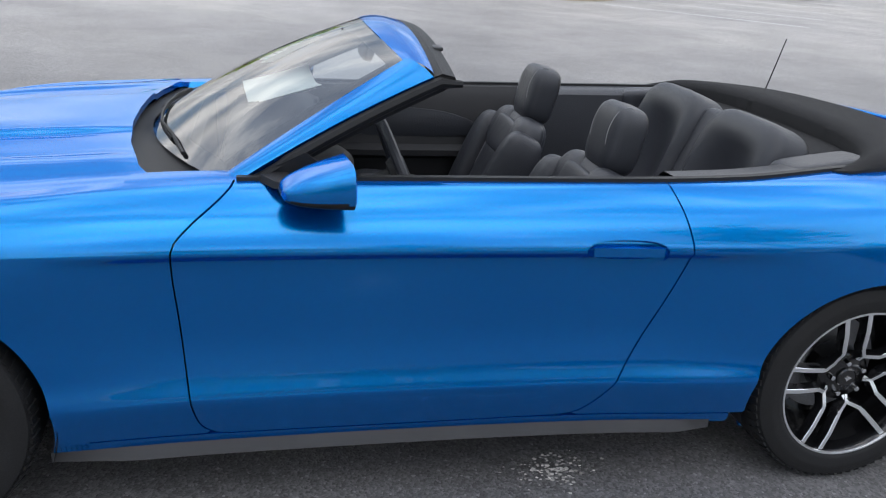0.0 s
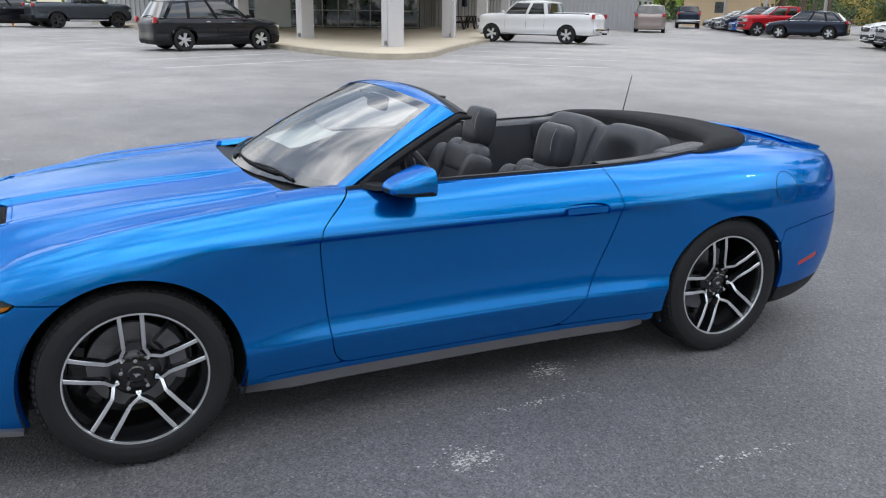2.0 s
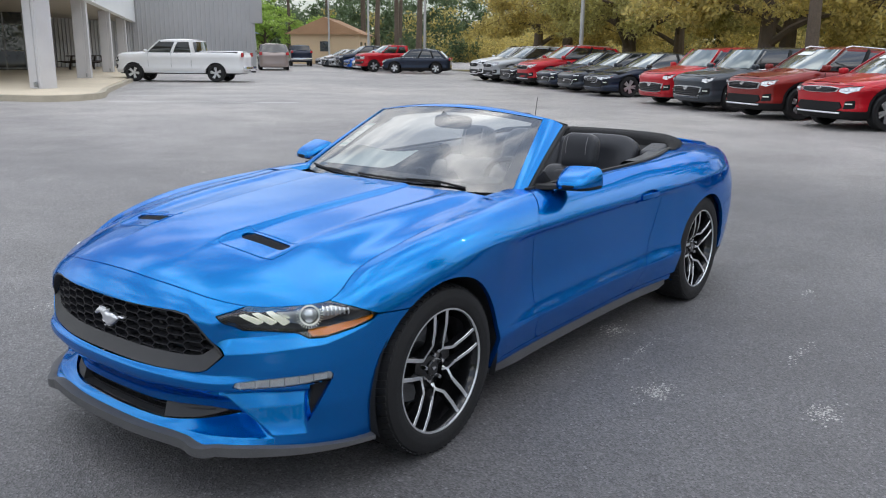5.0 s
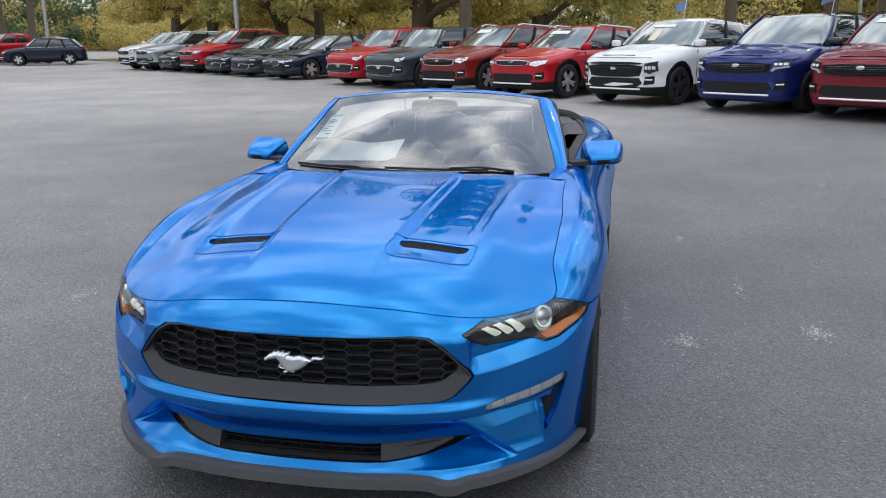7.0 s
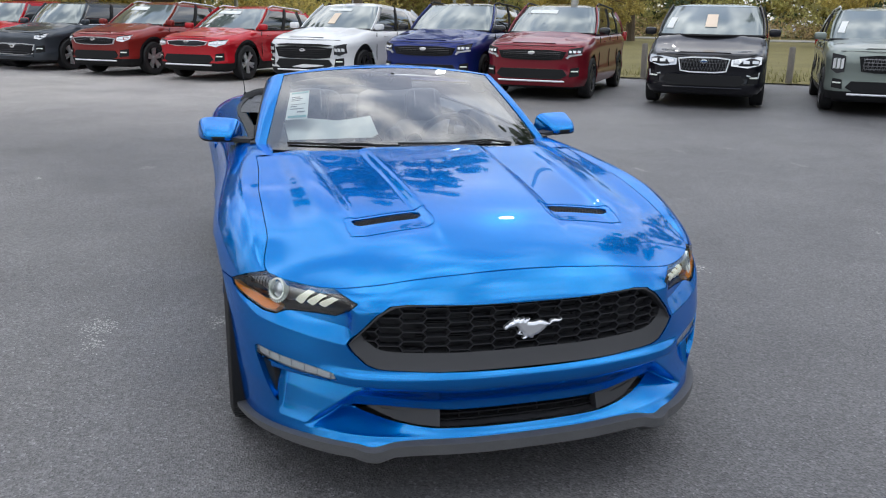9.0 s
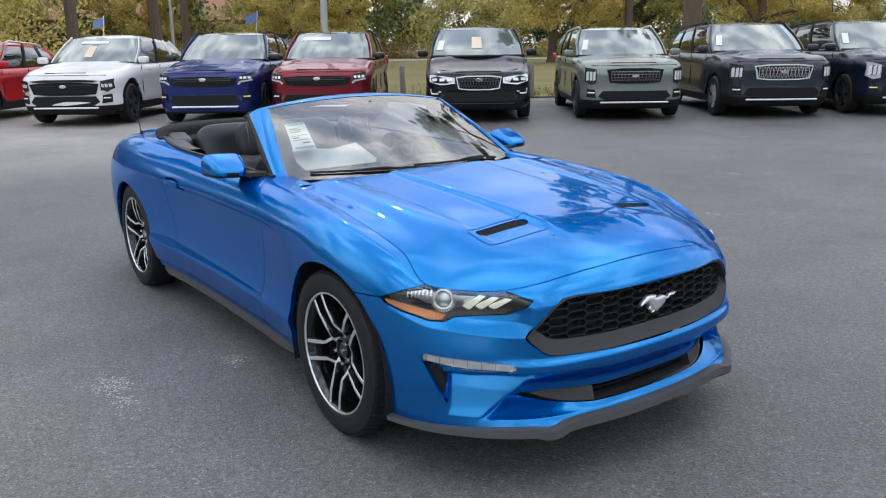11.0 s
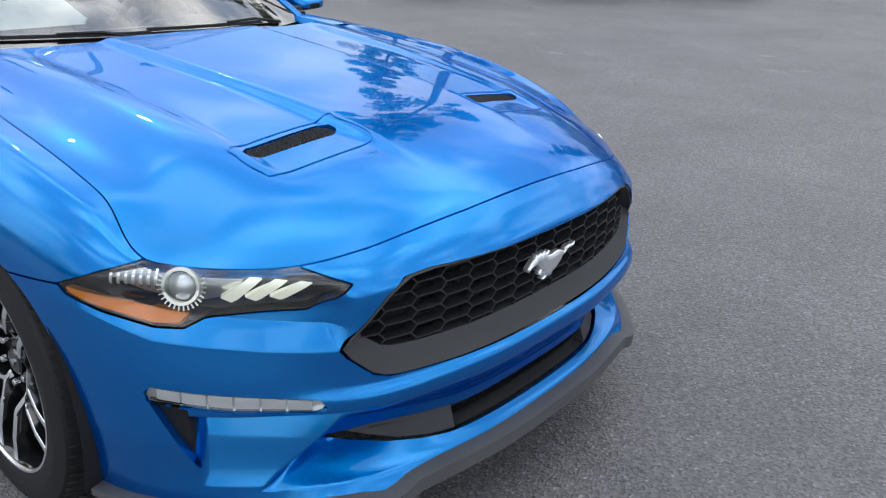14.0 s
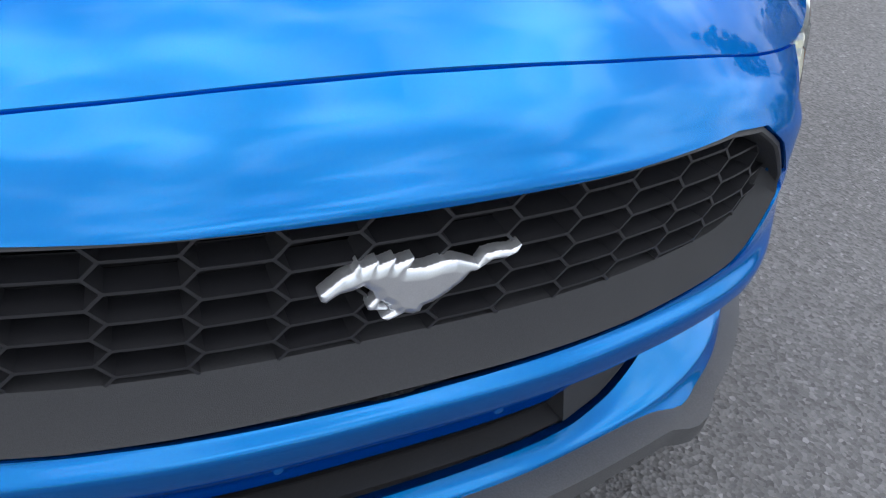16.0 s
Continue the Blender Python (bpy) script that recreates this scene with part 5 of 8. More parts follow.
# inner door and side panels with an armrest
for sgn in (1, -1):
    ins = []
    for x in np.linspace(0.60, -0.72, 30):
        q = float(np.interp(-x, -outline(np.linspace(7, 12, 500))[0][:, 0], np.linspace(7, 12, 500)))
        top = skin(np.array(q), np.array(12.0))
        ins.append([(x, top[1] - 0.012, top[2] - 0.002), (x, top[1] - 0.045, top[2] - 0.006), (x, top[1] - 0.075, top[2] - 0.05), (x, top[1] - 0.085, 0.78), (x, top[1] - 0.105, 0.70), (x, top[1] - 0.14, 0.68), (x, top[1] - 0.14, 0.655), (x, top[1] - 0.09, 0.63), (x, top[1] - 0.08, 0.32)])
    db = orient(shell(*grid_skin(np.array(ins)), lip=0), (-0.1, 0, 0.7), True)
    part("door_trim", db if sgn > 0 else mirrored(db), CABIN, doors[0 if sgn > 0 else 1], "dark inner door panel with armrest")
    rs = []
    for x in np.linspace(-0.725, -1.42, 24):
        q = float(np.interp(-x, -outline(np.linspace(9, 14, 500))[0][:, 0], np.linspace(9, 14, 500)))
        top = skin(np.array(q), np.array(12.0))
        rs.append([(x, top[1] - 0.010, top[2] - 0.001), (x, top[1] - 0.11, top[2] - 0.004), (x, top[1] - 0.135, top[2] - 0.02), (x, top[1] - 0.15, 0.80), (x, top[1] - 0.16, 0.32)])
    rb = orient(shell(*grid_skin(np.array(rs)), lip=0), (-1.0, 0, 0.7), True)
    part("rear_side_trim", rb if sgn > 0 else mirrored(rb), LEATHER, car, "dark rear side panel")
    dt = slab(catmull([(0.38, 0.82), (0.10, 0.86), (-0.30, 0.85), (-0.50, 0.78), (-0.40, 0.74), (0.34, 0.74)], 40, True), 0.006, Matrix(((1, 0, 0, 0), (0, 0, 1, 0.655), (0, 1, 0, 0), (0, 0, 0, 1))), 0.002)
    part("door_inlay", dt if sgn > 0 else mirrored(dt), LEATHER, doors[0 if sgn > 0 else 1])


def cushion(size, at, rot=(0, 0, 0), round_=0.35, puff=0.0, sub=10):
    """A stuffed block with round edges."""
    bm = bmesh.new()
    bmesh.ops.create_cube(bm, size=2)
    bmesh.ops.subdivide_edges(bm, edges=list(bm.edges), cuts=sub, use_grid_fill=True)
    for v in bm.verts:
        p = Vector(v.co)
        n = (abs(p.x) ** (2 / round_) + abs(p.y) ** (2 / round_) + abs(p.z) ** (2 / round_)) ** (round_ / 2)
        p /= n
        v.co = Vector((p.x * size[0] / 2, p.y * size[1] / 2, p.z * size[2] / 2))
    bm.transform(pose(*at, *rot))
    return bm


def make_seat(y, x0, z0, label):
    s = new("front_seat")
    s.parent = car
    s["label"] = label
    s.matrix_basis = pose(x0, y, z0)
    part("cushion", cushion((0.52, 0.36, 0.16), (0.02, 0, 0.52), (0, -8, 0)), LEATHER, s)
    for sg in (1, -1):
        part("side_bolster", cushion((0.50, 0.12, 0.18), (0.02, 0.21 * sg, 0.54), (0, -8, 0)), LEATHER, s)
        part("back_bolster", cushion((0.17, 0.12, 0.44), (-0.285, 0.195 * sg, 0.715), (0, -24, -10 * sg), 0.5), LEATHER, s)
        part("shoulder", cushion((0.13, 0.18, 0.20), (-0.375, 0.118 * sg, 0.870), (0, -24, 0), 0.75), LEATHER, s)
        part("stitching", tube([(-0.215 - 0.155 * t + 0.012 * math.sin(3.1 * t), 0.135 * sg * (1 - 0.12 * t), 0.60 + 0.36 * t) for t in np.linspace(0, 1, 14)], 0.0013, 5), STITCH, s)
        part("headrest_post", tube([(-0.425, 0.06 * sg, 0.93), (-0.445, 0.06 * sg, 1.02)], 0.007, 8), CHROME, s)
    part("backrest", cushion((0.15, 0.37, 0.56), (-0.325, 0, 0.700), (0, -24, 0), 0.5), LEATHER, s)
    part("back_insert", cushion((0.06, 0.25, 0.15), (-0.335, 0, 0.87), (0, -24, 0)), LEATHER, s)
    part("lower_insert", cushion((0.06, 0.24, 0.26), (-0.27, 0, 0.70), (0, -22, 0)), LEATHER, s)
    part("headrest", cushion((0.125, 0.225, 0.225), (-0.455, 0, 1.045), (0, -12, 0), 0.50), LEATHER, s)
    for sg in (1, -1):
        part("headrest_stitching", tube([(-0.455 + 0.063 * math.cos(a), 0.066 * sg, 1.046 + 0.111 * math.sin(a)) for a in np.linspace(-0.9, 2.3, 22)], 0.0013, 5), STITCH, s)
    part("seat_base", box((0.46, 0.44, 0.16), (0.02, 0, 0.39), 0.02), CABIN, s)
    return s


make_seat(0.385, -0.225, -0.055, "black leather driver's seat with grey stitching")
make_seat(-0.345, -0.185, -0.050, "black leather passenger seat with grey stitching")
rear = new("rear_seat")
rear.parent = car
rear["label"] = "black leather rear bench with two scooped backs"
part("bench", cushion((0.46, 1.08, 0.16), (-1.08, 0, 0.56), (0, -6, 0)), LEATHER, rear)
for sg in (1, -1):
    y0 = 0.275 * sg
    pad = cushion((0.20, 0.48, 0.58), (0, 0, 0), round_=0.42, sub=14)
    for v in pad.verts:
        if v.co.x > 0:
            v.co.x -= 0.085 * max(0.0, 1 - (v.co.y / 0.19) ** 2) * max(0.0, 1 - ((v.co.z + 0.08) / 0.29) ** 2)
    pad.transform(pose(-1.19, y0, 0.765, 0, -20, 0))
    part("back", pad, LEATHER, rear, "dished padded seat back")
    seam = [Vector((0.070, 0.175 * math.cos(a), 0.02 + 0.185 * math.sin(a))) for a in np.linspace(-0.3, math.pi + 0.3, 24)]
    part("back_stitching", tube([pose(-1.185, y0, 0.765, 0, -20, 0) @ p for p in seam], 0.002, 5), STITCH, rear)
    part("side_rest", cushion((0.34, 0.13, 0.13), (-1.30, 0.600 * sg, 0.925), (0, 4, 10 * sg), 0.3), LEATHER, rear)
part("centre_back", cushion((0.16, 0.16, 0.50), (-1.215, 0, 0.77), (0, -22, 0), 0.35), LEATHER, rear)
part("parcel_shelf", box((0.34, 1.22, 0.04), (-1.43, 0, 0.945), 0.012), CLOTH, car, "black shelf behind the rear seat")
# rear-view mirror
rv = new("rear_view_mirror")
rv.parent = car
part("housing", cushion((0.035, 0.25, 0.075), (0.10, 0, 1.195), (0, -12, 0), 0.5), BLACK_PLASTIC, rv)
part("stem", tube([(0.19, 0, 1.245), (0.12, 0, 1.21)], 0.012, 8), BLACK_PLASTIC, rv)

# papers behind the glass
st = thing("window_sticker", "white printed price sheet stuck inside the windscreen", "paper sheet")
sheet = bmesh.new()
W0, W1, H0, H1 = -0.905, -0.745, 0.335, 0.72
merge(sheet, shell(*grid_skin(np.array([[screen(w, h, -0.007) for w in np.linspace(W0, W1, 6)] for h in np.linspace(H0, H1, 10)])), lip=0.0008))
part("sheet", orient(sheet), PAPER, st)
for a, b, c, d, m in ((0.10, 0.95, 0.90, 0.97, TEAL_INK), (0.10, 0.95, 0.05, 0.12, TEAL_INK), (0.15, 0.55, 0.76, 0.79, INK), (0.15, 0.70, 0.70, 0.725, INK), (0.15, 0.62, 0.64, 0.66, INK), (0.15, 0.85, 0.50, 0.515, INK),
                      (0.15, 0.45, 0.42, 0.45, INK), (0.15, 0.80, 0.34, 0.36, INK), (0.5, 0.85, 0.22, 0.26, INK)):
    gbar = np.array([[screen(W0 + (W1 - W0) * u, H0 + (H1 - H0) * v, -0.0045) for u in np.linspace(a, b, 4)] for v in np.linspace(c, d, 2)])
    part("print_bar", orient(shell(*grid_skin(gbar), lip=0.0006)), m, st)
pp = thing("loose_papers", "white papers lying on the dashboard behind the glass", "papers")
for k in range(3):
    pg = np.array([[(0.53 - 0.22 * v - 0.02 * k - 0.03 * u, -0.58 + 0.42 * u + 0.015 * k, 0.962 + 0.004 * k + 0.060 * v + 0.012 * math.sin(5 * u + k) * v) for u in np.linspace(0, 1, 12)] for v in np.linspace(0, 1, 8)])
    part("sheet", orient(shell(*grid_skin(pg), lip=0.001), (0.4, -0.4, -3)), PAPER, pp)

# ---- parked cars ----
def rise(x, y):
    """The lot lies in a shallow dish: it climbs gently away from the blue car, most towards the building."""
    d = np.maximum(np.hypot(np.asarray(x, float), np.asarray(y, float)) - 3.5, 0)
    turn = np.abs((np.degrees(np.arctan2(np.asarray(y, float), np.asarray(x, float))) - 275.0 + 180.0) % 360.0 - 180.0)
    return (0.34 - 0.11 * sstep(42.0, 85.0, turn)) * (1 - np.exp(-d / 8.0))


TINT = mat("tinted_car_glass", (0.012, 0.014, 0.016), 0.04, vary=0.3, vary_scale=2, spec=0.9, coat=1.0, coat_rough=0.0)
# windscreens: mirrored sky is put into the pale, half-metallic base colour
SCREEN = mat("sky_sheen_windscreen_glass", (0.19, 0.225, 0.225), 0.06, 0.45, vary=0.3, vary_scale=1.5, spec=1.0, coat=0.7, coat_rough=0.0)
BRIGHT_TRIM = mat("bright_trim", (0.80, 0.80, 0.82), 0.28, 0.55)
CLAD = mat("black_cladding", (0.009, 0.009, 0.010), 0.55, spec=0.3, vary=0.2, vary_scale=6, grain=0.1, grain_scale=300)
ALLOY = mat("silver_alloy", (0.72, 0.73, 0.75), 0.3, 0.8, vary=0.1, vary_scale=10)
DARK_ALLOY = mat("dark_alloy", (0.06, 0.06, 0.065), 0.35, 0.6, vary=0.1, vary_scale=10)
TAIL_RED = mat("tail_lamp_red", (0.45, 0.015, 0.02), 0.2, coat=1.0)
PALE_TAG = mat("pale_orange_price_card", (0.80, 0.66, 0.52), 0.8, vary=0.05, vary_scale=10)


def paint(name, c, metal=0.35):
    return mat(name, c, 0.40, metal, vary=0.08, vary_scale=400, coat=0.8, coat_rough=0.03, spec=0.08)


PAINTS = {"white": paint("white_paint", (0.82, 0.82, 0.82), 0.0), "silver": paint("silver_paint", (0.42, 0.44, 0.46), 0.6), "black": paint("black_paint", (0.008, 0.008, 0.012), 0.2),
          "red": paint("red_paint", (0.50, 0.012, 0.022), 0.3), "dark_red": paint("dark_red_paint", (0.24, 0.022, 0.018), 0.35), "wine": paint("wine_red_paint", (0.20, 0.012, 0.022), 0.4),
          "navy": paint("navy_paint", (0.012, 0.020, 0.042), 0.35), "blue": paint("deep_blue_paint", (0.008, 0.022, 0.15), 0.4), "grey": paint("grey_paint", (0.055, 0.065, 0.078), 0.5),
          "green_grey": paint("green_grey_paint", (0.23, 0.265, 0.24), 0.45), "charcoal": paint("charcoal_paint", (0.035, 0.042, 0.055), 0.45), "bright_blue": paint("bright_blue_paint", (0.01, 0.10, 0.45), 0.3),
          "champagne": paint("champagne_paint", (0.36, 0.30, 0.28), 0.5)}
WHEEL_MESH = {}


def wheel_parts(r, alloy):
    """Meshes of a plain five-spoke road wheel, built once for each size."""
    key = (round(r, 3), alloy)
    if key not in WHEEL_MESH:
        made = []
        t = revolve([(r * 0.66, -0.10), (r * 0.80, -0.112), (r * 0.93, -0.108), (r * 0.99, -0.08), (r, 0.0), (r * 0.99, 0.08), (r * 0.93, 0.108), (r * 0.80, 0.112), (r * 0.66, 0.10)], 40)
        rim = revolve([(r * 0.66, 0.10), (r * 0.69, 0.108), (r * 0.64, 0.105), (r * 0.61, 0.06), (r * 0.58, -0.05), (0, -0.055)], 40)
        sp = bmesh.new()
        for k in range(5):
            for sg in (-1, 1):
                b = sweep([(0.03, 0.085, 0.010 * sg), (r * 0.36, 0.093, 0.024 * sg), (r * 0.645, 0.100, 0.040 * sg)], [(-0.026, -0.03), (-0.023, 0.0), (0.023, 0.0), (0.026, -0.03)], up=(0, 1, 0))
                b.transform(Matrix.Rotation(2 * math.pi * k / 5 + 0.3, 4, "Y"))
                merge(sp, b)
        merge(sp, revolve([(0, 0.098), (0.05, 0.092), (0.06, 0.05)], 20))
        for nm, b, m in (("tyre", t, RUBBER), ("rim", rim, LAMP_DARK), ("spokes", sp, ALLOY if alloy else DARK_ALLOY)):
            smooth(b)
            me = bpy.data.meshes.new(nm)
            b.to_mesh(me)
            b.free()
            me.materials.append(m)
            made.append((nm, me))
        WHEEL_MESH[key] = made
    return WHEEL_MESH[key]


def parked_car(name, label, front, heading, colour, kind="suv", length=4.6, width=1.87, height=1.68, alloy=True, clad=True, rails=True, face="wide", card=None, group="", seed=0, size=1.0, belt_k=0.0):
    """A parked car: front is the ground place under its nose, heading its direction in degrees."""
    dirv = Vector((math.cos(radians(heading)), math.sin(radians(heading))))
    ctr = Vector(front) - dirv * length * size / 2
    body_m = PAINTS[colour]
    c = thing(name, label, "car" if kind != "pickup" else "pickup truck", group, pose(ctr.x, ctr.y, float(rise(ctr.x, ctr.y)), 0, 0, heading))
    c.scale = (size, size, size)
    h, w = length / 2, width / 2
    sedan, van, pick, boxy = kind == "sedan", kind == "van", kind == "pickup", kind == "boxy"
    wr = 0.335 if sedan else (0.40 if pick else 0.365)
    ax_f, ax_r = h - 0.90, -h + (0.98 if not pick else 1.25)
    sill = 0.20 if sedan else 0.24 if not pick else 0.40
    belt = height * (0.640 if sedan else 0.668 if not boxy else 0.655)
    if pick:
        belt = 1.30
    if belt_k:
        belt = height * belt_k
    nose_z = belt * (0.76 if sedan else 0.865 if not van else 0.775)
    if face == "tall":
        nose_z = belt * 0.905
    if pick:
        nose_z = belt * 0.93
    cowl_x = h - (1.22 if sedan or pick else 1.10 if not (van or boxy) else 1.02)
    tail_z = belt * (1.02 if not sedan else 1.04)
    # plan outline of the left half, mirrored
    half = catmull([(h, 0), (h - 0.03, 0.30 * width), (h - 0.13, 0.425 * width), (h - 0.42, 0.487 * width), (ax_f, w), (0, w), (ax_r, w), (-h + 0.35, 0.485 * width), (-h + 0.08, 0.42 * width), (-h, 0.28 * width), (-h, 0)], 90)
    ring = np.vstack([half, half[-2:0:-1] * [1, -1]])
    ring = np.vstack([ring, ring[:1]])
    tops = pchip([-h, -h + 0.3, cowl_x - 0.3, cowl_x, h - 0.75, h - 0.42, h - 0.20, h], [tail_z * 0.97, tail_z, belt, belt * 0.985, nose_z * 0.52 + belt * 0.48, nose_z * 1.045, nose_z * 1.01, nose_z * 0.965])
    lv = [(0.0, 0.06, 0), (0.10, 0.02, 0), (0.22, 0.0, 0), (0.40, 0.022, 0), (0.58, 0.020, 0), (0.74, 0.0, 0), (0.82, 0.008, 0), (0.90, 0.035, 0), (0.96, 0.075, 0), (0.99, 0.115, 0), (1.0, 0.15, 0)]
    cen = np.array([np.clip(ring[:, 0], -h + 0.5, h - 0.5), np.zeros(len(ring))]).T
    out_n = ring - cen
    out_n /= np.linalg.norm(out_n, axis=1, keepdims=True)
    vs = np.concatenate([np.linspace(0, 0.72, 15), np.linspace(0.75, 1, 10)])
    ins = np.interp(vs, [a for a, _, _ in lv], [b for _, b, _ in lv])
    g = np.zeros((len(ring), 25, 3))
    front_k = 1 + 0.55 * sstep(h - 0.75, h - 0.15, ring[:, 0]) + 0.5 * sstep(-h + 0.5, -h + 0.1, ring[:, 0])
    for j, v in enumerate(vs):
        kk = ins[j] * (1 + (front_k - 1) * float(sstep(0.72, 0.92, v)))
        g[:, j, 0], g[:, j, 1] = ring[:, 0] - out_n[:, 0] * kk, ring[:, 1] - out_n[:, 1] * kk
        g[:, j, 2] = sill + (tops(g[:, j, 0]) - sill) * v
    arch = np.minimum(np.hypot(g[..., 0] - ax_f, g[..., 2] - wr), np.hypot(g[..., 0] - ax_r, g[..., 2] - wr)) - wr * 1.16
    low_z = sill + 0.13
    f_body = np.minimum(arch - (0.055 if clad else 0.0), g[..., 2] - low_z if clad else 1.0)
    bm = shell(*cut_grid(g, f_body), lip=0.02, weld=1e-4)
    # bonnet and deck: crowned strips between the two top edges
    tl = g[:90, -1, :]
    rows = []
    for p in tl:
        grow_ = float(sstep(0.0, 0.55, tl[:, 0].max() - p[0]))
        rows.append([(p[0], p[1] * k, p[2] + (0.050 * (1 - k * k) + 0.014 * math.exp(-((abs(k) - 0.62) / 0.09) ** 2)) * grow_) for k in np.linspace(1, -1, 25)])
    merge(bm, shell(*grid_skin(np.array(rows)), lip=0))
    bmesh.ops.remove_doubles(bm, verts=bm.verts, dist=0.002)
    bmesh.ops.recalc_face_normals(bm, faces=bm.faces)
    part("body", orient(bm, (0, 0, 0.5)), body_m, c)
    if clad:
        part("cladding", orient(shell(*cut_grid(g, np.minimum(arch, np.maximum(low_z + 0.004 - g[..., 2], -(arch - 0.051)))), lip=0.02), (0, 0, 0.5)), CLAD, c, "black plastic cladding")
    part("floor_pan", box((length - 0.5, width - 0.35, 0.14), (0, 0, sill + 0.02), 0.03), CLAD, c)
    for axx in (ax_f, ax_r):
        part("wheel_well", box((wr * 2.4, width - 0.12, 0.20), (axx, 0, wr * 2.1), 0.03), CLAD, c)
    # glasshouse
    roof_z = height - 0.03
    if pick:
        base, roofr = (cowl_x, -h + 2.05, w - 0.10), (cowl_x - 0.66, -h + 2.14, w - 0.20)
    elif sedan:
        base, roofr = (cowl_x, -h + 0.62, w - 0.11), (cowl_x - 0.88, -h + 1.55, w - 0.30)
    elif van:
        base, roofr = (cowl_x + 0.12, -h + 0.16, w - 0.08), (cowl_x - 0.72, -h + 0.42, w - 0.20)
    elif boxy:
        base, roofr = (cowl_x, -h + 0.14, w - 0.11), (cowl_x - 0.52, -h + 0.32, w - 0.22)
    else:
        base, roofr = (cowl_x, -h + 0.20, w - 0.085), (cowl_x - 0.78, -h + (0.50 if rails else 0.72), w - 0.225)

    def ring_at(spec, z, bow, r):
        """A rounded plan ring from the middle of the front, round by the left side; 12 front, 6 corner, 24 side, 6 corner, 10 rear points, then mirrored."""
        x0, x1, hw = spec
        pts = [(x0 - bow * (k / 11) ** 2, (hw - r) * k / 11) for k in range(12)]
        xa = x0 - bow
        pts += [(xa - r + r * math.cos(a), hw - r + r * math.sin(a)) for a in np.linspace(0.15, 1.42, 6)]
        pts += [(xa - r + (x1 + r - xa + r) * k / 23, hw + 0.02 * math.sin(math.pi * k / 23)) for k in range(24)]
        pts += [(x1 + r - r * math.sin(a), hw - r + r * math.cos(a)) for a in np.linspace(0.15, 1.42, 6)]
        pts += [(x1 - 0.05 * (1 - (1 - k / 9) ** 2), (hw - r) * (1 - k / 9)) for k in range(10)]
        half_ = np.array([(x, y, z) for x, y in pts])
        return np.vstack([half_, half_[-2::-1] * [1, -1, 1]])
    r0, r1 = ring_at(base, belt - 0.015, 0.26, 0.10), ring_at(roofr, roof_z - 0.045, 0.16, 0.16)
    gg = []
    for k in np.linspace(0, 1, 9):
        q = r0 * (1 - k) + r1 * k
        q[:, 1] *= 1 + 0.040 * math.sin(math.pi * k)
        q[:, 0] += np.where(np.arange(len(q)) < 15, 0.03, 0) * math.sin(math.pi * k) + np.where(np.arange(len(q)) > len(q) - 15, 0.03, 0) * math.sin(math.pi * k)
        gg.append(q)
    gg = np.array(gg).transpose(1, 0, 2)
    N = len(gg)
    fall = (0.0 if pick or van or boxy else 0.09 if not sedan else 0.03)
    drop_ = fall * sstep(roofr[0] - 0.7, roofr[1], r1[:, 0])
    gg[..., 2] -= drop_[:, None] * np.linspace(0, 1, 9)[None, :]
    idx = np.minimum(np.arange(N), N - 1 - np.arange(N))
    lim = np.where(idx <= 14, 1.0, -1.0)[:, None] * np.ones((1, 9))
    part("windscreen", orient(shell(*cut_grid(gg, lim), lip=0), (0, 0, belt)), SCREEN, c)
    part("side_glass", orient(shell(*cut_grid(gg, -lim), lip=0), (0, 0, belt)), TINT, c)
    # roof
    rr = []
    mx = (roofr[0] + roofr[1]) / 2 - 0.05
    for k in np.linspace(0, 1, 9):
        s_ = 1 - k
        rr.append(np.stack([mx + (r1[:, 0] - mx) * s_ * 1.008, r1[:, 1] * s_ * 1.015, roof_z - 0.05 + 0.082 * (1 - s_ ** 2.2) - drop_ * s_], 1))
    rr.insert(0, np.stack([mx + (r1[:, 0] - mx) * 1.012, r1[:, 1] * 1.045, roof_z - 0.115 - drop_], 1))
    part("roof", orient(shell(*grid_skin(np.array(rr)), lip=0), (0, 0, belt)), body_m if not (kind == "suv" and colour in ("blue", "wine")) else GLOSS_BLACK, c)
    # pillars and the bright or black line round the glass
    def pillar(at_, wide, m):
        """A post on both sides at that place along the ring."""
        for mirror in (1, -1):
            pts = []
            for j in range(9):
                i0 = int(at_)
                p = gg[i0, j] * (1 - at_ + i0) + gg[i0 + 1, j] * (at_ - i0)
                pts.append((p[0], p[1] * mirror + 0.004 * mirror, p[2]))
            part("pillar", sweep(pts, [(-wide, -0.012), (wide, -0.012), (wide, 0.010), (-wide, 0.010)], up=(0, mirror, 0)), m, c)
    pillar(15.2, 0.045, body_m)
    part("cowl", tube([(p[0] + 0.02, p[1], p[2] + 0.012) for p in np.vstack([gg[14:0:-1, 0] * [1, -1, 1], gg[:15, 0]])], 0.030, 6), CLAD, c)

    def side_at(frac):
        return 18 + 23 * frac
    if pick:
        pillar(side_at(0.50), 0.06, body_m)
        pillar(side_at(0.95), 0.09, body_m)
    elif sedan:
        pillar(side_at(0.47), 0.045, CLAD)
        pillar(side_at(0.93), 0.10, body_m)
    else:
        pillar(side_at(0.36), 0.045, CLAD)
        pillar(side_at(0.70), 0.05, CLAD if colour != "white" else body_m)
        pillar(side_at(0.975), 0.055, body_m)
    ridge = [gg[k, 0] for k in range(14, 44)]
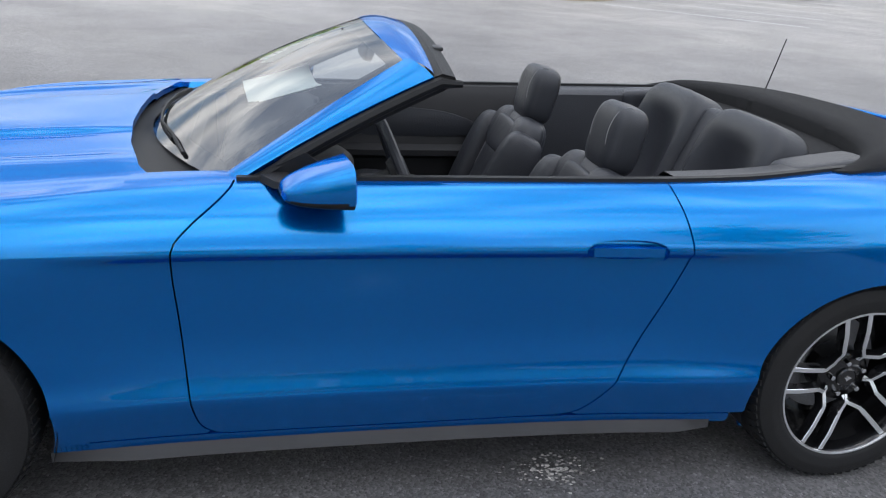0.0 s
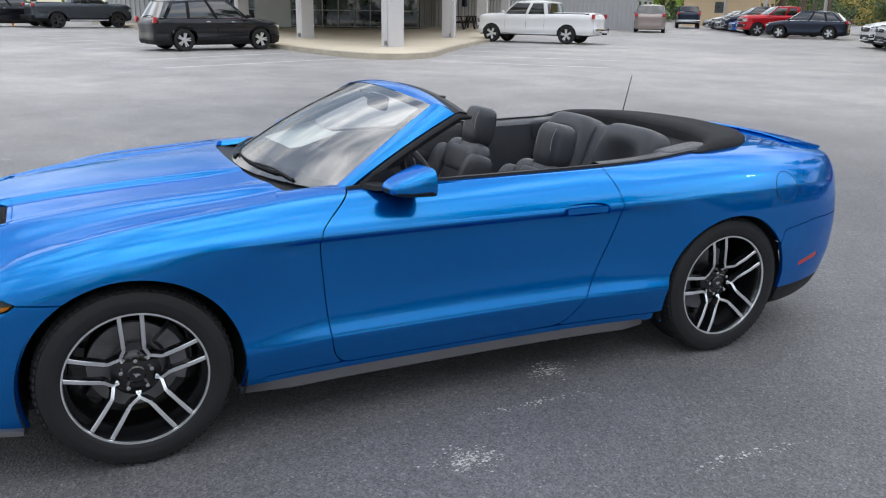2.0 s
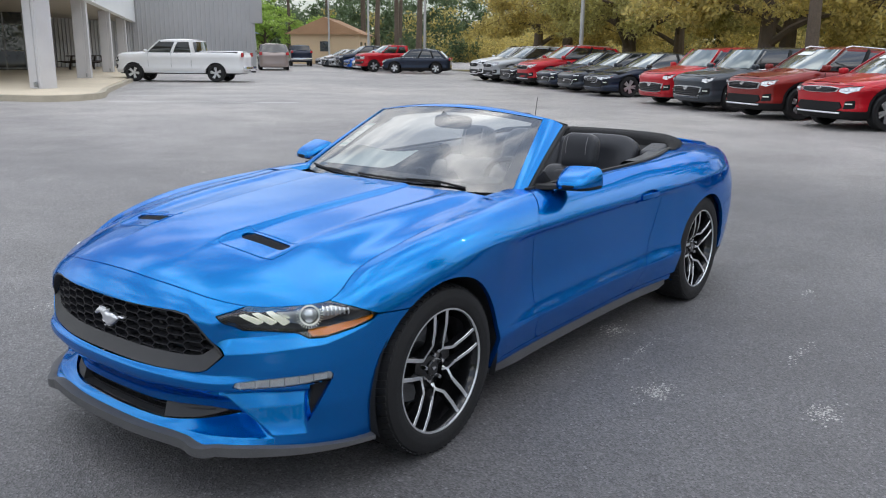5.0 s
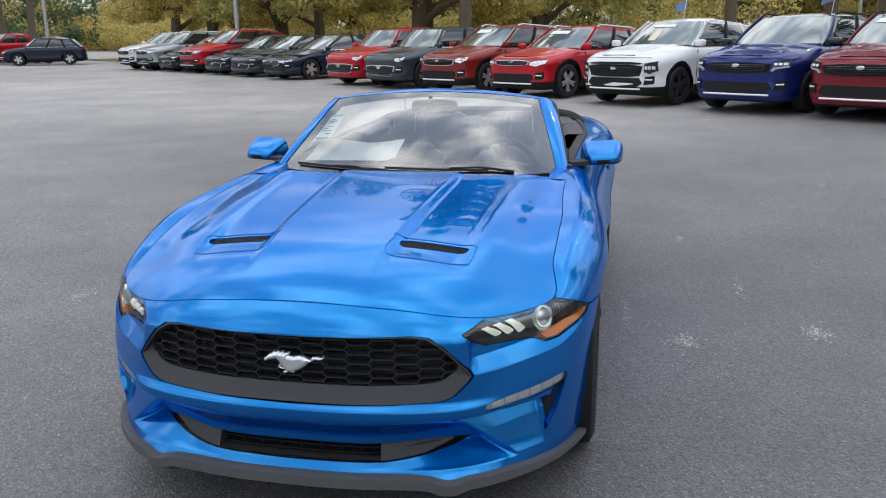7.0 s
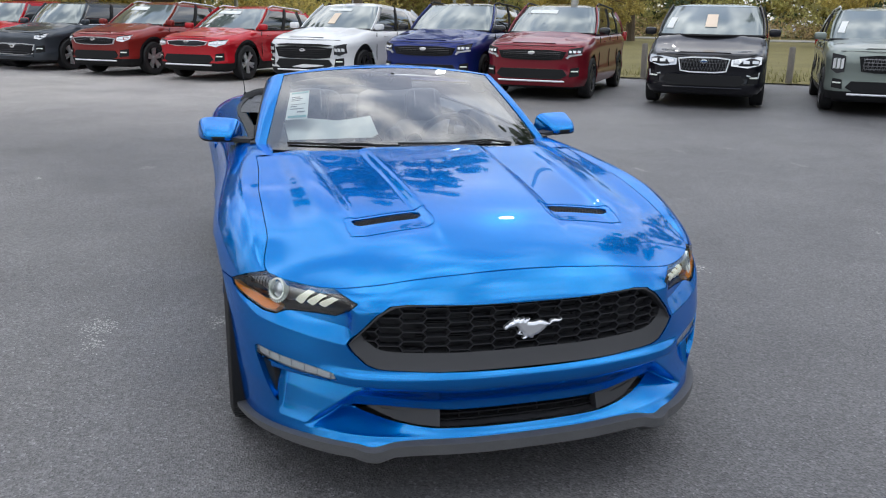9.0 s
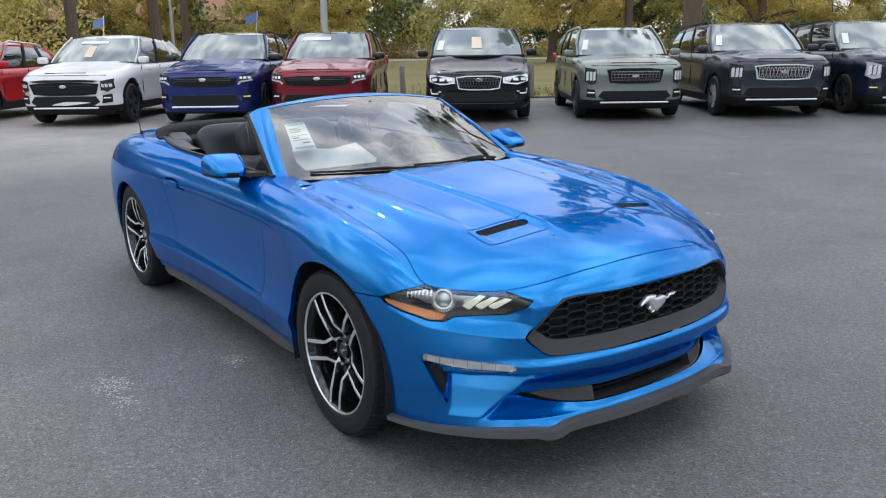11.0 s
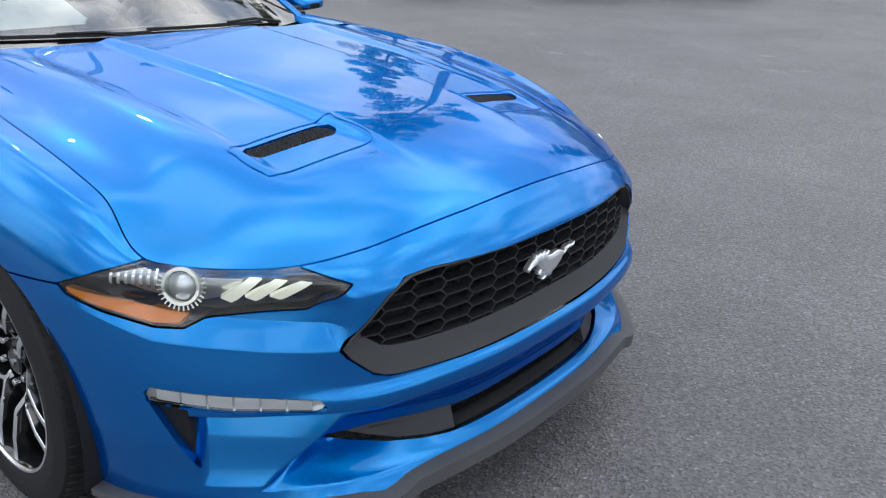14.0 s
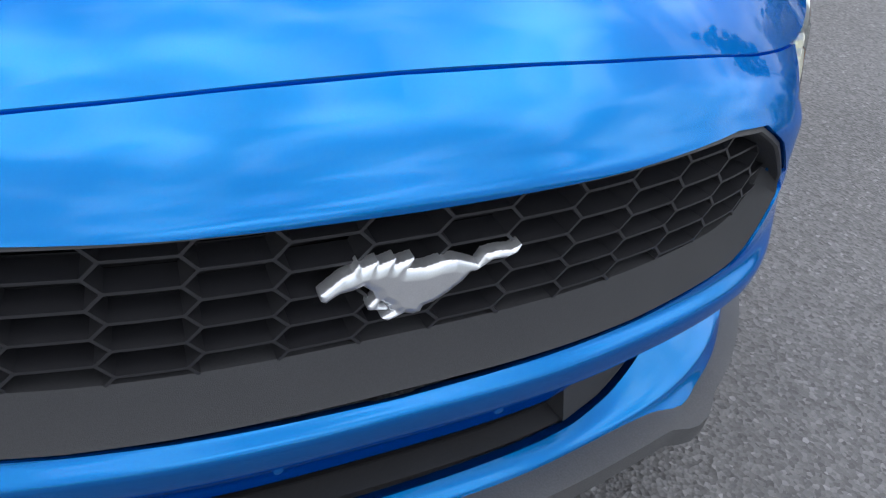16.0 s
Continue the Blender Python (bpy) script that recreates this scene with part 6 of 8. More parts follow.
    for mirror in (1, -1):
        part("belt_trim", tube([(p[0], (p[1] + 0.004) * mirror, p[2] + 0.012) for p in ridge], 0.009, 5), CHROME if colour in ("black", "charcoal", "navy", "grey") else CLAD, c)
    # face
    def fx(y, z, o=0.004):
        v = (z - sill) / (nose_z - sill)
        back_ = float(np.interp(v, [a for a, _, _ in lv], [b for _, b, _ in lv])) * (1 + 0.55 * float(sstep(0.72, 0.92, v)))
        return (float(np.interp(abs(y), half[:30, 1], half[:30, 0])) + o + 0.014 - back_, y, z)


    def plate(nm, poly, m, o=0.006, deep=0.05, lab=""):
        b = bmesh.new()
        n = len(poly)
        va = [b.verts.new(fx(y, z, o)) for y, z in poly]
        vb = [b.verts.new(fx(y, z, o - deep)) for y, z in poly]
        b.faces.new(va)
        for k in range(n):
            b.faces.new((va[k], va[(k + 1) % n], vb[(k + 1) % n], vb[k]))
        return part(nm, orient(b, (0, 0, 0.5)), m, c, lab)

    def dense(poly, step=0.06):
        outp = []
        for (a, b), (a2, b2) in zip(poly, poly[1:] + poly[:1]):
            k = max(1, int(math.hypot(a2 - a, b2 - b) / step))
            outp += [(a + (a2 - a) * i / k, b + (b2 - b) * i / k) for i in range(k)]
        return outp
    gz = nose_z
    if face == "wide":
        gw, g0, g1 = 0.31 * width, gz * 0.72, gz * 0.87
    elif face == "tall":
        gw, g0, g1 = 0.25 * width, gz * 0.66, gz * 0.88
    elif face == "slim":
        gw, g0, g1 = 0.27 * width, gz * 0.80, gz * 0.91
    elif face == "oval":
        gw, g0, g1 = 0.20 * width, gz * 0.66, gz * 0.90
    elif face == "sport":
        gw, g0, g1 = 0.325 * width, gz * 0.60, gz * 0.80
    else:
        gw, g0, g1 = 0.33 * width, gz * 0.42, gz * 0.66
    gp = [(-gw, g1 - 0.02), (-gw * 0.5, g1), (gw * 0.5, g1), (gw, g1 - 0.02), (gw * 0.9, g0 + 0.02), (gw * 0.5, g0), (-gw * 0.5, g0), (-gw * 0.9, g0 + 0.02)]
    trim_m = BRIGHT_TRIM if colour not in ("blue", "wine", "white", "green_grey") else CLAD
    plate("grille_frame", dense([(y * 1.05, (z - (g0 + g1) / 2) * 1.20 + (g0 + g1) / 2) for y, z in gp]), trim_m, 0.010)
    plate("grille", dense(gp), CLAD, 0.015)
    if face in ("wide", "tall", "oval"):
        web = bmesh.new()
        for k in range(15):
            ya = -gw * 0.90 + gw * 1.8 * k / 14
            for m_ in (1, -1):
                tube([fx(min(max(ya + m_ * 0.05 * (u - 0.5), -gw * 0.9), gw * 0.9), g0 + 0.02 + (g1 - g0 - 0.04) * u, 0.017) for u in (0.0, 0.5, 1.0)], 0.004, 4, bm=web)
        tagged(part("grille_web", web, GLOSS_BLACK if face == "wide" else STEEL if colour != "charcoal" else BRIGHT_TRIM, c), kind="stuff")
    if face == "sport":
        plate("grille_brow", dense([(-gw * 1.02, gz * 0.855), (-gw * 0.6, gz * 0.875), (gw * 0.6, gz * 0.875), (gw * 1.02, gz * 0.855), (gw * 0.9, gz * 0.83), (-gw * 0.9, gz * 0.83)]), CLAD, 0.012)
    part("bonnet_gap", tube([fx(y, nose_z * 0.955, 0.002) for y in np.linspace(-0.40 * width, 0.40 * width, 15)], 0.005, 4), CLAD, c)
    for k in range(4):
        z = g0 + (g1 - g0) * (k + 0.8) / 4.6
        part("grille_bar", tube([fx(y, z, 0.018) for y in np.linspace(-gw * 0.88, gw * 0.88, 9)], 0.006, 4), LAMP_DARK if face != "tall" else STEEL, c)
    bdg = revolve([(0, 0.012), (0.05, 0.010), (0.055, 0)], 20, "X")
    for v in bdg.verts:
        v.co.y *= 1.25
        v.co.z *= 0.62
    bdg.transform(Matrix.Translation(fx(0, g1 - (g1 - g0) * (0.25 if face != "tall" else 0.5), 0.016)))
    part("badge", bdg, CHROME, c)
    plate("lower_intake", dense([(-0.34 * width, sill + 0.20), (-0.30 * width, sill + 0.30), (0.30 * width, sill + 0.30), (0.34 * width, sill + 0.20), (0.28 * width, sill + 0.13), (-0.28 * width, sill + 0.13)]), CLAD, 0.010)
    part("skid_trim", tube([fx(y, sill + 0.09, 0.008) for y in np.linspace(-0.32 * width, 0.32 * width, 13)], 0.018, 6), BRIGHT_TRIM if clad or colour in ("blue", "wine") else body_m, c)
    for s_ in (1, -1):
        y0, y1 = (gw * 1.10, 0.455 * width)
        lz0, lz1 = (gz * 0.78, gz * 0.92) if face != "tall" else (gz * 0.62, gz * 0.90)
        if face == "tall":
            y0 = 0.36 * width
        if pick:
            lz0, lz1 = gz * 0.70, gz * 0.88
        if face == "sport":
            lz0, lz1 = gz * 0.64, gz * 0.86
        if van:
            lz0, lz1 = gz * 0.74, gz * 0.93
        lamp_p = [(y0, lz0 + 0.03), (y0, lz1 - 0.04), (y0 + 0.6 * (y1 - y0), lz1), (y1, lz1 + 0.02), (y1, lz0 + 0.06), (y0 + 0.55 * (y1 - y0), lz0)]
        lit = plate("headlight", dense([(s_ * a, b) for a, b in lamp_p]), LAMP_SILVER if colour in ("silver", "navy", "red", "dark_red", "grey", "black") else LAMP_DARK, 0.012, 0.06)
        my, mz = (y0 + y1) / 2, (lz0 + lz1) / 2
        for u in (-0.25, 0.0, 0.25):
            cy_, hw_, hh_ = my + (y1 - y0) * u * 1.2, (y1 - y0) * 0.10, (lz1 - lz0) * (0.30 if face == "tall" else 0.16)
            plate("lamp_lens", [(s_ * (cy_ + a_ * hw_), mz + 0.012 + b_ * hh_) for a_, b_ in ((-1, -0.8), (-1, 1), (1, 0.8), (1, -1))], LAMP_CLEAR, 0.018, 0.02)
        if colour in ("blue", "wine", "white"):
            plate("lamp_line", dense([(s_ * (y0 - 0.03), lz0 - 0.03), (s_ * (y0 + 0.02), lz0 + 0.025), (s_ * y1, lz0 + 0.05), (s_ * y1, lz0 + 0.025), (s_ * (y0 + 0.04), lz0 - 0.005), (s_ * y0, lz0 - 0.045)]), BRIGHT_TRIM, 0.020, 0.03)
        if face == "oval" and van:
            part("fog_bracket", tube([fx(s_ * a * width, sill + b, 0.016) for a, b in ((0.445, 0.36), (0.44, 0.27), (0.35, 0.31))], 0.013, 6), BRIGHT_TRIM, c)
        plate("lamp_brow", dense([(s_ * y0, lz1 - 0.03), (s_ * y0, lz1 - 0.015), (s_ * y1, lz1 + 0.025), (s_ * y1, lz1 + 0.01)]), CLAD, 0.012, 0.03)
        plate("fog_pocket", dense([(s_ * 0.36 * width, sill + 0.17), (s_ * 0.37 * width, sill + 0.32), (s_ * 0.435 * width, sill + 0.34), (s_ * 0.44 * width, sill + 0.19)]), CLAD, 0.010, 0.04)
        part("fog_lamp", tube([fx(s_ * k * width, sill + 0.27, 0.014) for k in (0.375, 0.40, 0.43)], 0.014, 6), LED_WHITE, c)
        part("tail_lamp", box((0.10, 0.20, 0.20), (-h + 0.05, s_ * (w - 0.13), belt * 0.93), 0.02), TAIL_RED, c)
        mm = cushion((0.13, 0.20, 0.13), (cowl_x - 0.30, s_ * (w + 0.07), belt + 0.06), (0, 0, 0), 0.5, sub=4)
        part("door_mirror", mm, body_m if colour not in ("blue", "wine", "navy") else GLOSS_BLACK, c)
        for xx in (0.42, -0.48):
            part("door_handle", box((0.16, 0.03, 0.022), (xx, s_ * (w - 0.012), belt * 0.88), 0.008), CHROME if colour == "black" else body_m, c)
        for xx in (cowl_x - 0.36, cowl_x - 1.40, cowl_x - 2.30):
            if xx > ax_r + 0.3 or xx == cowl_x - 0.36:
                part("door_gap", box((0.006, 0.012, belt - sill - 0.22), (xx, s_ * (w - 0.012), (belt + sill) / 2 + 0.06), 0.0), CLAD, c)
        if rails and not pick:
            part("roof_rail", tube([(roofr[0] - 0.25, s_ * roofr[2] * 0.97, roof_z - 0.01), (roofr[0] - 0.40, s_ * roofr[2] * 0.98, roof_z + 0.028), (roofr[1] + 0.45, s_ * roofr[2] * 0.98, roof_z + 0.022 - fall * 0.7), (roofr[1] + 0.25, s_ * roofr[2] * 0.97, roof_z - 0.01 - fall)], 0.018, 6), ALLOY if colour in ("silver", "dark_red", "red", "green_grey") else CLAD, c)
    for ax_, s_ in ((ax_f, 1), (ax_f, -1), (ax_r, 1), (ax_r, -1)):
        wl_ = new("wheel")
        wl_.parent = c
        wl_.matrix_basis = pose(ax_, s_ * (w - 0.115), wr, 0, (seed * 37 + ax_ * 50) % 72, 0 if s_ > 0 else 180)
        for nm, me in wheel_parts(wr, alloy):
            ob = new(nm, me)
            ob.parent = wl_
    if pick:
        bed = bmesh.new()
        box((1.80, width - 0.22, 0.06), (-h + 1.18, 0, belt + 0.012), 0.01, bm=bed)
        part("bed_cover", bed, CLAD, c)
        part("rear_bumper", box((0.16, width - 0.1, 0.20), (-h - 0.06, 0, 0.60), 0.03), CHROME if alloy else CLAD, c)
        part("tow_hitch", box((0.22, 0.07, 0.07), (-h - 0.22, 0, 0.46), 0.01), CLAD, c)
        part("side_step", tube([(ax_f - 0.55, w - 0.02, 0.42), (ax_r + 0.6, w - 0.02, 0.42)], 0.035, 8), CHROME, c)
        part("side_step", tube([(ax_f - 0.55, -w + 0.02, 0.42), (ax_r + 0.6, -w + 0.02, 0.42)], 0.035, 8), CHROME, c)
    # papers and cards on the windscreen
    def on_screen(u, k):
        kk = abs(u) * 13
        i0 = min(int(kk), 13)
        fr = kk - i0
        j = k * 8
        j0 = min(int(j), 7)
        fj = j - j0
        a = gg[i0, j0] * (1 - fj) + gg[i0, j0 + 1] * fj
        b = gg[i0 + 1, j0] * (1 - fj) + gg[i0 + 1, j0 + 1] * fj
        p = a * (1 - fr) + b * fr
        return (p[0] + 0.006, math.copysign(p[1], u) if u else 0.0, p[2] + 0.006)
    if card:
        for u0, u1, k0, k1, m in card:
            gcd = np.array([[on_screen(u, k) for u in np.linspace(u0, u1, 5)] for k in np.linspace(k0, k1, 4)])
            part("price_card", orient(shell(*grid_skin(gcd), lip=0.001), (0, 0, belt)), m, c)
    return c


TAG = [(-0.88, -0.74, 0.25, 0.62, PAPER)]
ROWH = -36.5
LOT = "cars in the display row"
parked_car("suv", "dark navy large SUV with upright grille and black wheels", (-3.02, 13.38), ROWH, "navy", "suv", 5.0, 1.99, 1.75, False, True, True, "tall", TAG, LOT, 1)
parked_car("suv", "charcoal large SUV with chrome grille, nose to the lot", (-4.48, 11.38), ROWH, "charcoal", "suv", 5.0, 1.99, 1.75, True, True, True, "tall", TAG, LOT, 2)
parked_car("suv", "green-grey large SUV with black honeycomb grille", (-6.06, 9.24), ROWH, "green_grey", "suv", 5.0, 1.99, 1.75, False, True, True, "tall", TAG, LOT, 3, 0.97)
parked_car("minivan", "black minivan with chrome-framed grille and orange price card", (-7.74, 6.97), ROWH, "black", "van", 5.1, 1.98, 1.74, True, False, False, "oval", [(-0.12, 0.10, 0.30, 0.72, PALE_TAG), (-0.86, -0.72, 0.25, 0.6, PAPER)], LOT, 4)
parked_car("suv", "wine-red SUV with black roof and black wheels", (-9.44, 4.58), ROWH, "wine", "suv", 4.8, 1.90, 1.70, False, False, True, "wide", [(-0.75, 0.05, 0.74, 0.88, PAPER)], LOT, 5)
parked_car("suv", "deep blue SUV with black roof and black wheels", (-10.71, 2.92), ROWH, "blue", "suv", 4.8, 1.90, 1.70, False, False, True, "wide", None, LOT, 6)
parked_car("suv", "white crossover with wide dark grille and price card", (-12.22, 0.85), ROWH, "white", "suv", 4.66, 1.87, 1.66, False, True, False, "sport", [(-0.16, 0.04, 0.25, 0.68, PALE_TAG), (-0.5, 0.3, 0.78, 0.88, PAPER)], LOT, 7)
parked_car("suv", "red crossover with slim grille and silver wheels", (-13.88, -1.38), ROWH, "red", "suv", 4.36, 1.81, 1.56, True, True, True, "slim", [(-0.6, 0.3, 0.74, 0.88, PAPER)], LOT, 8)
parked_car("suv", "dark red crossover with silver roof rails", (-15.39, -3.37), ROWH, "dark_red", "suv", 4.37, 1.80, 1.62, True, True, True, "wide", [(-0.6, 0.2, 0.72, 0.88, PAPER)], LOT, 9)
parked_car("hatchback", "grey boxy hatchback with wide lower grille", (-17.01, -5.33), ROWH, "grey", "boxy", 4.2, 1.80, 1.60, True, False, False, "low", None, LOT, 10)
parked_car("hatchback", "red boxy hatchback with wide lower grille", (-18.34, -6.91), ROWH, "red", "boxy", 4.2, 1.80, 1.60, True, False, False, "low", None, LOT, 11)
parked_car("sedan", "dark navy sedan with silver wheels", (-20.96, -10.06), ROWH, "navy", "sedan", 4.76, 1.85, 1.44, True, False, False, "oval", None, LOT, 12)
parked_car("sedan", "dark grey sedan with wide grille", (-22.53, -11.98), ROWH, "charcoal", "sedan", 4.8, 1.86, 1.44, True, False, False, "low", None, LOT, 13)
parked_car("sedan", "navy sedan in the row of cars", (-24.02, -13.76), ROWH, "navy", "sedan", 4.8, 1.84, 1.44, True, False, False, "low", None, LOT, 14)
parked_car("suv", "red compact SUV in the row", (-25.44, -15.60), ROWH, "red", "suv", 4.5, 1.84, 1.68, True, True, True, "wide", None, LOT, 15)
parked_car("sedan", "black sedan in the row of cars", (-26.71, -17.29), ROWH, "black", "sedan", 4.6, 1.82, 1.45, True, False, False, "low", None, LOT, 16)
parked_car("suv", "silver compact SUV in the row", (-27.98, -19.07), ROWH, "silver", "suv", 4.5, 1.85, 1.64, True, True, True, "wide", None, LOT, 17)
parked_car("suv", "white compact SUV at the end of the row", (-29.25, -20.76), ROWH, "white", "suv", 4.5, 1.85, 1.64, True, True, True, "wide", None, LOT, 18)
# by the building and down the lane
parked_car("pickup_truck", "white crew-cab pickup parked nose to the kerb", (-15.40, -28.55), -53.0, "white", "pickup", 5.85, 2.0, 1.90, True, False, False, "wide", None, "", 19, 0.89)
parked_car("suv", "black family SUV with silver five-spoke wheels", (-5.05, -23.75), 195.0, "black", "suv", 4.70, 1.86, 1.76, True, True, True, "wide", None, "", 20, 0.89, 0.615)
parked_car("pickup_truck", "dark grey crew-cab pickup beside the building", (-2.6, -48.6), 197.0, "grey", "pickup", 5.4, 1.95, 1.86, False, True, False, "wide", None, "", 21)
parked_car("suv", "black SUV parked beside the grey pickup", (1.2, -50.5), 197.0, "black", "suv", 4.8, 1.86, 1.72, True, True, True, "wide", None, "", 22)
FAR = "cars far down the lane"
parked_car("minivan", "champagne minivan seen from behind down the lane", (-35.9, -43.0), 231.0, "champagne", "van", 5.0, 1.95, 1.74, True, False, False, "oval", None, FAR, 23)
parked_car("pickup_truck", "dark pickup far down the lane", (-49.0, -54.5), 231.0, "navy", "pickup", 5.3, 1.9, 1.8, True, False, False, "wide", None, FAR, 24)
parked_car("suv", "navy coupe-shaped SUV standing crosswise", (-35.3, -31.9), -58.0, "navy", "suv", 4.7, 1.9, 1.68, True, True, False, "wide", None, FAR, 25, 0.90, 0.63)
parked_car("pickup_truck", "bright red pickup far down the row", (-36.0, -34.8), -30.0, "red", "pickup", 5.6, 1.98, 1.85, True, False, False, "wide", None, FAR, 26, 0.94)
for k, (col_, kd_, lb_) in enumerate((("white", "sedan", "white sedan far down the row"), ("bright_blue", "sedan", "blue sedan far down the row"), ("navy", "suv", "dark blue SUV far down the row"),
                                      ("silver", "sedan", "silver sedan far down the row"), ("grey", "sedan", "grey sedan far down the row"), ("white", "sedan", "white sedan far down the row"))):
    parked_car("sedan" if kd_ == "sedan" else "suv", lb_, (-38.6 - 1.55 * k, -37.6 - 2.35 * k), -33.0, col_, kd_, 4.6, 1.84, 1.46 if kd_ == "sedan" else 1.75, True, False, False, "low", None, FAR, 27 + k)

# ---- showroom building with its colonnade ----
STUCCO = mat("white_fascia_panel", (0.80, 0.82, 0.82), 0.6, vary=0.06, vary_scale=0.8, grain=0.04, grain_scale=40)
CONCRETE = mat("tan_concrete", (0.62, 0.54, 0.41), 0.85, vary=0.15, vary_scale=0.6, grain=0.12, grain_scale=40, bump=0.2, bump_scale=60)
KERB = mat("worn_kerb", (0.46, 0.41, 0.32), 0.9, vary=0.35, vary_scale=2.0, grain=0.2, grain_scale=60)
COLUMN = mat("grey_column", (0.60, 0.59, 0.60), 0.75, vary=0.08, vary_scale=2.0, grain=0.08, grain_scale=60, bump=0.2, bump_scale=80)
SIDING = mat("ribbed_metal_siding", (0.46, 0.46, 0.47), 0.5, 0.2, vary=0.08, vary_scale=0.7, grain=0.04, grain_scale=40)
SHOP_GLASS = mat("dark_shop_glass", (0.05, 0.06, 0.06), 0.03, 0.3, vary=0.6, vary_scale=1.6, spec=1.0, coat=1.0, coat_rough=0.0)
MULLION = mat("aluminium_mullion", (0.35, 0.36, 0.36), 0.4, 0.6, vary=0.05, vary_scale=5)
SOFFIT = mat("beige_soffit", (0.36, 0.33, 0.28), 0.8, vary=0.08, vary_scale=1)
PLAT = 0.46
FZ = 3.40


def prism(pts, z0, z1, bevel=0.0):
    b = bmesh.new()
    face = b.faces.new([b.verts.new((x, y, z0)) for x, y in pts])
    ext = bmesh.ops.extrude_face_region(b, geom=[face])["geom"]
    bmesh.ops.translate(b, verts=[v for v in ext if isinstance(v, bmesh.types.BMVert)], vec=(0, 0, z1 - z0))
    bmesh.ops.recalc_face_normals(b, faces=b.faces)
    if bevel:
        bmesh.ops.bevel(b, geom=[e for e in b.edges if e.verts[0].co.z > z1 - 1e-4 and e.verts[1].co.z > z1 - 1e-4], offset=bevel, segments=2, affect="EDGES", profile=0.5)
    return b


plat_pts = [(-1.4, -61.0), (-4.9, -27.0)] + [tuple(p) for p in catmull([(-5.5, -21.5), (-5.95, -18.9), (-6.75, -17.5), (-8.1, -18.0), (-9.6, -20.2)], 16)] + [(-16.6, -29.8), (-31.0, -49.0), (-24.0, -58.0), (-5.0, -58.0)]
walkway = tagged(part("pavement_platform", prism(plat_pts, 0.05, PLAT, 0.03), CONCRETE), "tan concrete walkway raised round the showroom", "pavement", kind="structure")
tagged(part("kerb", sweep([(-1.25, -61.0, 0.36), (-4.75, -27.0, 0.36)] + [(x + (0.10 if k < 8 else -0.02), y + 0.10, 0.36) for k, (x, y) in enumerate(plat_pts[2:18])] + [(-16.75, -29.7, 0.36), (-31.15, -48.9, 0.36)],
                              [(-0.09, -0.16), (0.09, -0.16), (0.08, 0.085), (-0.08, 0.085)]), KERB), "worn concrete kerb", "kerb", kind="structure")
house = thing("showroom_building", "showroom with white fascia on grey columns and dark glazing", "building")


def column(x, y, facing):
    flutes = [(0.26, -0.25), (0.26, 0.10), (0.235, 0.105), (0.235, 0.145), (0.26, 0.15), (0.26, 0.25), (0.25, 0.26), (-0.25, 0.26), (-0.26, 0.25), (-0.26, -0.25), (-0.25, -0.26), (0.25, -0.26)]
    b = prism(flutes, PLAT, FZ + 0.02)
    b.transform(Matrix.Translation((x, y, 0)) @ Matrix.Rotation(radians(facing), 4, "Z"))
    part("column", b, COLUMN, house)
    st = box((0.10, 0.06, 0.14), (0.31, 0.10, PLAT + 0.12), 0.01)
    st.transform(Matrix.Translation((x, y, 0)) @ Matrix.Rotation(radians(facing), 4, "Z"))
    part("outlet_box", st, MULLION, house)


for x, y in ((-8.22, -20.93), (-7.55, -28.57), (-6.75, -36.6), (-5.9, -44.6)):
    column(x, y, 8)
for x, y in ((-13.8, -28.6), (-19.4, -36.3), (-25.2, -44.3)):
    column(x, y, 54)


def wall_run(name, a, b, z0, z1, thick, m, lab=""):
    a, b = Vector(a), Vector(b)
    d = (b - a)
    mid = (a + b) / 2
    bm = box((d.length, thick, z1 - z0), (0, 0, (z0 + z1) / 2))
    bm.transform(Matrix.Translation((mid.x, mid.y, 0)) @ Matrix.Rotation(math.atan2(d.y, d.x), 4, "Z"))
    return part(name, bm, m, house, lab)


corner = (-7.55, -19.75)
wall_run("fascia", (-1.6, -61.5), corner, FZ, 7.2, 0.30, STUCCO)
wall_run("fascia", (-7.75, -19.78), (-29.4, -49.6), FZ, 7.2, 0.30, STUCCO)
for k in range(1, 9):
    t = k / 9
    part("fascia_joint", box((0.02, 0.02, 3.3), (-1.43 + (-7.40 + 1.43) * t, -61.5 + 41.8 * t, FZ + 1.67)), MULLION, house)
    part("fascia_joint", box((0.02, 0.02, 3.3), (-7.92 - 21.5 * t, -19.70 - 29.8 * t, FZ + 1.67)), MULLION, house)
sof = prism([(-1.6, -61.5), (-7.45, -19.9), (-29.4, -49.6), (-24, -58), (-5, -58)], FZ + 0.04, FZ + 0.16)
part("soffit", sof, SOFFIT, house)
part("roof", prism([(-1.6, -61.5), (-7.45, -19.9), (-29.4, -49.6), (-24, -58), (-5, -58)], 6.9, 7.05), SOFFIT, house)


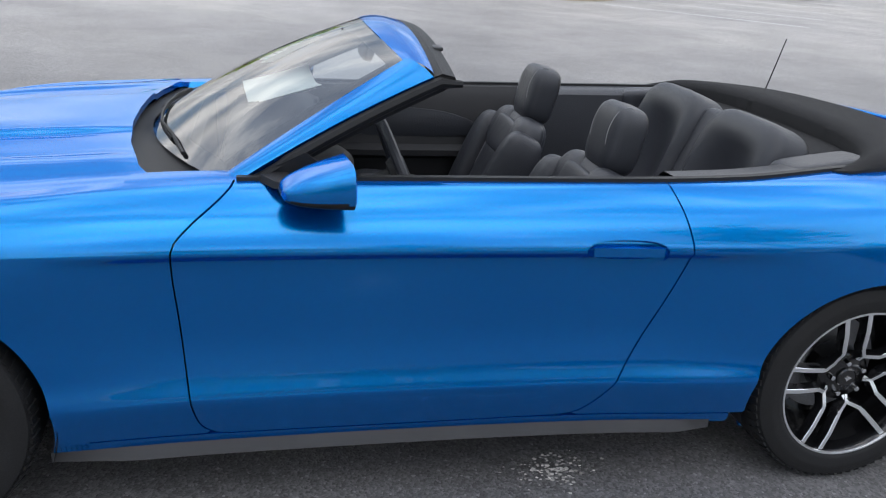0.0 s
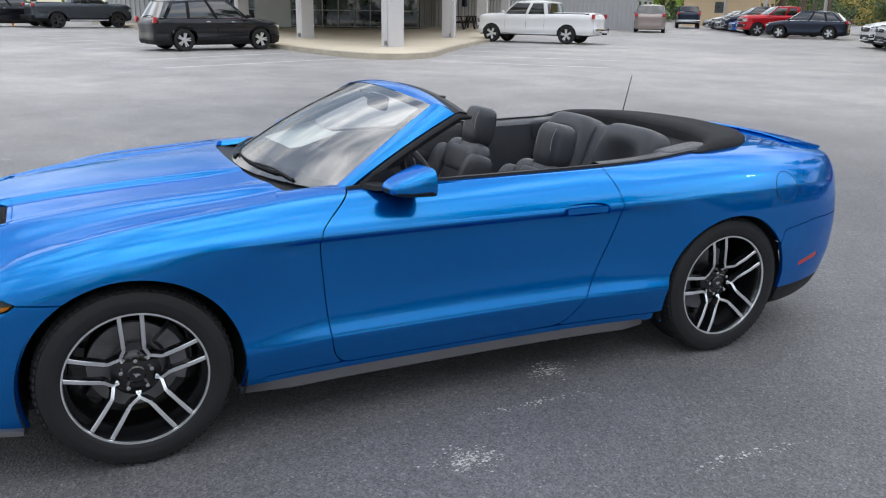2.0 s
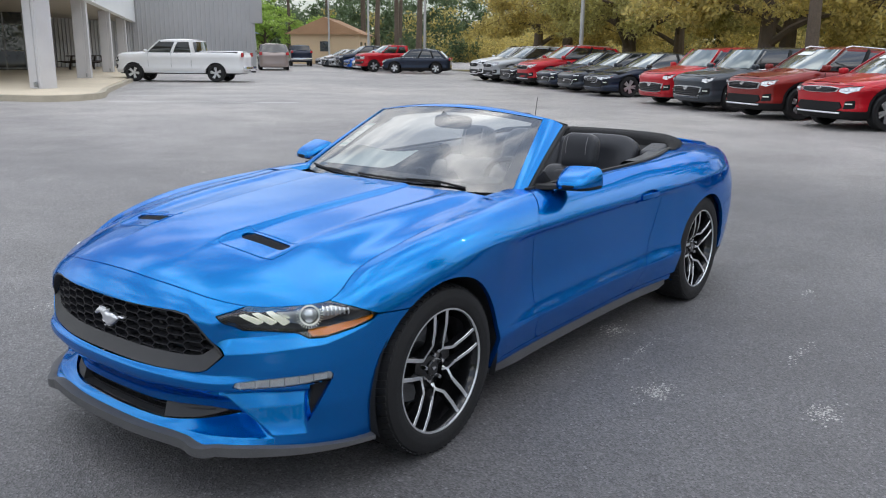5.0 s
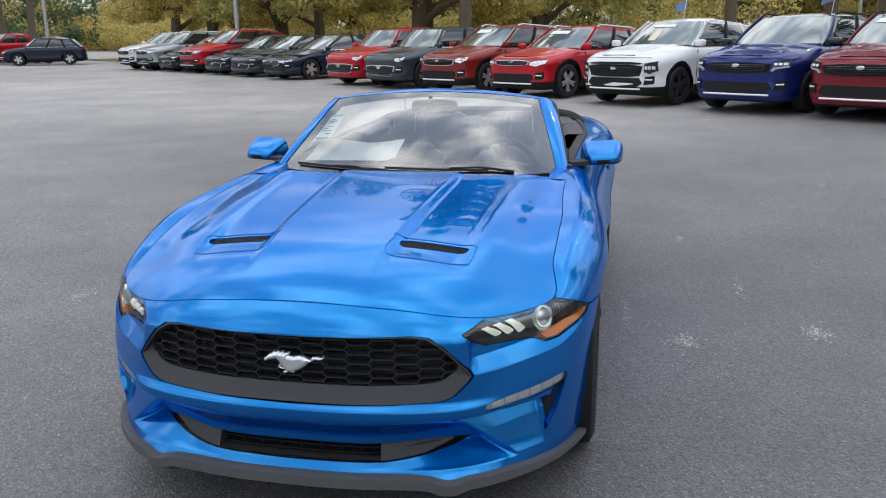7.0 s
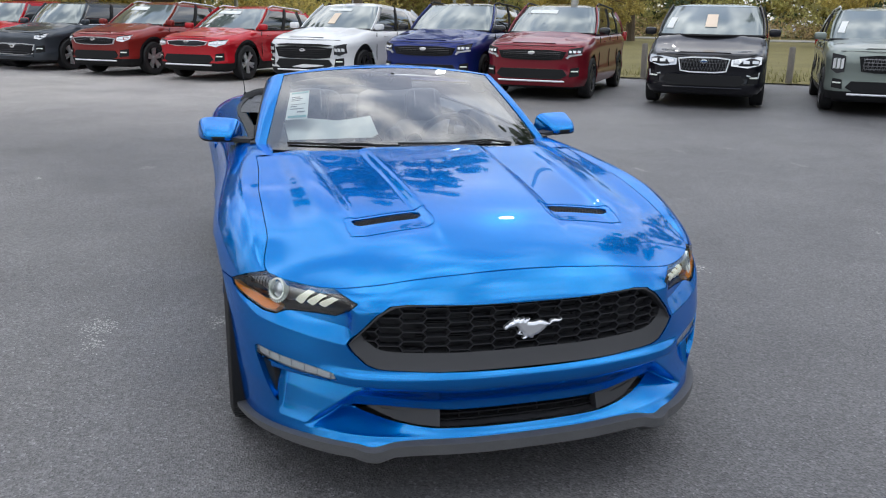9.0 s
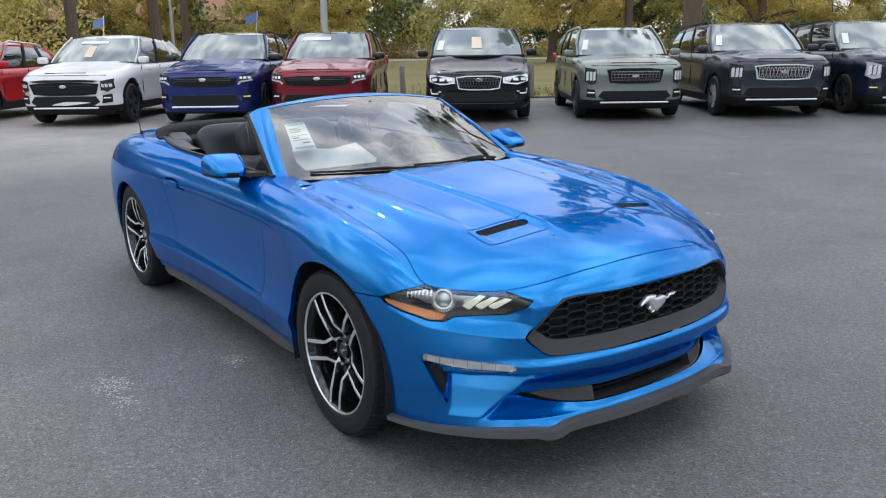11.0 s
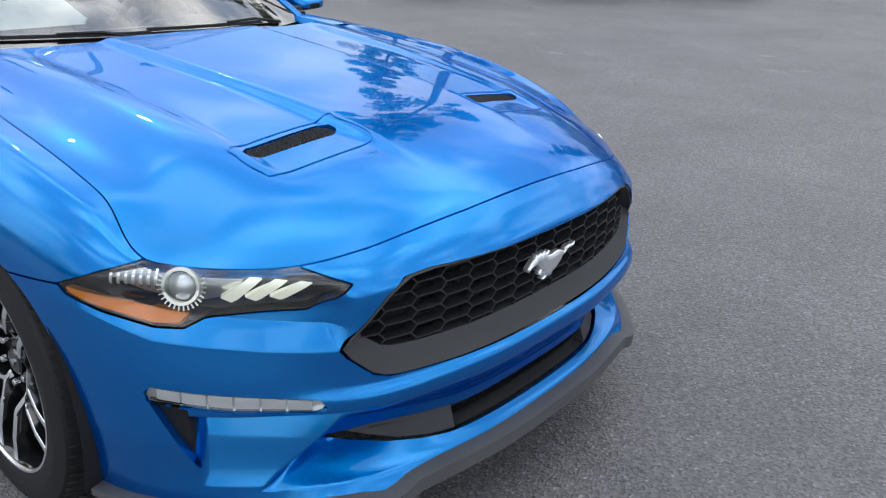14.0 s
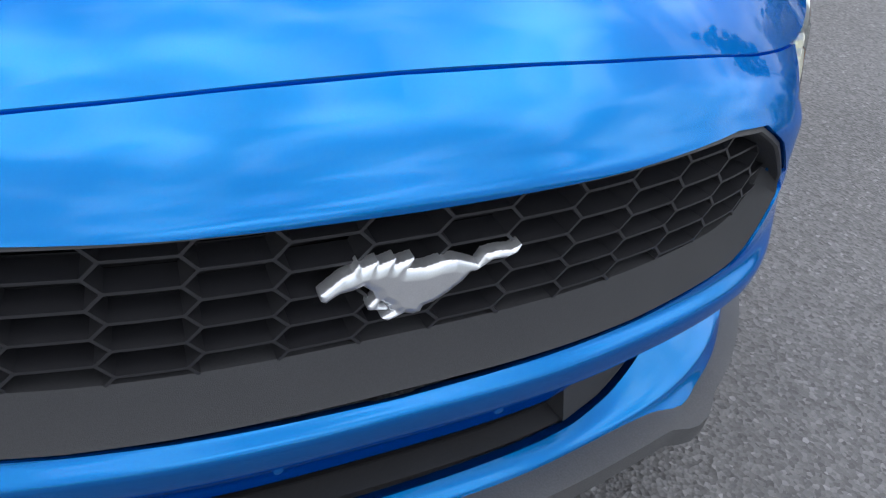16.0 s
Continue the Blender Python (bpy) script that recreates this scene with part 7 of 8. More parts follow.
def glazed(a, b, bays, z1=FZ):
    """A run of dark shop glass in bright bars."""
    a, b = Vector(a), Vector(b)
    d = b - a
    wall_run("shop_window", a, b, PLAT, z1 + 0.04, 0.06, SHOP_GLASS)
    ang = math.atan2(d.y, d.x)
    nrm = Vector((-d.y, d.x)).normalized() * 0.06
    if nrm.y < 0:
        nrm = -nrm
    for k in range(bays + 1):
        p = a + d * k / bays + nrm
        part("mullion", box((0.07, 0.08, z1 - PLAT), (p.x, p.y, (z1 + PLAT) / 2), 0, (0, 0, math.degrees(ang))), MULLION, house)
    for z in (PLAT + 0.08, PLAT + 1.0, PLAT + 2.35):
        mid = (a + b) / 2 + nrm
        part("transom", box((d.length, 0.07, 0.06), (mid.x, mid.y, z), 0, (0, 0, math.degrees(ang))), MULLION, house)


glazed((-4.6, -53.6), (-9.7, -47.0), 9)
wall_run("plain_wall", (-9.7, -47.0), (-11.6, -46.05), PLAT, FZ + 0.04, 0.2, STUCCO)
glazed((-11.6, -46.05), (-18.4, -42.6), 8)
wall_run("inner_wall", (-18.4, -42.6), (-21.6, -47.6), PLAT, FZ + 0.04, 0.2, SHOP_GLASS)
# ribbed siding: standing ribs in front of a flat sheet


def siding(a, b, z0, z1, pitch=0.30):
    a, b = Vector(a), Vector(b)
    d = b - a
    wall_run("siding_sheet", a, b, z0, z1, 0.16, SIDING)
    nrm = Vector((-d.y, d.x)).normalized()
    if nrm.dot(Vector((30, 40))) < 0:
        nrm = -nrm
    n = int(d.length / pitch)
    ang = math.degrees(math.atan2(d.y, d.x))
    for k in range(n):
        p = a + d * (k + 0.5) / n + nrm * 0.10
        part("siding_rib", box((0.10, 0.08, z1 - z0), (p.x, p.y, (z0 + z1) / 2), 0.02, (0, 0, ang), 1), SIDING, house)


siding((-2.2, -59.5), (-4.6, -53.6), PLAT, FZ + 0.04, 0.6)
siding((-21.6, -47.6), (-29.4, -50.0), PLAT, FZ + 0.04)
siding((-29.2, -50.2), (-36.0, -45.0), 0.2, 8.5)
wall_run("side_wall", (-36.0, -45.0), (-48.0, -61.0), 0.2, 8.5, 0.3, SIDING)
part("corner_flashing", box((0.9, 0.5, 5.0), (-36.25, -44.95, 6.0), 0.03, (0, 0, -37)), SIDING, house)
# picnic tables and a closed parasol under the canopy
TIMBER = mat("dark_picnic_timber", (0.05, 0.04, 0.035), 0.8, vary=0.2, vary_scale=8)
for px_, py_ in ((-20.9, -41.5), (-23.6, -45.0)):
    tb = thing("picnic_table", "dark picnic table with two benches under the canopy", "table", "picnic tables", pose(px_, py_, PLAT, 0, 0, 30))
    part("tabletop", box((1.8, 0.75, 0.05), (0, 0, 0.74), 0.01), TIMBER, tb)
    for s_ in (1, -1):
        part("bench", box((1.8, 0.28, 0.05), (0, s_ * 0.70, 0.44), 0.01), TIMBER, tb)
        part("leg_frame", box((0.08, 1.5, 0.08), (s_ * 0.6, 0, 0.40), 0.01), TIMBER, tb)
        part("leg", box((0.08, 0.10, 0.74), (s_ * 0.6, 0.28, 0.37), 0.01, (14, 0, 0)), TIMBER, tb)
        part("leg", box((0.08, 0.10, 0.74), (s_ * 0.6, -0.28, 0.37), 0.01, (-14, 0, 0)), TIMBER, tb)
pa = thing("parasol", "closed dark blue parasol by the picnic table", "parasol", "", pose(-20.9, -41.5, PLAT))
part("pole", tube([(0, 0, 0.0), (0, 0, 2.5)], 0.025, 8), MULLION, pa)
part("canopy", revolve([(0.02, 2.55), (0.09, 2.35), (0.13, 1.9), (0.17, 1.35), (0.12, 1.3), (0.02, 1.4)], 14, "Z"), PAINTS["navy"], pa)
cone = thing("safety_bollard", "orange post near the far cars", "bollard", "", pose(3.5, -52.0, 0.33))
part("post", tube([(0, 0, 0), (0, 0, 1.1)], 0.06, 10), AMBER, cone)

# small tan house and long brown-roofed building in the distance
for nm, lab, at, size, wallc, roofc in (("house", "small tan gabled house far down the lane", (-60.5, -61.5, 35), (9, 7, 3.0), (0.62, 0.47, 0.30), (0.42, 0.25, 0.14)),
                                        ("house", "low blue-roofed building far down the lane", (-58.0, -80.0, 40), (16, 9, 3.4), (0.5, 0.5, 0.48), (0.06, 0.09, 0.16)),
                                        ("house", "long low brown-roofed building beyond the road", (-95.0, 24.0, 80), (46, 12, 4.2), (0.42, 0.30, 0.20), (0.33, 0.17, 0.10))):
    ho = thing(nm, lab, "house", "", pose(at[0], at[1], 0.3, 0, 0, at[2]))
    wm = mat("far_wall", wallc, 0.8, vary=0.12, vary_scale=0.5, grain=0.08, grain_scale=20)
    rm = mat("far_roof", roofc, 0.8, vary=0.15, vary_scale=0.6, grain=0.1, grain_scale=10)
    L, W_, H_ = size
    part("wall", box((L, W_, H_), (0, 0, H_ / 2)), wm, ho)
    part("roof", prism([(-W_ / 2 - 0.5, 0), (W_ / 2 + 0.5, 0), (0, W_ * 0.24)], -L / 2 - 0.4, L / 2 + 0.4), rm, ho).matrix_basis = pose(0, 0, H_, 90, 0, 90)
    for k in range(int(L / 3)):
        for s_ in (1, -1):
            part("window", box((1.1, 0.06, 1.2), (-L / 2 + 1.5 + 3 * k, s_ * (W_ / 2 + 0.02), H_ * 0.55), 0.01), SHOP_GLASS, ho)
    part("window", box((0.06, 1.0, 1.0), (L / 2 + 0.02, 0, H_ * 0.6), 0.01), SHOP_GLASS, ho)
    part("door", box((0.06, 1.0, 2.0), (-L / 2 - 0.02, 0, 1.0), 0.01), TIMBER, ho)

# ---- trees, verge, lamp posts ----
BARK = mat("grey_brown_bark", (0.13, 0.10, 0.075), 0.95, vary=0.3, vary_scale=5, grain=0.3, grain_scale=40, bump=0.8, bump_scale=25)
LEAF_OLIVE = leaf_mat("olive_spring_leaves", (0.27, 0.25, 0.095), 0.35)
LEAF_GOLD = leaf_mat("yellow_olive_leaves", (0.30, 0.25, 0.085), 0.35)
LEAF_GREEN = leaf_mat("fresh_green_leaves", (0.20, 0.27, 0.06))
LEAF_PINE = leaf_mat("dark_pine_needles", (0.060, 0.085, 0.040))
BRUSH = leaf_mat("bare_brown_brush", (0.30, 0.23, 0.13), 0.45)
rng = np.random.default_rng(7)


def leaves(centres, radii, count, size, flat=1.0):
    """Many small leaf blades scattered in clumps, as one mesh."""
    k = rng.integers(0, len(centres), count)
    d = rng.normal(size=(count, 3))
    d /= np.linalg.norm(d, axis=1, keepdims=True)
    r = radii[k] * rng.random(count) ** 0.45
    c = centres[k] + d * r[:, None] * [1, 1, flat]
    a = rng.normal(size=(count, 3))
    a /= np.linalg.norm(a, axis=1, keepdims=True)
    b = np.cross(a, rng.normal(size=(count, 3)))
    b /= np.linalg.norm(b, axis=1, keepdims=True)
    s = size * (0.6 + 0.8 * rng.random((count, 1)))
    v = np.stack([c - a * s, c - b * s * 0.45, c + a * s, c + b * s * 0.45], 1).reshape(-1, 3)
    me = bpy.data.meshes.new("crown")
    me.from_pydata(v.tolist(), [], [(4 * i, 4 * i + 1, 4 * i + 2, 4 * i + 3) for i in range(count)])
    return me


def tree(label, height, spread, trunk_r, leaf, kind="oak", count=9000, size=0.17, at=None):
    t = thing("tree", label, "tree", "", at)
    wood = bmesh.new()
    tips, rad = [], []
    clear = height * (0.13 if kind == "oak" else 0.55 if kind == "pine" else 0.28)
    top = [(0.0, 0.0, -0.3)]
    for k in range(1, 7):
        top.append((top[-1][0] + rng.normal() * 0.02 * height * 0.25, top[-1][1] + rng.normal() * 0.02 * height * 0.25, height * (0.62 if kind == "oak" else 0.95) * k / 6))
    tube(catmull(top, 14), list(np.interp(np.linspace(0, 1, 14), [0, 0.08, 0.5, 1], [trunk_r * 1.35, trunk_r, trunk_r * 0.62, trunk_r * 0.18])), 9, bm=wood)
    limbs = 11 if kind == "oak" else 16
    for k in range(limbs):
        f_ = k / (limbs - 1)
        z0 = clear + (height * (0.60 if kind == "oak" else 0.92) - clear) * f_ * 0.92
        i = np.interp(z0, [p[2] for p in top], range(7))
        j = min(int(i), 5)
        base = np.array(top[j]) * (1 - (i - j)) + np.array(top[j + 1]) * (i - j)
        ang = 2.4 * k + rng.normal() * 0.3
        reach = spread * (0.55 + 0.45 * rng.random()) * (1.0 if kind == "oak" else (1.0 - 0.75 * f_))
        up = height * (0.06 + 0.28 * rng.random()) if kind == "oak" else height * 0.03
        pts = [base, base + np.array([math.cos(ang) * reach * 0.35, math.sin(ang) * reach * 0.35, up * 0.55]), base + np.array([math.cos(ang + 0.2) * reach * 0.75, math.sin(ang + 0.2) * reach * 0.75, up * 0.85]),
               base + np.array([math.cos(ang + 0.1) * reach, math.sin(ang + 0.1) * reach, up])]
        line = catmull(pts, 9)
        tube(line, list(np.linspace(trunk_r * (0.45 if kind == "oak" else 0.22), 0.02, 9)), 6, bm=wood)
        for u in ((4, 6, 8) if kind == "oak" else (5, 8)):
            for _ in range(4 if kind == "oak" else 2):
                off = rng.normal(size=3) * [spread * 0.16, spread * 0.16, height * 0.055]
                q = line[u] + off
                tips.append(q)
                rad.append((0.10 + 0.13 * rng.random()) * spread * (1.0 if kind == "oak" else 1.25))
                tube([line[u], (line[u] + q) / 2 + rng.normal(size=3) * 0.1, q], [0.035, 0.022, 0.010], 4, bm=wood)
    part("trunk", wood, BARK, t)
    me = leaves(np.array(tips), np.array(rad), count, size, 0.62 if kind == "oak" else 0.5)
    me.materials.append(leaf)
    cr = new("crown", me)
    cr.parent = t
    return t


def plant(src, x, y, turn=0.0, scale=1.0):
    z = float(rise(x, y))
    m = Matrix.Translation((x, y, z)) @ Matrix.Rotation(radians(turn), 4, "Z")
    c = copy_thing(src, m)
    c.scale = (scale, scale, scale * (0.92 + 0.16 * ((turn * 7) % 10) / 10))
    return c


oak_a = tree("wide olive-green oak with low spreading limbs", 11.5, 6.2, 0.42, LEAF_OLIVE, "oak", 46000, 0.11, pose(-38.5, -17.0, 0.33))
oak_b = tree("broad oak in yellow-green spring leaf", 12.5, 5.6, 0.38, LEAF_GOLD, "oak", 46000, 0.11, pose(-31.0, -7.5, 0.33, 0, 0, 40))
oak_c = tree("fresh bright green tree far down the lane", 9.0, 4.0, 0.3, LEAF_GREEN, "oak", 9000, 0.16, pose(-74, -88, 0.33))
pine_a = tree("tall pine with a bare trunk and dark needles", 21.0, 4.0, 0.30, LEAF_PINE, "pine", 11000, 0.16, pose(-13.6, 20.3, 0.33))
pine_b = tree("tall slender dark pine", 18.0, 3.2, 0.25, LEAF_PINE, "pine", 9000, 0.16, pose(-31.9, 5.3, 0.33))
for k, (x, y, s_) in enumerate(((-44.5, -24.0, 1.05), (-37.0, -3.0, 0.95), (-52.0, -31.0, 1.1), (-43.0, -10.0, 1.15), (-58.0, -22.0, 1.2), (-50.0, -4.0, 1.2))):
    plant(oak_a if k % 2 else oak_b, x, y, 57 * k + 20, s_)
# beyond the road behind the row
for k in range(17):
    a = -22 + 9.0 * k
    r = 74 + 9 * ((k * 37) % 5) / 4
    plant((oak_a, oak_b, oak_a)[k % 3], -4 + -math.cos(radians(a)) * r, 4 + math.sin(radians(a)) * r, 77 * k, 1.15 + 0.1 * (k % 3))
# nearer trees on the verge
for x, y, s_ in ((-46, 24, 0.9), (-38, 37, 0.9), (-29, 47, 1.0), (-14, 52, 0.95)):
    plant(oak_b, x, y, x * 9, s_)
for x, y, s_ in ((-39.0, 10.8, 1.0), (-48.0, 27.0, 1.1), (-6.0, 36.0, 1.0), (-50, 16, 1.1), (-34, 40, 1.1), (-26.0, -4.6, 0.9)):
    plant(pine_a if int(x) % 2 else pine_b, x, y, x * 13, s_)
# far end of the lane
for k, (x, y, s_) in enumerate(((-64, -72, 1.0), (-70, -66, 1.15), (-60, -52, 1.1), (-56, -46, 1.0), (-78, -80, 1.2), (-66, -60, 1.05), (-84, -72, 1.25))):
    plant(pine_a if k % 2 else pine_b, x, y, 31 * k, s_)
for k, (x, y, s_) in enumerate(((-66, -92, 1.2), (-80, -98, 1.3), (-58, -98, 1.2), (-64, -70, 0.75), (-3.5, -66, 0.9), (2.5, -72, 1.0), (8, -64, 0.9))):
    plant(oak_c, x, y, 61 * k, s_)

# grass verge behind the row, worn road beyond it
GRASS = mat("dry_spring_grass", (0.19, 0.165, 0.062), 0.95, vary=0.4, vary_scale=0.4, grain=0.35, grain_scale=20, bump=0.6, bump_scale=40)
ROAD = mat("pale_road", (0.34, 0.33, 0.31), 0.9, vary=0.12, vary_scale=0.3, grain=0.1, grain_scale=30)
rd, rn = Vector((0.592, 0.806)), Vector((-0.806, 0.592))
row0 = Vector((-8.51, 7.47))


def strip(name, near, far, along0, along1, lift, m, lab, cat):
    """A strip of land beside the lot that follows the ground."""
    rows = []
    for u in np.linspace(along0, along1, 40):
        row = []
        for v in np.linspace(near, far, 12):
            p = row0 + rd * u + rn * v
            row.append((p.x, p.y, float(rise(p.x, p.y)) + lift))
        rows.append(row)
    b = shell(*grid_skin(np.array(rows)), lip=0.0)
    for f_ in b.faces:
        f_.normal_flip() if f_.normal.z < 0 else None
    return tagged(part(name, b, m), lab, cat, kind="structure")


strip("grass_verge", 5.3, 52.0, -58.0, 70.0, 0.03, GRASS, "dry green and brown grass verge behind the lot", "grass")
strip("road", 53.0, 60.0, -80.0, 90.0, 0.05, ROAD, "pale road beyond the grass", "road")
strip("far_verge", 60.5, 150.0, -120.0, 120.0, 0.04, GRASS, "grass beyond the road", "grass")
POST = mat("grey_timber_post", (0.22, 0.20, 0.17), 0.9, vary=0.25, vary_scale=8, grain=0.2, grain_scale=60)
for k in range(22):
    p = row0 + rd * (-38 + 3.3 * k) + rn * (5.45 + 0.1 * math.sin(k * 2.1))
    b = thing("timber_post", "short grey timber post at the edge of the grass", "post", "posts along the verge", pose(p.x, p.y, float(rise(p.x, p.y)), 2 * math.sin(k), 2 * math.cos(k * 3), 17 * k))
    part("post", revolve([(0.0, 0.86), (0.05, 0.85), (0.07, 0.82), (0.075, 0.0)], 12, "Z"), POST, b)
# brush under the trees
bt = np.array([(*(row0 + rd * u + rn * v), 0.9) for u, v in zip(rng.uniform(-60, 70, 240), rng.uniform(62, 72, 240))])
me = leaves(bt, rng.uniform(0.9, 2.4, 240), 26000, 0.16, 0.7)
me.materials.append(BRUSH)
tagged(new("undergrowth", me), "brown bare undergrowth beneath the trees", "undergrowth", kind="stuff")
bt = np.array([(*(row0 + rd * u + rn * v), 1.0) for u, v in zip(rng.uniform(-75, -24, 120), rng.uniform(22, 34, 120))])
me = leaves(bt, rng.uniform(0.8, 2.0, 120), 12000, 0.15, 0.8)
me.materials.append(LEAF_OLIVE)
tagged(new("hedge", me), "olive hedge under the oaks", "hedge", kind="stuff")
# woods that close the view behind the verge and the lane
def woods(n, u0, u1, v0, v1, top, count, size, m, lab):
    u, v_ = rng.uniform(u0, u1, n), rng.uniform(v0, v1, n)
    c = np.stack([row0.x + rd.x * u + rn.x * v_, row0.y + rd.y * u + rn.y * v_, 0.5 + rng.random(n) ** 1.3 * top * (0.75 + 0.25 * np.sin(u * 0.31) + 0.15 * np.sin(u * 0.83))], 1)
    me_ = leaves(c, rng.uniform(1.0, 2.6, n), count, size, 0.8)
    me_.materials.append(m)
    tagged(new("far_woods", me_), lab, "woods", kind="stuff")


woods(400, -45, 75, 64, 82, 8.5, 90000, 0.20, LEAF_OLIVE, "olive-green woods beyond the road")
woods(160, -45, 75, 66, 84, 13.0, 14000, 0.30, LEAF_PINE, "dark evergreen woods beyond the road")
woods(420, -110, -26, 22, 46, 8.0, 110000, 0.16, LEAF_GOLD, "olive-green woods behind the far cars")
woods(260, -120, -34, 30, 64, 13.0, 34000, 0.28, LEAF_PINE, "dark pine woods behind the far cars")
woods(220, -170, -105, 0, 70, 12.0, 26000, 0.30, LEAF_PINE, "dark pine woods at the end of the lane")
woods(26, -150, -125, -18, 8, 6.0, 5000, 0.26, LEAF_GREEN, "fresh green trees at the end of the lane")
woods(240, -150, -110, -2, 30, 13.0, 34000, 0.30, LEAF_PINE, "dark pines beyond the houses")
woods(90, -140, -108, 4, 30, 7.0, 12000, 0.26, LEAF_GOLD, "yellow-olive trees beyond the houses")
# woods across the lot on the far side, that the car's flank mirrors
for n_far, centre_, spread_ in ((150, (6.0, 62.0), (75.0, 7.0)), (110, (66.0, 8.0), (7.0, 60.0))):
    c_far = np.stack([centre_[0] + rng.uniform(-1, 1, n_far) * spread_[0], centre_[1] + rng.uniform(-1, 1, n_far) * spread_[1], 0.8 + rng.random(n_far) ** 1.2 * 11.0], 1)
    me = leaves(c_far, rng.uniform(1.6, 3.4, n_far), 16000, 0.42, 0.9)
    me.materials.append(LEAF_PINE)
    tagged(new("far_woods", me), "dark woods at the open side of the lot", "woods", kind="stuff")
# grass blades near the posts
gx = rng.uniform(-34, 38, 9000)
gv = 5.35 + rng.exponential(1.6, 9000)
bx2 = row0.x + rd.x * gx + rn.x * gv
by2 = row0.y + rd.y * gx + rn.y * gv
bz2 = rise(bx2, by2) + 0.03
lean = rng.normal(size=(9000, 2)) * 0.05
hh = rng.uniform(0.06, 0.20, 9000)
v = np.stack([np.stack([bx2 - 0.012, by2, bz2], 1), np.stack([bx2 + 0.012, by2, bz2], 1), np.stack([bx2 + lean[:, 0], by2 + lean[:, 1], bz2 + hh], 1)], 1).reshape(-1, 3)
me = bpy.data.meshes.new("grass_blades")
me.from_pydata(v.tolist(), [], [(3 * i, 3 * i + 1, 3 * i + 2) for i in range(9000)])
me.materials.append(mat("grass_blade", (0.20, 0.19, 0.055), 0.8, island=0.5))
tagged(new("grass_blades", me), "ragged grass at the edge of the lot", "grass", kind="stuff")

# lamp posts
POLE = mat("galvanised_pole", (0.50, 0.50, 0.49), 0.5, 0.3, vary=0.1, vary_scale=3, grain=0.05, grain_scale=50)


def lamp_post(x, y, r=0.10, h=9.0):
    z = float(rise(x, y))
    p = thing("lamp_post", "tall pale lamp post behind the parked cars", "lamp post", "lamp posts", pose(x, y, z))
    part("pole", tube([(0, 0, -0.1), (0, 0, h)], [r, r * 0.7], 12), POLE, p)
    part("base", revolve([(0.0, 0.5), (r * 2.2, 0.48), (r * 2.4, 0.0)], 16, "Z"), CONCRETE, p)
    part("arm", tube([(0, 0, h - 0.1), (0.9, 0, h)], 0.04, 8), POLE, p)
    part("lamp_head", box((0.7, 0.35, 0.14), (1.2, 0, h), 0.03), POLE, p)


for x, y, r in ((-17.3, 8.9, 0.11), (-32.5, -16.7, 0.11), (-43.0, -34.8, 0.11), (-52.0, -48.5, 0.11), (-56.5, -58.0, 0.10), (-40.0, 0.5, 0.11), (-45, 13.5, 0.10)):
    lamp_post(x, y, r)
# small flags on two roofs
FLAG = mat("blue_flag_cloth", (0.16, 0.22, 0.42), 0.8, vary=0.1, vary_scale=10)
for x, y, z in ((-14.84, 2.29, 1.885), (-12.44, 4.76, 1.925)):
    fl = thing("roof_flag", "small blue and white flag on a car roof", "flag", "flags", pose(x, y, z, 0, 0, 60))
    part("stick", tube([(0, 0, -0.08), (0.05, 0, 0.36)], 0.006, 6), PAPER, fl)
    part("cloth", shell(*grid_skin(np.array([[(0.05 - 0.25 * u + 0.01 * v, 0.02 * math.sin(6 * u), 0.16 + 0.18 * v - 0.10 * u) for u in np.linspace(0, 1, 8)] for v in np.linspace(0, 1, 5)])), lip=0.001), FLAG, fl)

# ---- ground ----
ASPHALT = bpy.data.materials.new("weathered_asphalt")
ASPHALT.use_nodes = True
n_, l_ = ASPHALT.node_tree.nodes, ASPHALT.node_tree.links
p_ = n_["Principled BSDF"]
p_.inputs["Roughness"].default_value = 0.55
co_ = n_.new("ShaderNodeTexCoord")


def tex(kind, scale, detail=4.0, rough=0.55):
    t = n_.new(kind)
    t.inputs["Scale"].default_value = scale
    if kind == "ShaderNodeTexNoise":
        t.inputs["Detail"].default_value, t.inputs["Roughness"].default_value = detail, rough
    l_.new(co_.outputs["Object"], t.inputs["Vector"])
    return t


def ramp(src, stops):
    r = n_.new("ShaderNodeValToRGB")
    while len(r.color_ramp.elements) < len(stops):
        r.color_ramp.elements.new(0.5)
    for e, (pos, v) in zip(r.color_ramp.elements, stops):
        e.position, e.color = pos, (v, v, v, 1) if not isinstance(v, tuple) else (*v, 1)
    l_.new(src, r.inputs["Fac"])
    return r.outputs["Color"]


def blend(a, b, fac=1.0, mode="MULTIPLY"):
    m = n_.new("ShaderNodeMix")
    m.data_type, m.blend_type = "RGBA", mode
    if isinstance(fac, float):
        m.inputs["Factor"].default_value = fac
    else:
        l_.new(fac, m.inputs["Factor"])
    for sock, val in (("A", a), ("B", b)):
        if isinstance(val, tuple):
            m.inputs[sock].default_value = (*val, 1)
        else:
            l_.new(val, m.inputs[sock])
    return m.outputs["Result"]


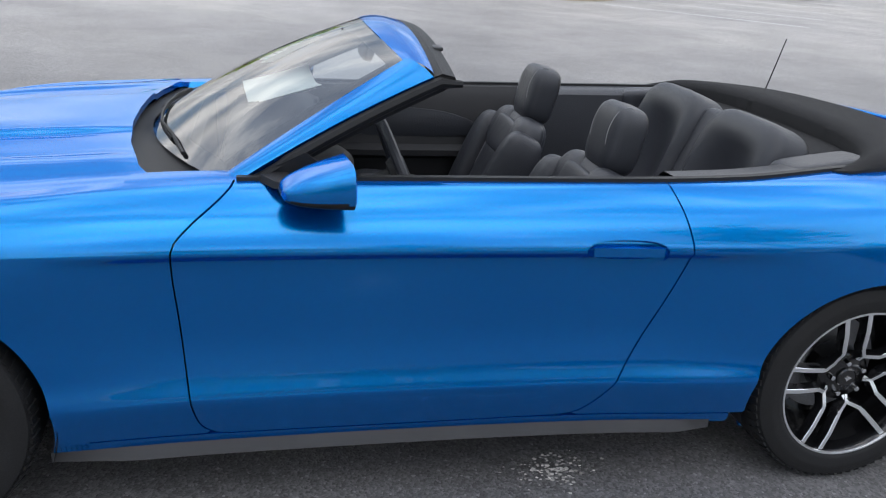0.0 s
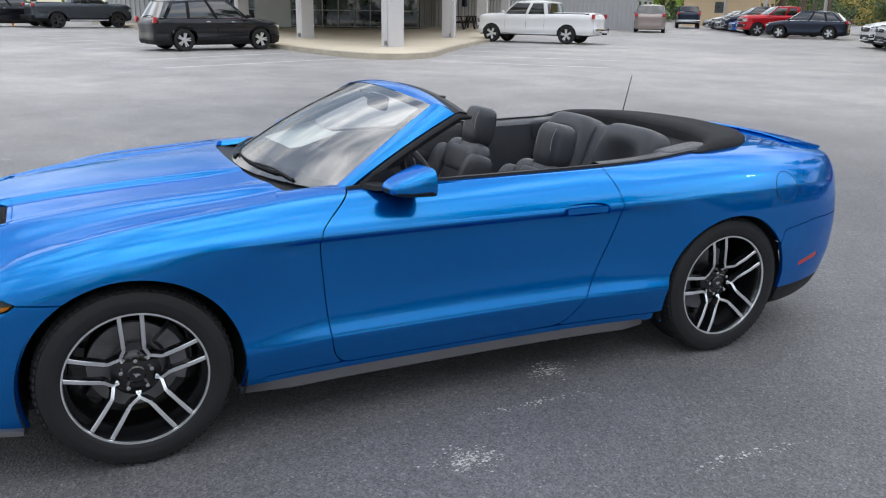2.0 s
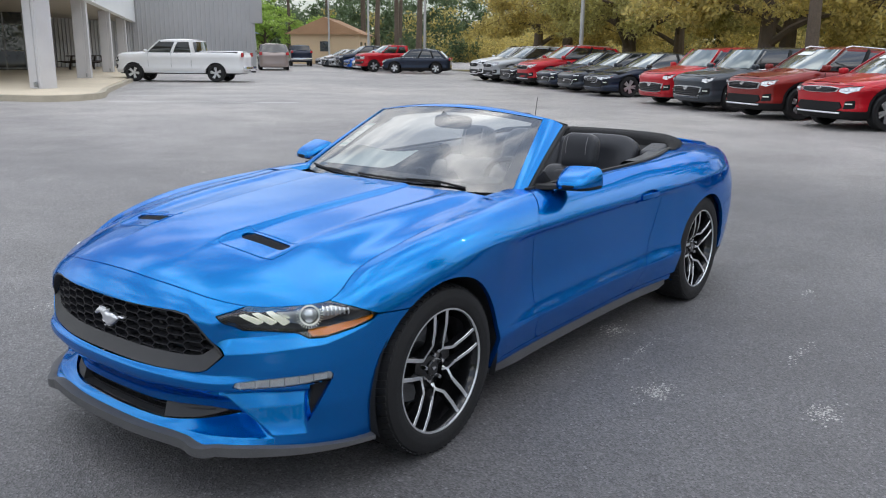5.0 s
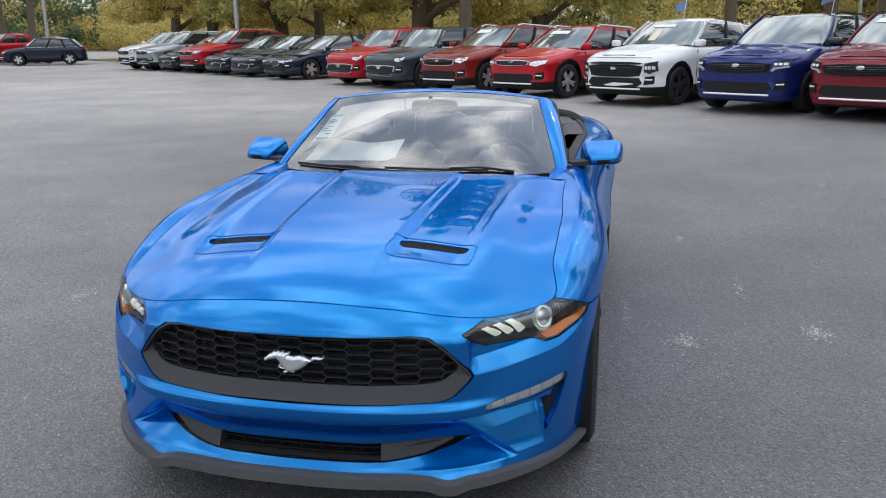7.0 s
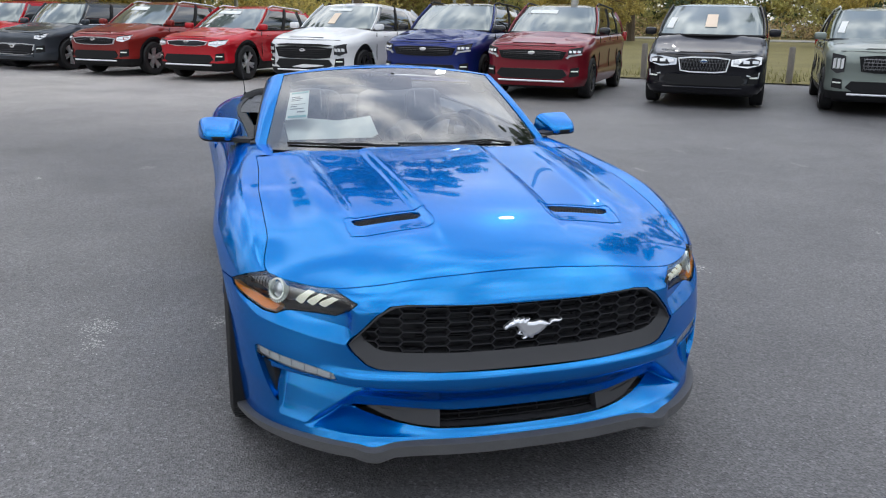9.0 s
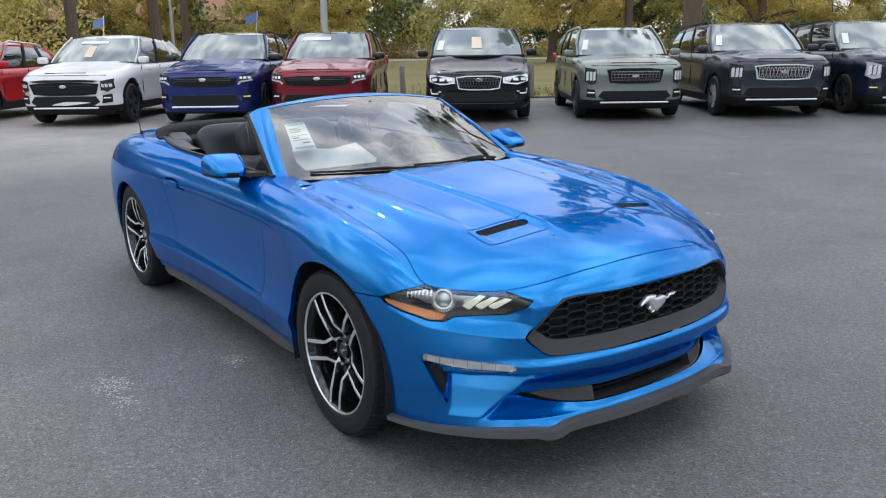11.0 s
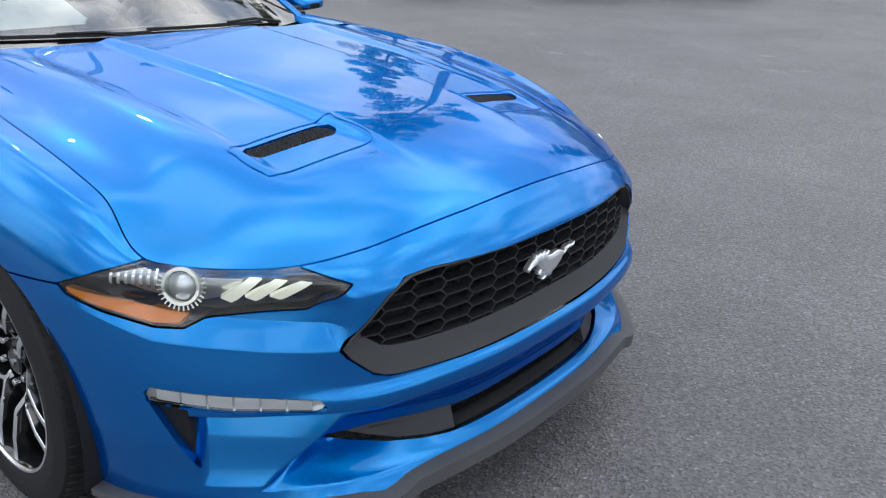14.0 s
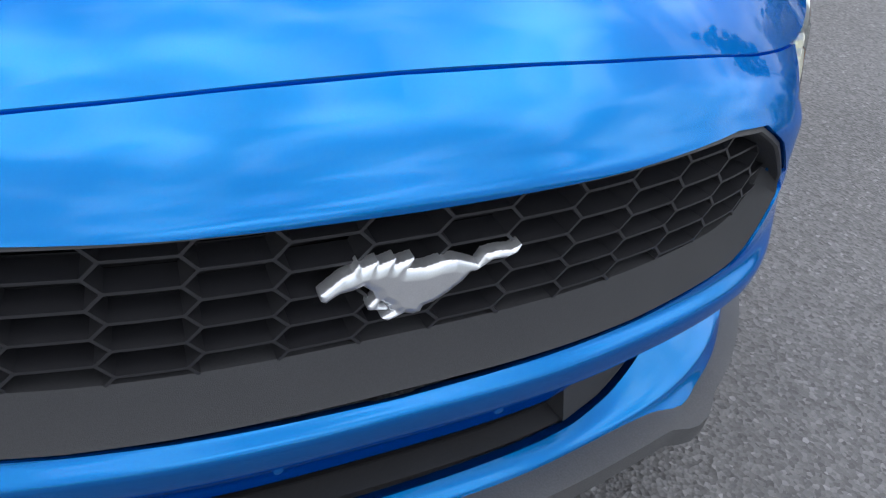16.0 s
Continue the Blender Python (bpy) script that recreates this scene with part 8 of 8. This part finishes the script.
broad = tex("ShaderNodeTexNoise", 0.16, 5.0)
mid_t = tex("ShaderNodeTexNoise", 0.9, 6.0, 0.65)
fine_t = tex("ShaderNodeTexVoronoi", 120.0)
spk = tex("ShaderNodeTexVoronoi", 85.0)
scuff = tex("ShaderNodeTexNoise", 2.6, 8.0, 0.75)
col = ramp(broad.outputs["Fac"], [(0.32, (0.118, 0.116, 0.120)), (0.50, (0.146, 0.143, 0.146)), (0.68, (0.178, 0.174, 0.172))])
col = blend(col, ramp(mid_t.outputs["Fac"], [(0.3, 0.80), (0.7, 1.18)]))
# paler behind the car and towards the building: grazing sky sheen put into the colour
sep_ = n_.new("ShaderNodeSeparateXYZ")
l_.new(co_.outputs["Object"], sep_.inputs["Vector"])


def band(sock, a, b):
    r = n_.new("ShaderNodeMapRange")
    r.inputs["From Min"].default_value, r.inputs["From Max"].default_value = a, b
    l_.new(sock, r.inputs["Value"])
    return r.outputs["Result"]


wob = n_.new("ShaderNodeMath")
wob.operation = "MULTIPLY_ADD"
l_.new(mid_t.outputs["Fac"], wob.inputs[0])
wob.inputs[1].default_value = 0.9
l_.new(sep_.outputs["X"], wob.inputs[2])
side_ = n_.new("ShaderNodeMath")
side_.operation = "MULTIPLY"
l_.new(band(wob.outputs[0], -5.0, -9.5), side_.inputs[0])
l_.new(band(sep_.outputs["Y"], 6.0, 0.5), side_.inputs[1])
sheen_ = n_.new("ShaderNodeMath")
sheen_.operation = "MAXIMUM"
l_.new(side_.outputs[0], sheen_.inputs[0])
l_.new(band(sep_.outputs["Y"], -2.0, -13.0), sheen_.inputs[1])
pale = blend(col, (2.55, 2.46, 2.30), 1.0)
col = blend(col, pale, sheen_.outputs[0], "MIX")
col = blend(col, ramp(fine_t.outputs["Color"], [(0.0, 0.35), (0.55, 0.95), (0.85, 1.35), (1.0, 2.4)]), 0.9)
col = blend(col, (0.36, 0.35, 0.33), ramp(scuff.outputs["Fac"], [(0.655, 0.0), (0.72, 0.5)]), "MIX")
l_.new(col, p_.inputs["Base Color"])
bp_ = n_.new("ShaderNodeBump")
bp_.inputs["Strength"].default_value, bp_.inputs["Distance"].default_value = 0.55, 0.006
l_.new(fine_t.outputs["Distance"], bp_.inputs["Height"])
l_.new(bp_.outputs["Normal"], p_.inputs["Normal"])

rr_ = np.concatenate([np.linspace(0.0, 60.0, 50), [75, 100, 150, 250, 450, 900]])
aa_ = np.linspace(0, 2 * math.pi, 97)
gg_ = np.array([[(r * math.cos(a), r * math.sin(a), float(rise(r * math.cos(a), r * math.sin(a)))) for a in aa_] for r in rr_])
gb = shell(*grid_skin(gg_), lip=0.0, weld=1e-3)
bmesh.ops.recalc_face_normals(gb, faces=gb.faces)
if sum(f_.normal.z for f_ in gb.faces) < 0:
    bmesh.ops.reverse_faces(gb, faces=gb.faces)
tagged(part("ground", gb, ASPHALT), "grey weathered asphalt car park", "ground", kind="structure")

# painted bay lines
LINE = mat("worn_white_line_paint", (0.72, 0.73, 0.73), 0.8, vary=0.3, vary_scale=3, grain=0.25, grain_scale=60)
lines = [((-0.34, -18.39), (-4.76, -20.71)), ((-0.68, -15.83), (-5.62, -17.91))]
lines += [((0.0 + 0.33 * k, -18.6 - 2.7 * k), (-4.3 + 0.33 * k, -20.9 - 2.55 * k)) for k in range(1, 9)]
lines += [((-7.64 - 1.52 * k, -16.63 - 2.05 * k), (-10.9 - 1.85 * k, -13.2 - 2.2 * k)) for k in range(6)]
for a, b in lines:
    row = []
    d = Vector(b) - Vector(a)
    s_ = Vector((-d.y, d.x)).normalized() * 0.05
    for k in range(13):
        p = Vector(a) + d * k / 12
        z = float(rise(p.x, p.y)) + 0.006
        row.append([(p.x + s_.x, p.y + s_.y, z), (p.x - s_.x, p.y - s_.y, z)])
    lb = shell(*grid_skin(np.array(row)), lip=0.0)
    for f_ in lb.faces:
        f_.normal_flip() if f_.normal.z < 0 else None
    tagged(part("bay_line", lb, LINE), "worn white painted bay line", "road marking", "bay lines", "structure")

# pale scuffed patches of crumbled surface near the car
CRUMB = mat("pale_asphalt_crumbs", (0.43, 0.42, 0.40), 0.95, vary=0.3, vary_scale=20, island=0.35)
r3 = np.random.default_rng(11)
spots = [(float(a), float(b), float(r3.uniform(0.03, 0.10)), float(r3.uniform(0.015, 0.05)), int(r3.integers(18, 60))) for a, b in zip(r3.uniform(-6, 7, 60), r3.uniform(-6, 9, 60)) if abs(b) > 1.4 or a > 2.9]
for cx, cy, sx, sy, num in spots + [t_ for t_ in ((0.257, 1.347, 0.065, 0.045, 120), (-0.454, 0.78, 0.06, 0.045, 90), (-0.006, 2.038, 0.065, 0.04, 100), (0.278, -1.536, 0.07, 0.045, 120), (0.347, -0.941, 0.05, 0.03, 60), (0.53, -1.55, 0.05, 0.03, 50),
                            (-0.75, 1.75, 0.12, 0.02, 40), (-1.5, 2.4, 0.10, 0.05, 40), (-0.2, 1.05, 0.12, 0.012, 40), (1.4, -2.2, 0.10, 0.05, 40), (-2.4, -2.2, 0.12, 0.06, 40))]:
    num = int(num * 1.5)
    x = cx + r3.normal(size=num) * sx
    y = cy + r3.normal(size=num) * sy
    s_ = r3.uniform(0.002, 0.009, num)
    hgt = r3.uniform(0.001, 0.003, num)
    vv, ff = [], []
    for i in range(num):
        k0 = len(vv)
        m = 5
        a0 = r3.random() * 6.28
        el = r3.uniform(0.5, 1.0)
        for j in range(m):
            a = a0 + 2 * math.pi * j / m
            vv.append((x[i] + s_[i] * math.cos(a), y[i] + s_[i] * el * math.sin(a), float(rise(x[i], y[i])) + 0.001))
        vv.append((x[i], y[i], float(rise(x[i], y[i])) + 0.001 + hgt[i]))
        ff += [(k0 + j, k0 + (j + 1) % m, k0 + m) for j in range(m)]
    me = bpy.data.meshes.new("crumbs")
    me.from_pydata(vv, [], ff)
    me.materials.append(CRUMB)
    tagged(new("crumbled_patch", me), "pale crumbs of worn asphalt", "rubble", kind="stuff")
